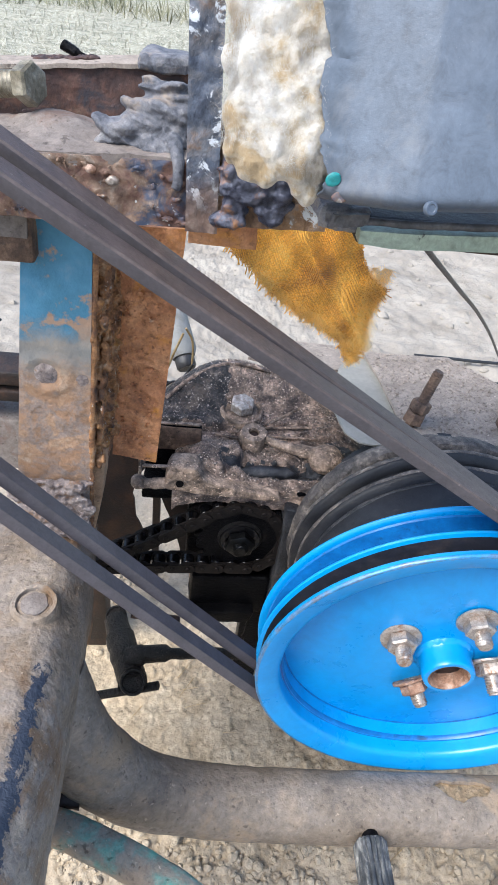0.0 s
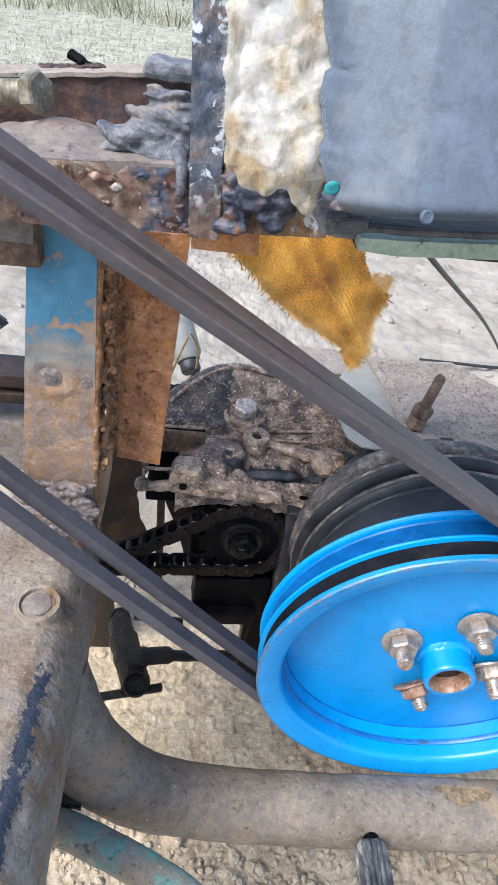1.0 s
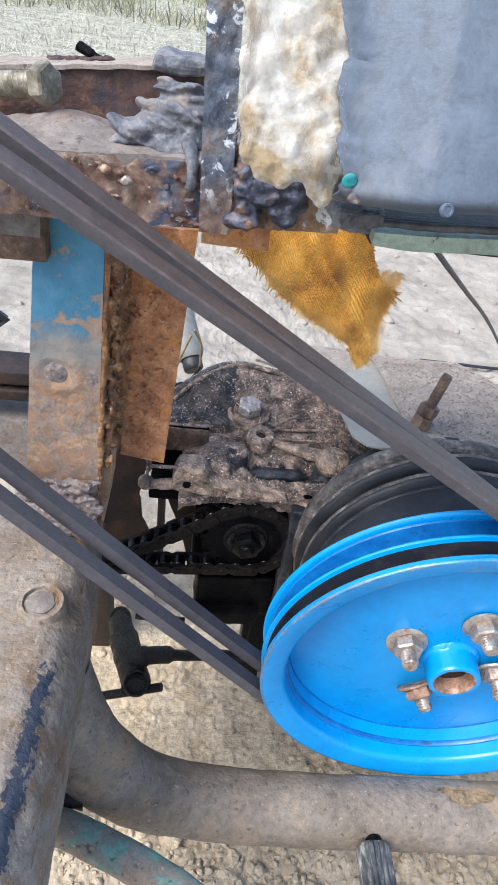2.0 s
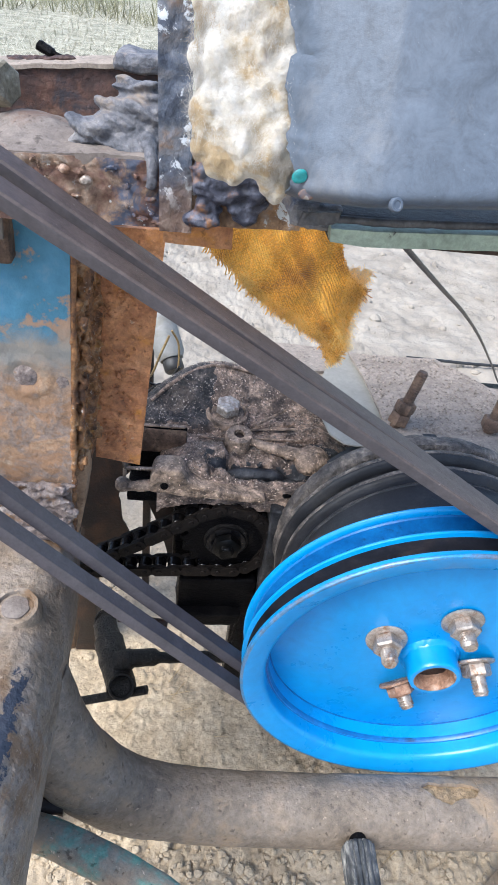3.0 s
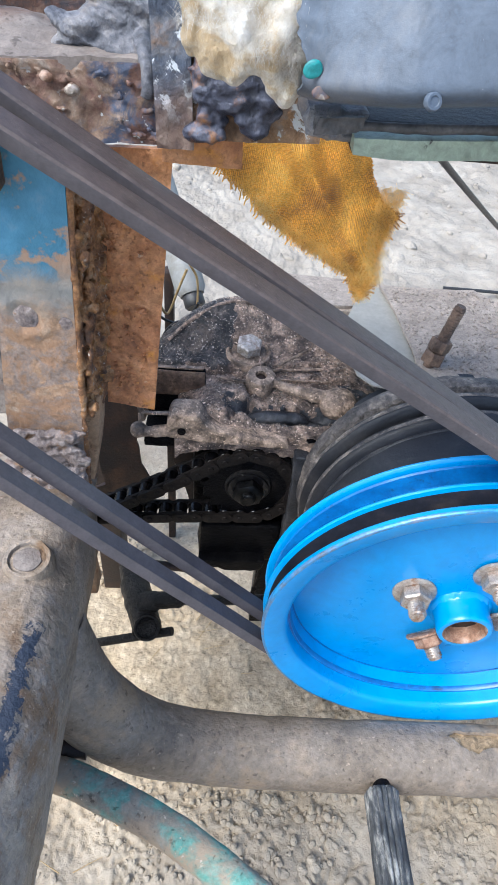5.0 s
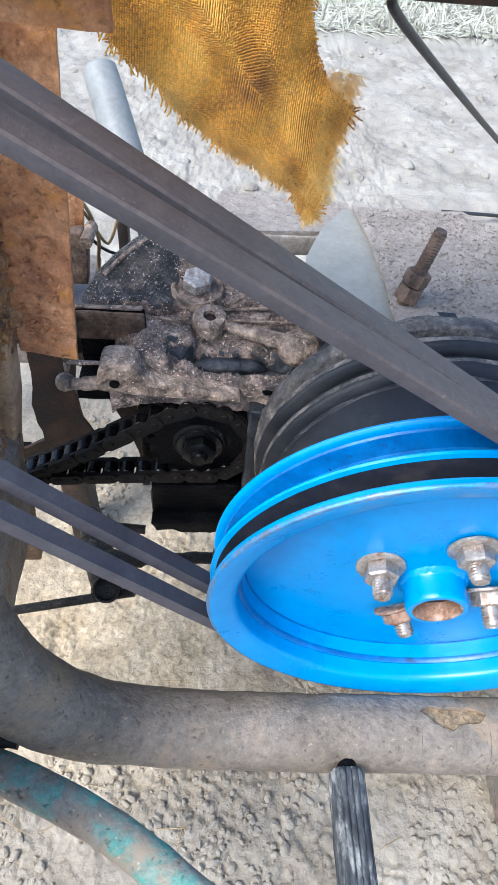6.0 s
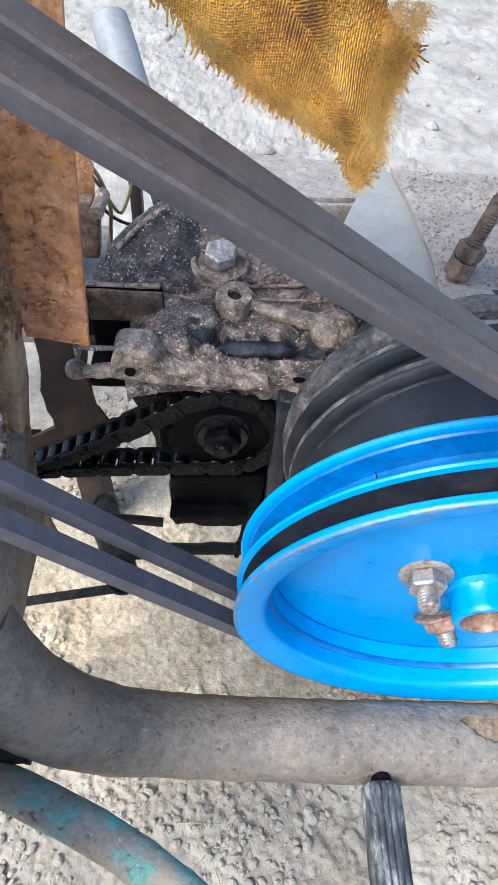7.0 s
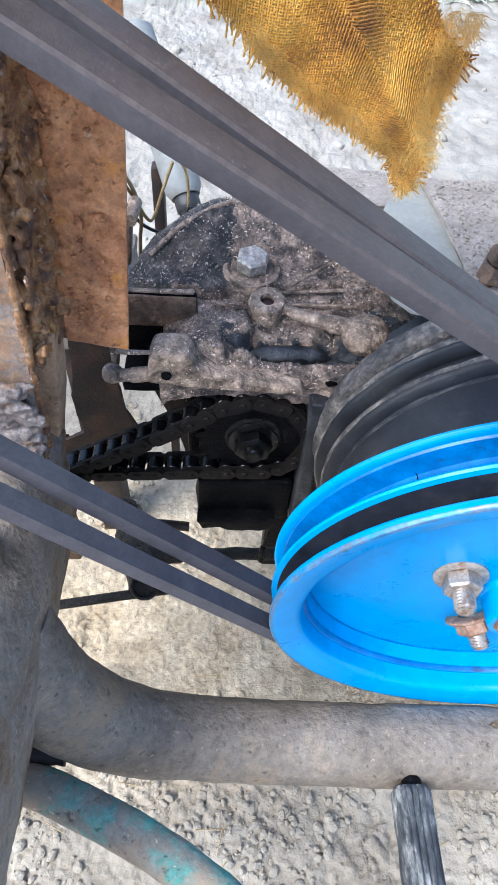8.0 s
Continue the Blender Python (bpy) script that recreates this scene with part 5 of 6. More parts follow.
def make_pulley():
    pu = thing("drive_pulley", PULLEY_AT, "bright blue painted double-groove belt pulley", "pulley")
    at = PULLEY_AT

    def turned(profile, n=128, closed=False, axis=at):
        return lathe([(r * WIDE, h * DEEP) for r, h in profile], axis, TOWARD, n, closed)
    rear = [(0.030, -0.003), (0.1125, -0.0042), (0.1160, -0.0038), (0.1176, -0.0026), (0.1178, -0.0014), (0.1170, -0.0003), (0.1152, 0.0003), (0.1136, 0.0004)]
    part("rear_flange", turned(rear, 128), BLUE, pu)
    # groove colour holds both the rubbing and the shade between the lips
    back = [(0.1136, 0.0004), (0.1131, 0.0016), (0.1118, 0.0020), (0.1045, 0.0046), (0.1042, 0.0062), (0.1042, 0.0100), (0.1050, 0.0115), (0.1112, 0.0150), (0.1120, 0.0162), (0.1138, 0.0160)]
    part("rear_groove", turned(back, 128), BLUE_RUBBED_SHADE, pu, "rear groove with rubbed blue paint, shade added to its colour")
    mid = [(0.1138, 0.0160), (0.1165, 0.0167), (0.1180, 0.0176), (0.1187, 0.0190), (0.1183, 0.0202), (0.1160, 0.0209)]
    part("middle_lip", turned(mid, 128), BLUE, pu)
    part("groove", turned([(0.1160, 0.0209), (0.1055, 0.0248), (0.1044, 0.0258), (0.1044, 0.0280), (0.1052, 0.0290), (0.1064, 0.0299)], 128), GROOVE, pu, "groove rubbed black by the belt")
    part("front_lip_back", turned([(0.1064, 0.0299), (0.1088, 0.0308), (0.1150, 0.0320), (0.1178, 0.0326), (0.1188, 0.0336), (0.1191, 0.0350), (0.1193, 0.0366)], 128), BLUE, pu)
    part("rim_edge", bumpy(turned([(0.1193, 0.0366), (0.1192, 0.0376), (0.1186, 0.0383), (0.1174, 0.0384)], 160), 0.0002, 200, 2), RIM_EDGE, pu, "rim edge with chipped paint")
    face = [(0.1174, 0.0384), (0.1150, 0.0379), (0.1120, 0.0368), (0.1090, 0.0357), (0.1068, 0.0348), (0.1050, 0.0338), (0.1040, 0.0325), (0.1036, 0.0305), (0.1034, 0.0270), (0.1033, 0.0225), (0.1032, 0.0212), (0.1026, 0.0212), (0.1024, 0.0224), (0.1021, 0.0226), (0.1018, 0.0212), (0.1014, 0.0150), (0.1012, 0.0100), (0.1010, 0.0085), (0.0995, 0.0085), (0.085, 0.0110), (0.065, 0.0138), (0.05, 0.0143), (0.0, 0.0146)]
    part("dish", bumpy(turned(face, 160), 0.00015, 60, 4), BLUE, pu)
    # two dark blue rings paint the shade of the creases
    part("rim_seam", turned([(0.1036, 0.0186), (0.1036, 0.0228), (0.1020, 0.0224), (0.1012, 0.0206), (0.1013, 0.0188)], 128, True), BLUE_RUBBED_SHADE, pu, "crease inside the rim, its shade put in as dark blue")
    part("seam_ring", turned([(0.1012, 0.0083), (0.1012, 0.0092), (0.1003, 0.0092), (0.1003, 0.0083)], 128, True), BLUE_RUBBED_SHADE, pu, "seam round the dish, its shade put in as dark blue")
    # seam across the rear groove
    a = math.radians(130)
    d = ACROSS * math.cos(a) + UPWARD * math.sin(a)
    pts = [at + TOWARD * h * DEEP + d * r * WIDE for r, h in ((0.1106, 0.0018), (0.1047, 0.0044), (0.1043, 0.0062), (0.1043, 0.0100), (0.1060, 0.0122), (0.1115, 0.0160))]
    part("groove_seam", tube(smooth_path(pts, 4), 0.00032, 6), OILY_AND_SHADE, pu)
    # scratches on the dish
    rng = random.Random(14)
    for k in range(9):
        c = RIM - TOWARD * 0.0245 + ACROSS * (-0.001 + 0.0026 * (k % 5)) + UPWARD * (0.0815 + 0.0048 * (k // 5))
        q = [c + ACROSS * rng.uniform(-0.0018, 0.0018) + UPWARD * rng.uniform(-0.0022, 0.0022) for _ in range(3)]
        part("scratch", tube(smooth_path(q, 4), 0.00028, 6), BLUE_RUBBED_SHADE, pu)
    # hub tube
    mid_hub = at + ACROSS * 0.002 - UPWARD * 0.002
    hub = [(0.0132, 0.010), (0.0132, 0.0314), (0.0138, 0.0322), (0.0146, 0.0325), (0.0150, 0.0325), (0.0172, 0.0324), (0.0180, 0.0314), (0.0182, 0.028), (0.0182, 0.0185), (0.0196, 0.0162), (0.0215, 0.0143)]
    part("hub_tube", bumpy(turned([(r * 0.9, h) for r, h in hub[3:]], 48, axis=mid_hub), 0.0003, 200, 5), BLUE, pu)
    part("hub_face", bumpy(turned([(r * 0.9, h) for r, h in hub[:4]], 48, axis=mid_hub), 0.0002, 300, 6), ZINC_RUST, pu, "bare rusty end of the hub tube")
    part("axle_end", bumpy(turned([(0.0, 0.0225), (0.0090, 0.0225), (0.0112, 0.0215), (0.0118, 0.012)], 32, axis=mid_hub), 0.0006, 250, 3), RUST_DARK, pu)
    part("weld_ring", bumpy(turned([(0.0163, 0.0178), (0.0171, 0.0172), (0.0181, 0.0163), (0.0190, 0.0150), (0.0196, 0.0138)], 90, axis=mid_hub), 0.0006, 420, 8), BLUE, pu)
    # where each stud stands on the dish (across, up), where its end is, and how far it reaches to the rim's plane
    for k, (u, v, u1, v1, short) in enumerate(((-0.0318, 0.0145, -0.0328, 0.0165, 0.001), (0.0111, 0.0396, 0.0115, 0.0386, 0.002), (-0.0125, -0.0325, -0.0045, -0.0430, 0.0065), (0.0330, -0.0030, 0.0360, -0.0120, 0.001))):
        c = RIM - TOWARD * 0.0218 + ACROSS * u + UPWARD * v
        end = RIM - TOWARD * short + ACROSS * u1 + UPWARD * v1
        ax, ln = (end - c).normalized(), (end - c).length - 0.012
        fx = part("fixing", threaded(0.0055, 0.012 + ln, c, ax, 0.0017, 18), ZINC, pu, "threaded stud with nut and washer")
        part("washer", bumpy(lathe([(0.006, 0.0003), (0.0130, 0.0003), (0.0136, 0.0008), (0.0136, 0.0020), (0.0128, 0.0026), (0.006, 0.0026)], c, ax, 32), 0.0002, 250, k), ZINC if k != 2 else ZINC_RUST, fx)
        part("nut", bumpy(hexagon(0.0168, 0.0082, c + ax * 0.0026, ax, 0.5 + k), 0.0001, 300), ZINC_RUST if k == 2 else ZINC, fx)


def tangent_loop(c0, r0, c1, r1, a_up, a_low, n=40):
    """The closed run of a belt over two wheels: tangent directions a_up and a_low, in radians."""
    pts = []
    nu = Vector((-math.sin(a_up), math.cos(a_up)))
    nl = Vector((math.sin(a_low), -math.cos(a_low)))
    t0, t1 = math.atan2(nu.y, nu.x), math.atan2(nl.y, nl.x)
    for k in range(n * 2 + 1):
        a = t0 - (t0 - t1) % (2 * math.pi) * k / (2 * n)
        pts.append(Vector((c0.x + r0 * math.cos(a), c0.y + r0 * math.sin(a))))
    for k in range(n + 1):
        a = t1 - (t1 - t0) % (2 * math.pi) * k / n
        pts.append(Vector((c1.x + r1 * math.cos(a), c1.y + r1 * math.sin(a))))
    return pts


def make_belt(y, name_label, a_up, a_low, rb):
    """A belt in the plane of one y; the angles of its two runs in degrees, and its radius on the pulley."""
    a_up, a_low = math.radians(a_up), math.radians(a_low)
    c0, rs = Vector((0.0, 0.0)), 0.036
    mid = Vector((RIM.x, y, RIM.z))
    # centre of the small wheel: both runs touch it
    nu = Vector((-math.sin(a_up), math.cos(a_up)))
    nl = Vector((math.sin(a_low), -math.cos(a_low)))
    k = rb - rs
    m = Matrix(((nu.x, nu.y), (nl.x, nl.y)))
    off = m.inverted() @ Vector((k, k))
    c1 = c0 + off
    run = tangent_loop(c0, rb, c1, rs, a_up, a_low)
    dense = []
    for a, b in zip(run, run[1:] + run[:1]):
        n = max(1, int((b - a).length / 0.012))
        dense += [a.lerp(b, i / n) for i in range(n)]
    half, inner, h = 0.0066, 0.0046, 0.0066
    belt = thing("drive_belt", mid, name_label, "belt", "pair of drive belts")

    def ring_part(section, m, title, closed):
        bm = bmesh.new()
        rings = []
        n = len(dense)
        for i, q in enumerate(dense):
            d = (dense[(i + 1) % n] - dense[i - 1]).normalized()
            out = Vector((-d.y, d.x))
            if (q - c0).dot(out) + (q - c1).dot(out) < 0:
                out = -out
            w = 0.00012 * noise.noise(Vector((i * 0.7, y * 100, 0)))
            # the belt leans with the pulley where it lies in the groove, and runs straight past it
            lean = (q - c0) * min(1.0, rb / (q - c0).length)
            dy = (TOWARD.x * lean.x + TOWARD.z * lean.y) / -TOWARD.y
            rings.append([bm.verts.new(mid + Vector((q.x + out.x * (v + w), u + dy, q.y + out.y * (v + w)))) for u, v in section])
        k2 = len(section)
        for i in range(n):
            p, q = rings[i], rings[(i + 1) % n]
            for k in range(k2 if closed else k2 - 1):
                bm.faces.new((p[k], p[(k + 1) % k2], q[(k + 1) % k2], q[k]))
        part(title, bm, m, belt, sharp=25)
    ring_part([(-half, -0.0009), (-half, -0.0018), (-inner, -h), (inner, -h), (half, -0.0018), (half, -0.0009)], RUBBER, "core", True)
    ring_part([(-half - 0.0001, -0.0009), (-half + 0.0007, 0.0), (-half * 0.4, 0.0003), (half * 0.4, 0.0003), (half - 0.0007, 0.0), (half + 0.0001, -0.0009)], RUBBER_WORN, "top_ply", True)
    return belt


make_pulley()
make_belt(0.2455, "dark grey rubber V-belt in the front groove of the blue pulley", -31.5, -47.6, 0.1190)
make_belt(0.2630, "dark grey rubber V-belt in the rear groove of the blue pulley", -32.8, -47.3, 0.1138)


# ---- engine ----
ENG_TOP = [((-0.045, 0.455), (0.045, 0.034), 0.010), ((-0.010, 0.436), (0.024, 0.020), 0.003), ((-0.027, 0.386), (0.020, 0.020), 0.012), ((0.040, 0.42), (0.04, 0.03), 0.006), ((-0.006, 0.478), (0.062, 0.031), 0.027)]


ENG_CREASE = [((-0.078, 0.424), (-0.050, 0.4215), 0.006), ((-0.050, 0.4215), (-0.020, 0.4195), 0.007), ((-0.020, 0.4195), (-0.010, 0.412), 0.005), ((-0.010, 0.412), (-0.0085, 0.388), 0.004),
              ((-0.0085, 0.388), (-0.022, 0.372), 0.006), ((0.010, 0.4255), (0.045, 0.430), 0.004), ((0.020, 0.388), (0.040, 0.382), 0.006), ((0.030, 0.412), (0.062, 0.413), 0.004)]


def engine_top(x, y):
    z = 0.4485 + 0.06 * (y - 0.36)
    for (cx, cy), (sx, sy), h in ENG_TOP:
        z += h * math.exp(-((x - cx) / sx) ** 4 - ((y - cy) / sy) ** 4)
    z -= 0.016 * math.exp(-((y - 0.358) / 0.007) ** 2)
    z -= 0.012 * (1 / (1 + math.exp((x + 0.060) / 0.0025))) * (1 / (1 + math.exp((y - 0.404) / 0.002)))
    z += 0.0016 * math.exp(-((y - 0.4 - 0.45 * x) / 0.0022) ** 2) + 0.0016 * math.exp(-((y - 0.4705 - 0.35 * x) / 0.0025) ** 2)
    for (ax, ay), (bx, by), h in ENG_CREASE:
        t = max(0.0, min(1.0, ((x - ax) * (bx - ax) + (y - ay) * (by - ay)) / ((bx - ax) ** 2 + (by - ay) ** 2)))
        d2 = (x - ax - t * (bx - ax)) ** 2 + (y - ay - t * (by - ay)) ** 2
        z += h * (0.45 * math.exp(-d2 / 0.0065 ** 2) - 1.5 * math.exp(-d2 / 0.0024 ** 2))
    p = Vector((x, y, 0))
    z += 0.0012 * noise.fractal(p * 120, 1, 2, 4, noise_basis="PERLIN_ORIGINAL") + 0.0007 * noise.fractal(p * 420, 1, 2, 3, noise_basis="PERLIN_ORIGINAL")
    # deep groove between the arm and the shelf
    z -= 0.011 * math.exp(-((y - 0.3815) / 0.0062) ** 4) / (1 + math.exp(-(x + 0.024) / 0.003)) / (1 + math.exp((x - 0.050) / 0.003))
    # round off towards the outline
    out = max(0.0, y - (0.470 + 0.40 * min(0.0, x + 0.01) - 0.2 * max(0.0, x - 0.05)))
    z -= 14.0 * out * out + 0.25 * out
    left = max(0.0, -0.070 - x)
    z -= 40.0 * left * left
    right = max(0.0, x - 0.072)
    z -= 26.0 * right * right
    return max(z, 0.36)


def make_engine():
    en = thing("engine", (0.0, 0.42, 0.0), "dirt-caked motorcycle engine with a cast case and chain sprocket", "engine", at=ENGINE_AT)
    top = field(engine_top, -0.086, 0.088, 0.366, 0.505, 260, 210, lambda x, y, z: z > 0.415 and not (x < -0.060 and y < 0.4065), 0.02)
    # faces in the groove by the shelf get a darker colour for shade
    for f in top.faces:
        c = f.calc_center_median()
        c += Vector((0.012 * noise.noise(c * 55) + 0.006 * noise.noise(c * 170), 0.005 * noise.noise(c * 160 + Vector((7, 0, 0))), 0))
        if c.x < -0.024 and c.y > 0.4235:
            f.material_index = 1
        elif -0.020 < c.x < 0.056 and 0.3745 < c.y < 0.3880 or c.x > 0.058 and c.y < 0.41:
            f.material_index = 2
    part("case_top", top, [ENGINE, ENGINE_HUMP, ENGINE_OILY_AND_SHADE], en, "grit-covered case top", 60)
    part("case_body", bumpy(cut(box((-0.040, 0.392, 0.275), (0.15, 0.50, 0.4455), 0.006), 4), 0.002, 50, 2), ENGINE, en)
    part("case_front", bumpy(cut(box((0.0245, 0.3570, 0.30), (0.0345, 0.40, 0.4330), 0.0015), 3), 0.0008, 90, 5), ENGINE_OILY_AND_SHADE, en, "front web of the case")
    part("case_side", bumpy(cut(box((0.029, 0.3645, 0.29), (0.11, 0.40, 0.436), 0.003), 4), 0.001, 90, 7), ENGINE, en)
    # dome cylinder, small bolt and the shelf above the sprocket
    part("shaft_boss", bumpy(tube(smooth_path([(-0.012, 0.3840, 0.4425), (0.0, 0.3830, 0.4455), (0.022, 0.3830, 0.4460), (0.034, 0.3840, 0.4425)], 5), [0.0015, 0.0028, 0.0038, 0.0046] + [0.0052] * 8 + [0.0048, 0.0042, 0.003, 0.002], 18), 0.0005, 150, 4), ENGINE_OILY_AND_SHADE, en)
    # dark lump that lays the groove's shade in as colour
    part("case_recess", bumpy(lump((0.013, 0.3820, 0.4405), (0.036, 0.0058, 0.0030), 0.0006, 150, 3, 4), 0.0004, 400, 2), ENGINE_OILY_AND_SHADE, en, "groove in the case with its shade as dark colour")
    part("small_bolt", bumpy(hexagon(0.009, 0.006, (0.035, 0.372, 0.4405), (0.0, -0.75, 0.65), 0.2, 0.001), 0.0003, 300), OILY_AND_SHADE, en)
    part("small_ring", bumpy(lathe([(0.0035, 0), (0.0075, 0), (0.0075, 0.003), (0.0035, 0.003)], (0.0355, 0.3735, 0.439), (0.0, -0.75, 0.65), 24, True), 0.0003, 300), ENGINE_OILY_AND_SHADE, en)
    shelf = [(-0.0655, 0.4470), (-0.0648, 0.4540), (-0.0632, 0.4610), (-0.0612, 0.4652), (-0.0572, 0.4668),
             (-0.0450, 0.4668), (-0.0422, 0.4650), (-0.0400, 0.4605), (-0.0372, 0.4565), (-0.030, 0.4535), (-0.012, 0.4495), (0.012, 0.4460), (0.0185, 0.4440), (0.0190, 0.4395), (-0.010, 0.4412), (-0.040, 0.4430), (-0.052, 0.4450), (-0.062, 0.4455)]
    part("shelf", bumpy(prism(shelf, 0.3575, 0.376, "y", 0.0016, 2), 0.0003, 140, 3), CASTING, en, "dusty cast shelf with a lug")
    part("shelf_arm", fuse([tube(smooth_path([(-0.062, 0.3625, 0.4490), (-0.071, 0.3620, 0.4480), (-0.078, 0.3615, 0.4478), (-0.083, 0.3615, 0.4485)], 4), [0.0044] * 6 + [0.0036] * 7, 14), lump((-0.0835, 0.3615, 0.4490), (0.0058, 0.0058, 0.0056), 0.0003, 120, 1, 3)], 0.0008, 0.0003, 200, 2, 3, 3), CASTING, en, "arm of the shelf with a ball end")
    # flat black disc stands in for the shaded inside of a hole
    part("lug_hole", lathe([(0.0, 0.0), (0.0026, 0.0), (0.0030, -0.001)], (-0.0545, 0.3562, 0.4530), (0, -1, 0), 14), OILY_AND_SHADE, en)
    # strap frame round the dark opening
    part("opening_strap", bumpy(cut(box((-0.0825, 0.4045, 0.4685), (-0.042, 0.4075, 0.4702), 0.0005), 3), 0.0005, 150), CASTING, en)
    part("opening_strap", bumpy(cut(box((-0.0815, 0.3640, 0.4605), (-0.050, 0.3665, 0.4622), 0.0005), 3), 0.0005, 150, 3), CASTING, en)
    part("opening_strap", bumpy(cut(box((-0.0842, 0.3655, 0.4500), (-0.0822, 0.4075, 0.4705), 0.0005), 3), 0.0006, 150, 5), CASTING, en)
    # black floor and lower back carry the pocket's shade as colour
    part("opening_floor", bumpy(cut(box((-0.0825, 0.3765, 0.4200), (-0.0405, 0.4080, 0.4290), 0.001), 3), 0.001, 150, 7), OILY_AND_SHADE, en, "pocket with its shade put in as black")
    part("opening_back", bumpy(cut(box((-0.0825, 0.4050, 0.4285), (-0.0405, 0.4085, 0.4680), 0.001), 3), 0.0006, 150, 8), OILY_AND_SHADE, en)
    # browner upper strip of the back wall: its lit part, done in colour
    part("opening_back", bumpy(cut(box((-0.0825, 0.4025, 0.4470), (-0.0405, 0.4042, 0.4680), 0.0008), 3), 0.0006, 150, 9), BROWN_DIRT, en)
    # big bolt with washer
    bx = Vector((-0.0095, 0.436, engine_top(-0.0095, 0.436)))
    part("big_washer", bumpy(lathe([(0.0, 0.0022), (0.0120, 0.0022), (0.0128, 0.0012), (0.0136, 0.0010), (0.0150, 0.0024), (0.0164, 0.0020), (0.0172, 0.0005), (0.0176, -0.004)], bx, (0.03, -0.12, 1), 36), 0.0004, 200, 2), CASTING, en)
    part("big_bolt", bumpy(hexagon(0.0172, 0.0088, bx + Vector((0, 0, 0.0018)), (0.03, -0.12, 1), 0.15, 0.0006), 0.0003, 240, 3), BRIGHT, en, "bright scuffed hex bolt")
    # selector arm with an eye
    eye = Vector((-0.001, 0.4065, 0.4620))
    arm = smooth_path([eye + Vector((0.006, -0.001, 0.0005)), (0.016, 0.400, 0.4610), (0.030, 0.395, 0.4605), (0.044, 0.392, 0.460), (0.055, 0.3885, 0.459)], 6)
    part("arm", bumpy(join(tube(arm, [0.0034] * 8 + [0.0040] * 6 + [0.0052] * 6 + [0.0070] * 5, 14), lump((0.0540, 0.3885, 0.4575), (0.0140, 0.0140, 0.0098), 0.0006, 120, 3)), 0.0004, 180, 5), CASTING, en, "dusty selector arm")
    part("arm_eye", bumpy(lathe([(0.0042, 0.0045), (0.0095, 0.0045), (0.0105, 0.0030), (0.0112, -0.012), (0.0042, -0.012)], eye, (0.0, -0.15, 1), 28, True), 0.0004, 180, 2), CASTING, en)
    part("arm_pin", bumpy(lathe([(0.0, 0.002), (0.0038, 0.0012), (0.0040, -0.01)], eye, (0.0, -0.15, 1), 16), 0.0003, 300), RUST_DARK, en)
    rng = random.Random(2)
    for a, b, z in (((-0.030, 0.412), (-0.012, 0.4085), 0.4575), ((0.006, 0.4185), (0.046, 0.4235), 0.461), ((0.010, 0.409), (0.050, 0.409), 0.4605), ((0.012, 0.419), (0.038, 0.442), 0.466)):
        pts = [Vector((a[0] + (b[0] - a[0]) * t, a[1] + (b[1] - a[1]) * t, max(z, engine_top(a[0] + (b[0] - a[0]) * t, a[1] + (b[1] - a[1]) * t) + 0.0006))) for t in (0, 0.25, 0.5, 0.75, 1)]
        part("cable", bumpy(tube(smooth_path(pts, 4), 0.0011, 8), 0.0003, 250, a[0] * 100), CASTING, en, "dusty thin control cable")
    part("rib", bumpy(tube(smooth_path([(x, y, engine_top(x, y) + 0.0004) for x, y in ((-0.070, 0.4440), (-0.048, 0.4555), (-0.020, 0.4635), (0.015, 0.468))], 8), 0.0016, 8), 0.0005, 250), ENGINE, en)
    # drum casing behind the pulley, with lips
    dc = Vector((0.1291, 0.008, 0.4086))
    part("drum", bumpy(lathe([(0.05, -0.281), (0.0865, -0.283), (0.0885, -0.2845), (0.0895, -0.305), (0.0905, -0.3155), (0.0955, -0.3175), (0.0968, -0.3195), (0.0968, -0.3235), (0.0955, -0.3250), (0.0925, -0.3265), (0.0925, -0.3290), (0.0985, -0.3305), (0.0998, -0.3320), (0.0998, -0.3365), (0.0985, -0.338), (0.085, -0.340), (0.085, -0.375)],
                              dc, (0, -1, 0), 110), 0.0005, 60, 3), DRUM, en, "dark round drum casing")
    for r, y in ((0.0972, 0.3215), (0.1002, 0.3345)):
        part("drum_lip", bumpy(lathe([(r - 0.0030, -y + 0.0030), (r, -y + 0.0012), (r + 0.0003, -y), (r, -y - 0.0012), (r - 0.0030, -y - 0.0030)], dc, (0, -1, 0), 110), 0.0006, 160, r * 90), DUSTY_EDGE, en, "lip of the drum with dusty edges")
    part("drum_flange", bumpy(lathe([(0.094, -0.3420), (0.0985, -0.3440), (0.0996, -0.3470), (0.0996, -0.3510), (0.0980, -0.3550), (0.090, -0.3580)], dc, (0, -1, 0), 150), 0.0016, 90, 3, 5), DUSTY_EDGE, en, "ragged dusty flange of the drum")
    part("drum_band", bumpy(lathe([(0.0898, -0.3135), (0.0912, -0.3145), (0.0912, -0.3160), (0.0898, -0.3170)], dc, (0, -1, 0), 110), 0.0003, 60, 9), ENGINE_OILY_AND_SHADE, en)
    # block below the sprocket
    part("sump", bumpy(cut(box((-0.041, 0.366, 0.300), (0.024, 0.42, 0.345), 0.003), 4), 0.0015, 80, 6), OILY_AND_SHADE, en)
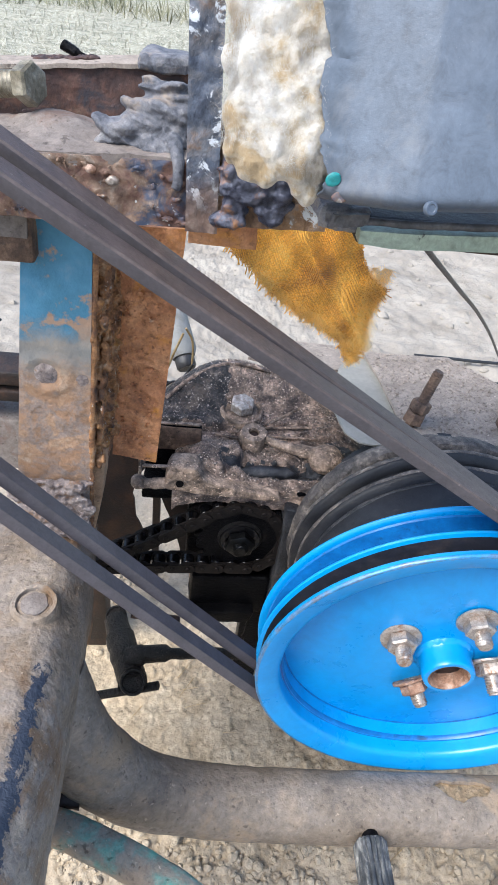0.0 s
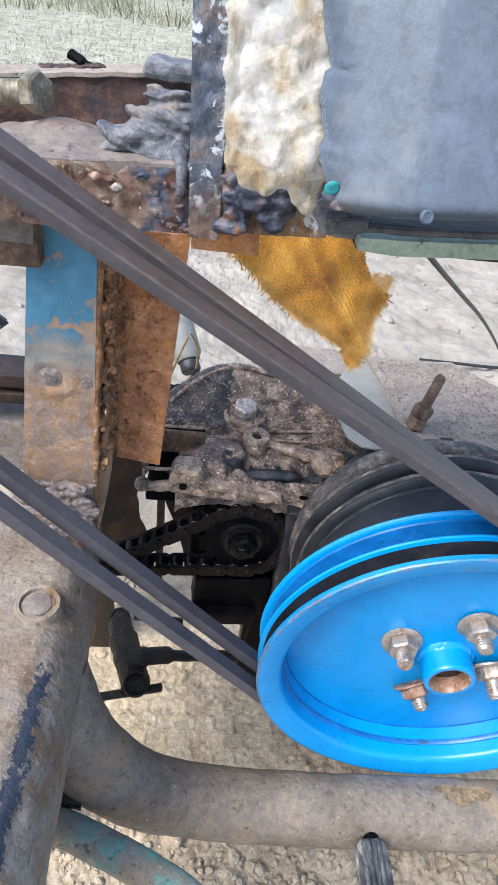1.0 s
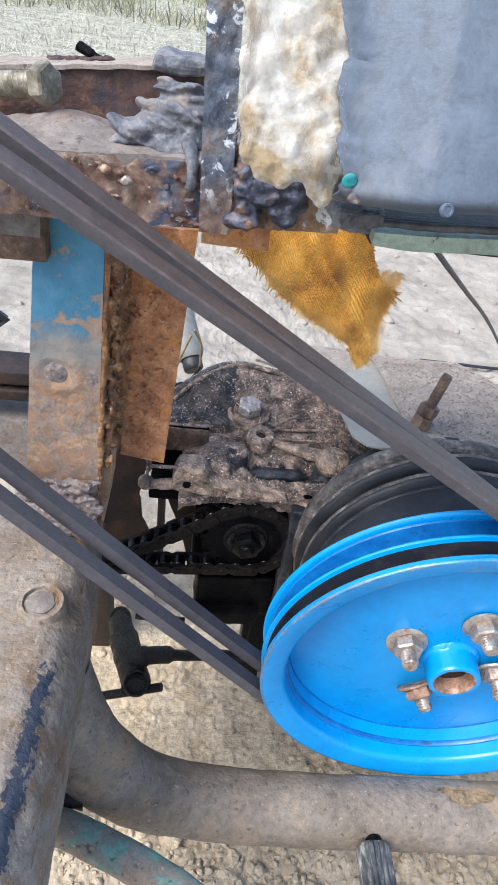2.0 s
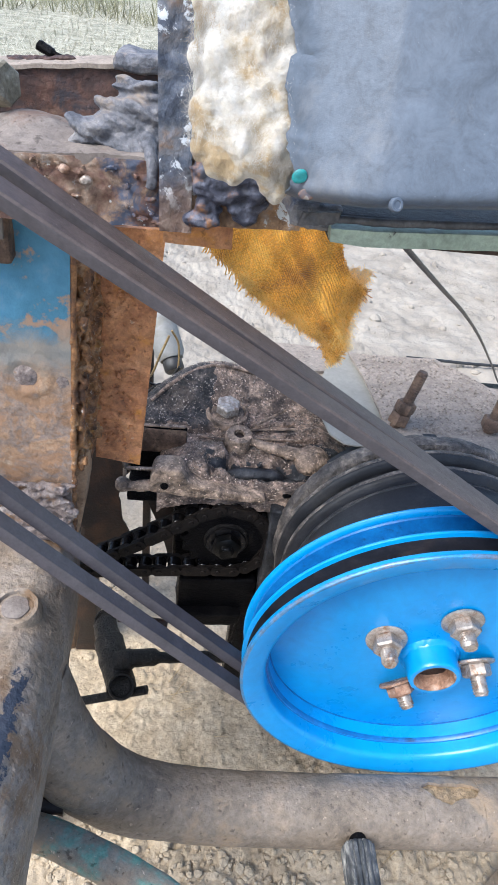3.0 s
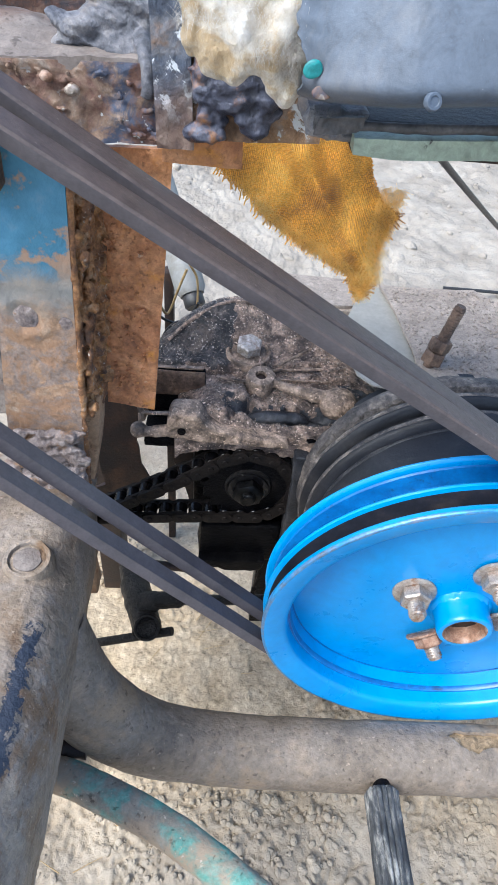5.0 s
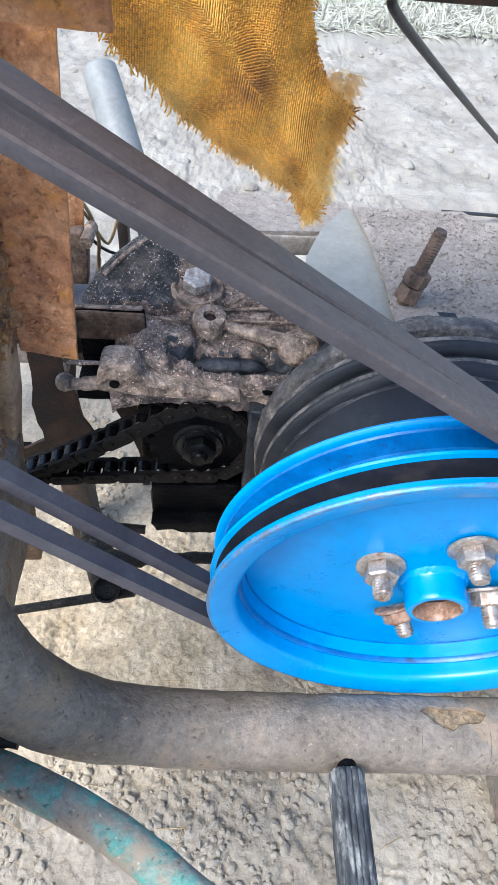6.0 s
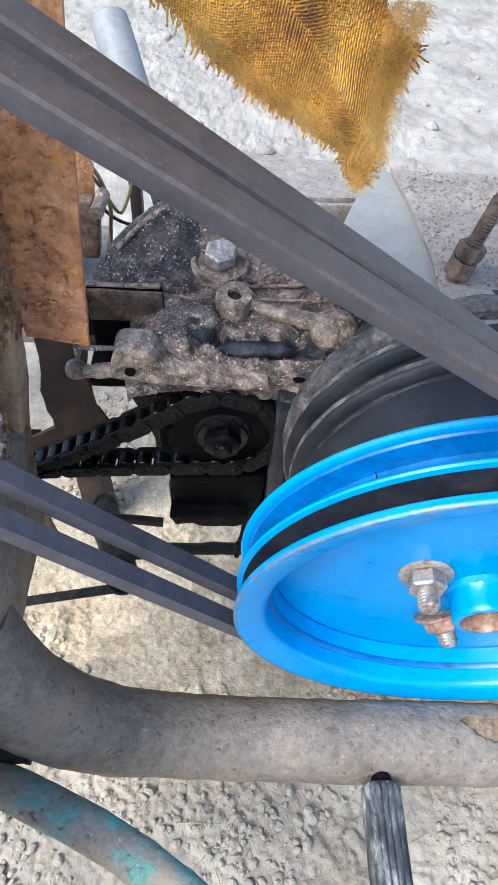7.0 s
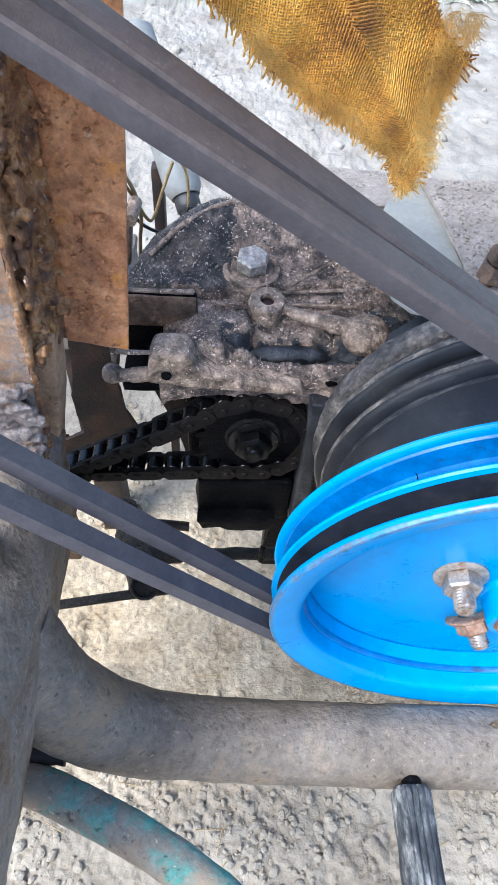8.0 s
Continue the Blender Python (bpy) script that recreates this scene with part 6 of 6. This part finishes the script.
    part("sump_lip", bumpy(cut(prism([(-0.041, 0.310), (-0.037, 0.300), (-0.025, 0.302), (-0.018, 0.298), (-0.004, 0.298), (0.004, 0.2985), (0.012, 0.302), (0.014, 0.312)], 0.3565, 0.372, "y", 0.001), 2), 0.0006, 150, 4), OILY_AND_SHADE, en)
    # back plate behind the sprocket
    part("sprocket_back", bumpy(cut(box((-0.047, 0.3805, 0.335), (0.02, 0.395, 0.436), 0.003), 3), 0.001, 80, 2), OILY_AND_SHADE, en)
    part("drip", bumpy(tube(smooth_path([(0.013, 0.363, 0.304), (0.010, 0.362, 0.275), (0.0085, 0.3615, 0.262), (0.008, 0.361, 0.246)], 6), [0.0014] * 10 + [0.0022] * 9, 8), 0.0008, 200), OILY_AND_SHADE, en)
    part("mount", box((0.105, 0.44, 0.0), (0.15, 0.475, 0.32), 0.004), OILY_AND_SHADE, en)
    # grit and chaff on the top
    bits, grit = [], []
    while len(bits) < 1300:
        x, y = rng.uniform(-0.080, 0.070), rng.uniform(0.368, 0.483)
        z = engine_top(x, y)
        if z < 0.440 or abs(x + 0.0095) < 0.009 and abs(y - 0.436) < 0.009 or x < -0.058 and y < 0.409 or -0.024 < x < 0.050 and 0.375 < y < 0.388:
            continue
        bits.append((x, y, z + 0.0002, rng.uniform(0.0006, 0.0026), rng.uniform(0, 6.28), rng.uniform(-0.1, 0.4)))
        for _ in range(3):
            gx, gy = x + rng.uniform(-0.006, 0.006), y + rng.uniform(-0.006, 0.006)
            if gx < -0.058 and gy < 0.409 or engine_top(gx, gy) < 0.443 or gx < -0.022 and gy > 0.422 and rng.random() < 0.75:
                continue
            grit.append((gx, gy, engine_top(gx, gy) + 0.0001, 0.00025 + 0.0009 * rng.random() ** 3))
    blades("engine_chaff", bits, 0.00028, CHAFF, "chaff slivers caked on the engine top", "dirt").location = ENGINE_AT
    scatter("engine_grit", grit, CHAFF, "coarse grit caked on the engine top", "dirt").location = ENGINE_AT


# ---- sprocket and chain ----
HUB = Vector((-0.0050, 0.362, 0.3890))
PITCH, TEETH = 0.0116, 18
R_P = PITCH / (2 * math.sin(math.pi / TEETH))


def make_sprocket():
    sp = thing("drive_sprocket", HUB, "oily black chain sprocket with a hex nut", "sprocket", at=SPROCKET_AT)
    pts = []
    for k in range(TEETH * 8):
        a = 2 * math.pi * k / (TEETH * 8)
        r = R_P - 0.0010 + 0.0030 * math.cos(a * TEETH)
        pts.append((HUB.x + r * math.cos(a), HUB.z + r * math.sin(a)))
    part("tooth_disc", prism(pts, 0.3595, 0.3665, "y", 0.0), OILY_AND_SHADE, sp)
    part("boss", lathe([(0.0, 0.0), (0.0165, 0.0), (0.0175, -0.0012), (0.0175, -0.004)], (HUB.x, 0.3575, HUB.z), (0, -1, 0), 36), GREASY, sp)
    part("lock_washer", bumpy(lathe([(0.007, 0.0), (0.0150, 0.0003), (0.0155, -0.0012), (0.007, -0.0012)], (HUB.x, 0.3560, HUB.z), (0, -1, 0), 32), 0.0005, 200, 3), CHAIN, sp)
    part("nut", bumpy(hexagon(0.020, 0.0075, (HUB.x, 0.3555, HUB.z), (0, -1, 0), 0.3), 0.0002, 250), NUT, sp, "black greasy hex nut")
    part("shaft_end", threaded(0.0062, 0.0105, (HUB.x, 0.3540, HUB.z), (0, -1, 0), 0.0015, 16), NUT, sp)


def chain_path():
    """Places along the chain at equal pitch: the upper run, round the wheel, the lower run."""
    up, lo = math.radians(33.0), math.radians(2.0)
    a0, a1 = math.pi / 2 + up, -math.pi / 2 - lo
    pts = []
    step = PITCH
    length_up = 0.145
    start = Vector((HUB.x + R_P * math.cos(a0), HUB.z + R_P * math.sin(a0)))
    n_up = int(length_up / step)
    for k in range(n_up, 0, -1):
        sag = 0.0035 * math.sin(math.pi * k / n_up)
        pts.append(start + Vector((-math.cos(up), -math.sin(up))) * step * k - Vector((0, sag)))
    a = a0
    da = 2 * math.pi / TEETH
    while a > a1:
        pts.append(Vector((HUB.x + R_P * math.cos(a), HUB.z + R_P * math.sin(a))))
        a -= da
    base = pts[-1]
    for k in range(1, 14):
        pts.append(base + Vector((-1, -0.06 - 0.0035 * (k - 7))) * step * k)
    return pts


def link_mesh(kind):
    bm_parts = []
    y0 = 0.0072 if kind == "outer" else 0.0054
    h = 0.0057 if kind == "outer" else 0.0060
    out = []
    for k in range(24):
        t = 2 * math.pi * k / 24
        x = math.cos(t) * h + (PITCH / 2 if math.cos(t) > 0 else -PITCH / 2)
        z = math.sin(t) * h * (0.78 + 0.22 * abs(math.cos(t)))
        out.append((x, z))
    for s in (-1, 1):
        bm_parts.append(prism(out, s * y0 - 0.0010, s * y0 + 0.0010, "y"))
    for x in (-PITCH / 2, PITCH / 2):
        if kind == "outer":
            bm_parts.append(lathe([(0.0, 0.0090), (0.0018, 0.0090), (0.0022, 0.0084), (0.0022, -0.0084), (0.0018, -0.0090), (0.0, -0.0090)], (x, 0, 0), (0, 1, 0), 12))
        else:
            bm_parts.append(lathe([(0.0022, 0.0046), (0.0050, 0.0046), (0.0053, 0.0042), (0.0053, -0.0042), (0.0050, -0.0046), (0.0022, -0.0046)], (x, 0, 0), (0, 1, 0), 14, True))
            for f in bm_parts[-1].faces:
                f.material_index = 1
    bm = join(*bm_parts)
    bmesh.ops.recalc_face_normals(bm, faces=bm.faces)
    me = bpy.data.meshes.new("link")
    for f in bm.faces:
        f.smooth = True
    bm.to_mesh(me)
    bm.free()
    me.set_sharp_from_angle(angle=radians(35))
    me.materials.append(CHAIN_PLATE)
    me.materials.append(CHAIN)
    return me


def make_chain():
    ch = thing("drive_chain", HUB, "oil-blackened roller chain round the sprocket", "chain", at=SPROCKET_AT)
    meshes = [link_mesh("outer"), link_mesh("inner")]
    pts = chain_path()
    for i, (a, b) in enumerate(zip(pts, pts[1:])):
        ob = new("link", meshes[i % 2])
        d = b - a
        ob.parent = ch
        mid = (a + b) / 2
        ob.matrix_local = Matrix.Translation((mid.x - HUB.x, 0.001, mid.y - HUB.z)) @ Matrix.Rotation(-math.atan2(d.y, d.x), 4, "Y")


make_engine()
make_sprocket()
make_chain()


# ---- brown brackets behind the chain, lever and rods ----
def make_brackets():
    br = thing("engine_bracket", (-0.09, 0.40, 0.30), "dark brown sheet steel engine bracket", "bracket", at=BRACKET_AT)
    a = [(-0.116, 0.454), (-0.0830, 0.454), (-0.0850, 0.434), (-0.0918, 0.396), (-0.0890, 0.370), (-0.0795, 0.346), (-0.0800, 0.331), (-0.093, 0.321), (-0.118, 0.312), (-0.144, 0.302), (-0.144, 0.331), (-0.120, 0.346), (-0.123, 0.384), (-0.119, 0.40)]
    part("plate", bumpy(prism(a, 0.3995, 0.4025, "y", 0.0, 3), 0.0012, 60, 2), RUST_DARK, br)
    b = [(-0.0705, 0.432), (-0.046, 0.432), (-0.042, 0.40), (-0.042, 0.331), (-0.050, 0.331), (-0.0545, 0.352), (-0.0610, 0.376), (-0.0680, 0.397)]
    part("strip", bumpy(prism(b, 0.3955, 0.3985, "y", 0.0, 3), 0.0012, 60, 5), RUST_DARK, br)
    part("crosspiece", bumpy(prism([(-0.122, 0.430), (-0.046, 0.430), (-0.046, 0.445), (-0.122, 0.445)], 0.4030, 0.4045, "y", 0.0, 2), 0.0008, 60, 6), RUST_DARK, br)
    c = [(-0.20, 0.330), (-0.135, 0.331), (-0.135, 0.310), (-0.20, 0.306)]
    part("tail", bumpy(prism(c, 0.404, 0.410, "y", 0.0, 2), 0.0008, 60, 7), OILY_AND_SHADE, br)
    pin = [(-0.115, 0.440), (-0.086, 0.440), (-0.083, 0.470), (-0.0865, 0.4785), (-0.110, 0.4785)]
    part("pin_block", bumpy(prism(pin, 0.462, 0.474, "y", 0.0015, 2), 0.001, 120, 3), BROWN_DIRT, br)
    part("pin", bumpy(tube([(-0.083, 0.459, 0.4745), (-0.0815, 0.478, 0.4755)], 0.0042, 14), 0.0004, 200), CASTING, br)
    part("rear_plate", slab(quad((-0.12, 0.480, 0.43), (-0.092, 0.480, 0.43), (-0.086, 0.482, 0.49), (-0.105, 0.482, 0.53), 0.0006, 80, 3, (0, -1, 0)), 12, 16, 0.003), RUST_PLATE, br)

    lev = thing("gear_lever", (-0.10, 0.39, 0.16), "grease-caked black gear lever with a cross pin", "lever", at=(-0.002, 0.0085, -0.004))
    part("shaft", bumpy(tube(smooth_path([(-0.1135, 0.437, 0.1785), (-0.107, 0.416, 0.180), (-0.0985, 0.391, 0.182), (-0.0915, 0.371, 0.184), (-0.087, 0.357, 0.185)], 8), [0.0125] * 9 + [0.0152] * 10 + [0.0145] * 14, 24), 0.0012, 110, 3), GREASY, lev)
    part("end_cap", bumpy(lathe([(0.0, 0.0025), (0.0098, 0.0022), (0.0104, 0.0042), (0.0122, 0.0042), (0.0132, 0.0020), (0.0132, -0.005)], (-0.0868, 0.3555, 0.1915), (0.05, -0.62, 0.78), 28), 0.0004, 150), GREASY, lev)
    part("end_cap", bumpy(lathe([(0.0, 0.003), (0.0092, 0.0024), (0.0098, 0.0038), (0.0114, 0.0030), (0.0116, -0.005)], (-0.1133, 0.438, 0.183), (0.1, -0.6, 0.8), 20), 0.0004, 150), GREASY, lev)
    part("cross_pin", bumpy(tube([(-0.205, 0.352, 0.142), (-0.110, 0.354, 0.172), (-0.062, 0.353, 0.190)], 0.0044, 12), 0.0005, 150), GREASY, lev)
    part("link_rod", bumpy(tube(smooth_path([(-0.094, 0.380, 0.195), (-0.070, 0.380, 0.203), (-0.030, 0.379, 0.206), (0.020, 0.378, 0.211), (0.09, 0.378, 0.212)], 8), [0.0105] * 6 + [0.0085] * 6 + [0.0055] * 21, 14), 0.001, 130, 4), GREASY, lev)
    part("upper_link", bumpy(tube([(-0.088, 0.352, 0.3025), (-0.060, 0.352, 0.2985), (-0.0455, 0.352, 0.2965)], 0.0036, 10), 0.0005, 150), RUST_DARK, lev)


# ---- sheets on the right, stud ----
def make_sheets():
    g = [(0.0885, 0.488), (0.165, 0.4885), (0.200, 0.446), (0.300, 0.44), (0.300, 0.30), (0.172, 0.338), (0.150, 0.352), (0.098, 0.3625), (0.0975, 0.403), (0.0935, 0.455)]
    sh = thing("cover_sheet", (0.15, 0.42, 0.40), "grit-dusted grey metal cover sheet with a stud", "sheet", at=SHEET_AT)
    bm = prism(g, 0.4912, 0.4932, "z", 0.0, 4)
    part("sheet", bumpy(bm, 0.0012, 30, 2), SHEET, sh)
    # black box put in for the shade under the sheet's edge
    part("edge_shadow_gap", bumpy(cut(box((0.110, 0.392, 0.470), (0.20, 0.42, 0.490), 0.002), 2), 0.001, 80), OILY_AND_SHADE, sh)
    part("support", box((0.15, 0.40, 0.0), (0.25, 0.46, 0.4905), 0.003), OILY_AND_SHADE, sh)
    st = part("stud", threaded(0.0042, 0.047, (0.1045, 0.3825, 0.4925), (0.22, 0.06, 1.0), 0.0017, 16), BROWN_DIRT, sh, "rusty threaded stud")
    part("nut", bumpy(hexagon(0.0135, 0.009, (0.1055, 0.3828, 0.4965), (0.22, 0.06, 1.0), 0.3), 0.0003, 250), BROWN_DIRT, st)
    part("nut", bumpy(hexagon(0.0125, 0.008, (0.1077, 0.3834, 0.506), (0.22, 0.06, 1.0), 0.9), 0.0003, 250), BROWN_DIRT, st)
    st2 = part("stud", threaded(0.0042, 0.04, (0.176, 0.3825, 0.4925), (0.1, 0.06, 1.0), 0.0017, 16), BROWN_DIRT, sh, "rusty threaded stud")
    part("nut", bumpy(hexagon(0.0135, 0.009, (0.1765, 0.3828, 0.4965), (0.1, 0.06, 1.0), 0.3), 0.0003, 250), BROWN_DIRT, st2)
    grit = []
    rng = random.Random(6)
    while len(grit) < 2200:
        x, y = rng.uniform(0.096, 0.2), rng.uniform(0.375, 0.485)
        if x > 0.165 + (0.4885 - y) * 0.8:
            continue
        grit.append((x, y, 0.4938, 0.0003 + 0.0009 * rng.random() ** 4))
    scatter("sheet_grit", grit, SHEET, "sandy grit lying on the grey sheet", "dirt").location = SHEET_AT

    p = [(0.0830, 0.490), (0.0895, 0.4895), (0.0945, 0.455), (0.0985, 0.403), (0.098, 0.3625), (0.0735, 0.3605), (0.0640, 0.3625), (0.0555, 0.373), (0.0505, 0.404), (0.0525, 0.430), (0.0660, 0.465)]
    pale = solo("pale_sheet", bumpy(prism(p, 0.4885, 0.4897, "z", 0.0, 3), 0.0006, 25, 4), PALE, "pale plastic sheet tucked under the grey sheet", "sheet")
    pale.location = SHEET_AT
    q = [(0.0, 0.512), (0.088, 0.503), (0.088, 0.466), (0.02, 0.462), (-0.01, 0.475)]
    tray = thing("rear_tray", (0.03, 0.49, 0.40), "bluish grey dusty tray behind the engine", "tray", at=SHEET_AT)
    part("tray_top", bumpy(prism(q, 0.484, 0.4868, "z", 0.0, 3), 0.001, 60, 4), SHEET, tray)
    part("tray_edge", bumpy(cut(box((0.012, 0.4615, 0.470), (0.086, 0.4660, 0.484), 0.001), 2), 0.0006, 90), SHEET, tray)
    part("leg", box((0.02, 0.48, 0.0), (0.05, 0.50, 0.484), 0.002), OILY_AND_SHADE, tray)


# ---- things behind ----
def make_rear():
    rr = thing("rear_rails", (-0.3, 0.6, 0.0), "dusty dark steel rails of the machine's rear", "rail")
    part("upper_rail", bumpy(cut(box((-0.60, 0.500, 0.434), (-0.118, 0.535, 0.4475), 0.0015), 3), 0.0015, 50, 2), RUST_DARK, rr)
    part("middle_rail", bumpy(cut(box((-0.60, 0.498, 0.417), (-0.118, 0.540, 0.4290), 0.0015), 3), 0.0012, 50, 4), RUST_DARK, rr)
    part("lower_rail", bumpy(cut(box((-0.60, 0.505, 0.330), (-0.10, 0.585, 0.392), 0.003), 4), 0.003, 40, 6), DUST_TOP, rr)
    part("leg", box((-0.50, 0.51, 0.0), (-0.46, 0.55, 0.435), 0.003), RUST_DARK, rr)
    part("leg", box((-0.17, 0.53, 0.0), (-0.14, 0.57, 0.34), 0.003), RUST_DARK, rr)

    bo = thing("plastic_canister", (-0.07, 0.60, 0.0), "milky plastic canister with a black cap behind the engine", "canister")
    a, b = Vector((-0.105, 0.700, 0.505)), Vector((-0.0575, 0.593, 0.4145))
    d = b - a
    part("body", lathe([(0.0, 0.0), (0.012, 0.0), (0.0150, 0.003), (0.0155, 0.02), (0.0155, d.length - 0.014), (0.012, d.length - 0.007), (0.0, d.length - 0.007)], a, d, 32), MILKY, bo)
    part("cap", lathe([(0.0095, -0.008), (0.0105, -0.006), (0.0105, 0.004), (0.0090, 0.006), (0.0, 0.006)], b, d, 28), BLACK, bo, "black cap")
    part("stay", box((-0.09, 0.62, 0.0), (-0.08, 0.635, 0.43), 0.002), RUST_DARK, bo)
    wl2 = thing("wire_bundle", (-0.075, 0.49, 0.45), "tan and black wires looped behind the engine", "wires")
    for k, (pts, m, r) in enumerate((
            ([(-0.092, 0.482, 0.50), (-0.084, 0.486, 0.482), (-0.077, 0.490, 0.465), (-0.073, 0.494, 0.466), (-0.067, 0.498, 0.482), (-0.06, 0.50, 0.50)], WIRE, 0.0011),
            ([(-0.095, 0.481, 0.51), (-0.085, 0.484, 0.492), (-0.081, 0.487, 0.470), (-0.083, 0.488, 0.452), (-0.084, 0.486, 0.435)], WIRE, 0.0013),
            ([(-0.090, 0.486, 0.475), (-0.080, 0.492, 0.459), (-0.068, 0.496, 0.452), (-0.058, 0.500, 0.456), (-0.050, 0.50, 0.47)], BLACK, 0.0012),
            ([(-0.082, 0.486, 0.437), (-0.075, 0.491, 0.449), (-0.066, 0.495, 0.454), (-0.060, 0.497, 0.446), (-0.06, 0.48, 0.43)], BLACK, 0.0012),
            ([(-0.058, 0.50, 0.505), (-0.052, 0.502, 0.492), (-0.051, 0.502, 0.472), (-0.053, 0.50, 0.452)], WIRE, 0.0010))):
        part("wire", tube(smooth_path(pts, 8), r, 8), m, wl2)
    solo("ground_cable", tube(smooth_path([(0.052, 0.315, 0.668), (0.0635, 0.333, 0.654), (0.1414, 0.450, 0.583), (0.22, 0.565, 0.512), (0.33, 0.73, 0.405), (0.48, 0.95, 0.25), (0.62, 1.12, 0.10), (0.75, 1.25, 0.012), (1.0, 1.3, 0.01)], 10), 0.0017, 10), BLACK, "black cable sagging from the machine to the ground", "cable")
    solo("thin_cable", tube(smooth_path([(0.50, 1.385, 0.012), (0.58, 1.378, 0.014), (0.714, 1.376, 0.012), (0.95, 1.39, 0.010)], 6), 0.004, 8), BLACK, "thin black cable lying on the sand", "cable")
    pl = thing("steel_plate", (-0.3, 0.72, 0.0), "slanted dark grey steel plate with a raised rim", "plate", at=(-0.015, 0.0, 0.030))
    part("plate", bumpy(prism([(-0.36, 0.44), (-0.263, 0.362), (-0.33, 0.31), (-0.43, 0.36)], 0.70, 0.706, "y", 0.001, 1), 0.0003, 60), DRUM, pl)
    part("rim", tube([(-0.36, 0.695, 0.44), (-0.263, 0.695, 0.362), (-0.33, 0.695, 0.31)], 0.0045, 8), DRUM, pl)
    part("leg", box((-0.40, 0.706, -0.03), (-0.36, 0.73, 0.38), 0.002), RUST_DARK, pl)


make_brackets()
make_sheets()
make_rear()
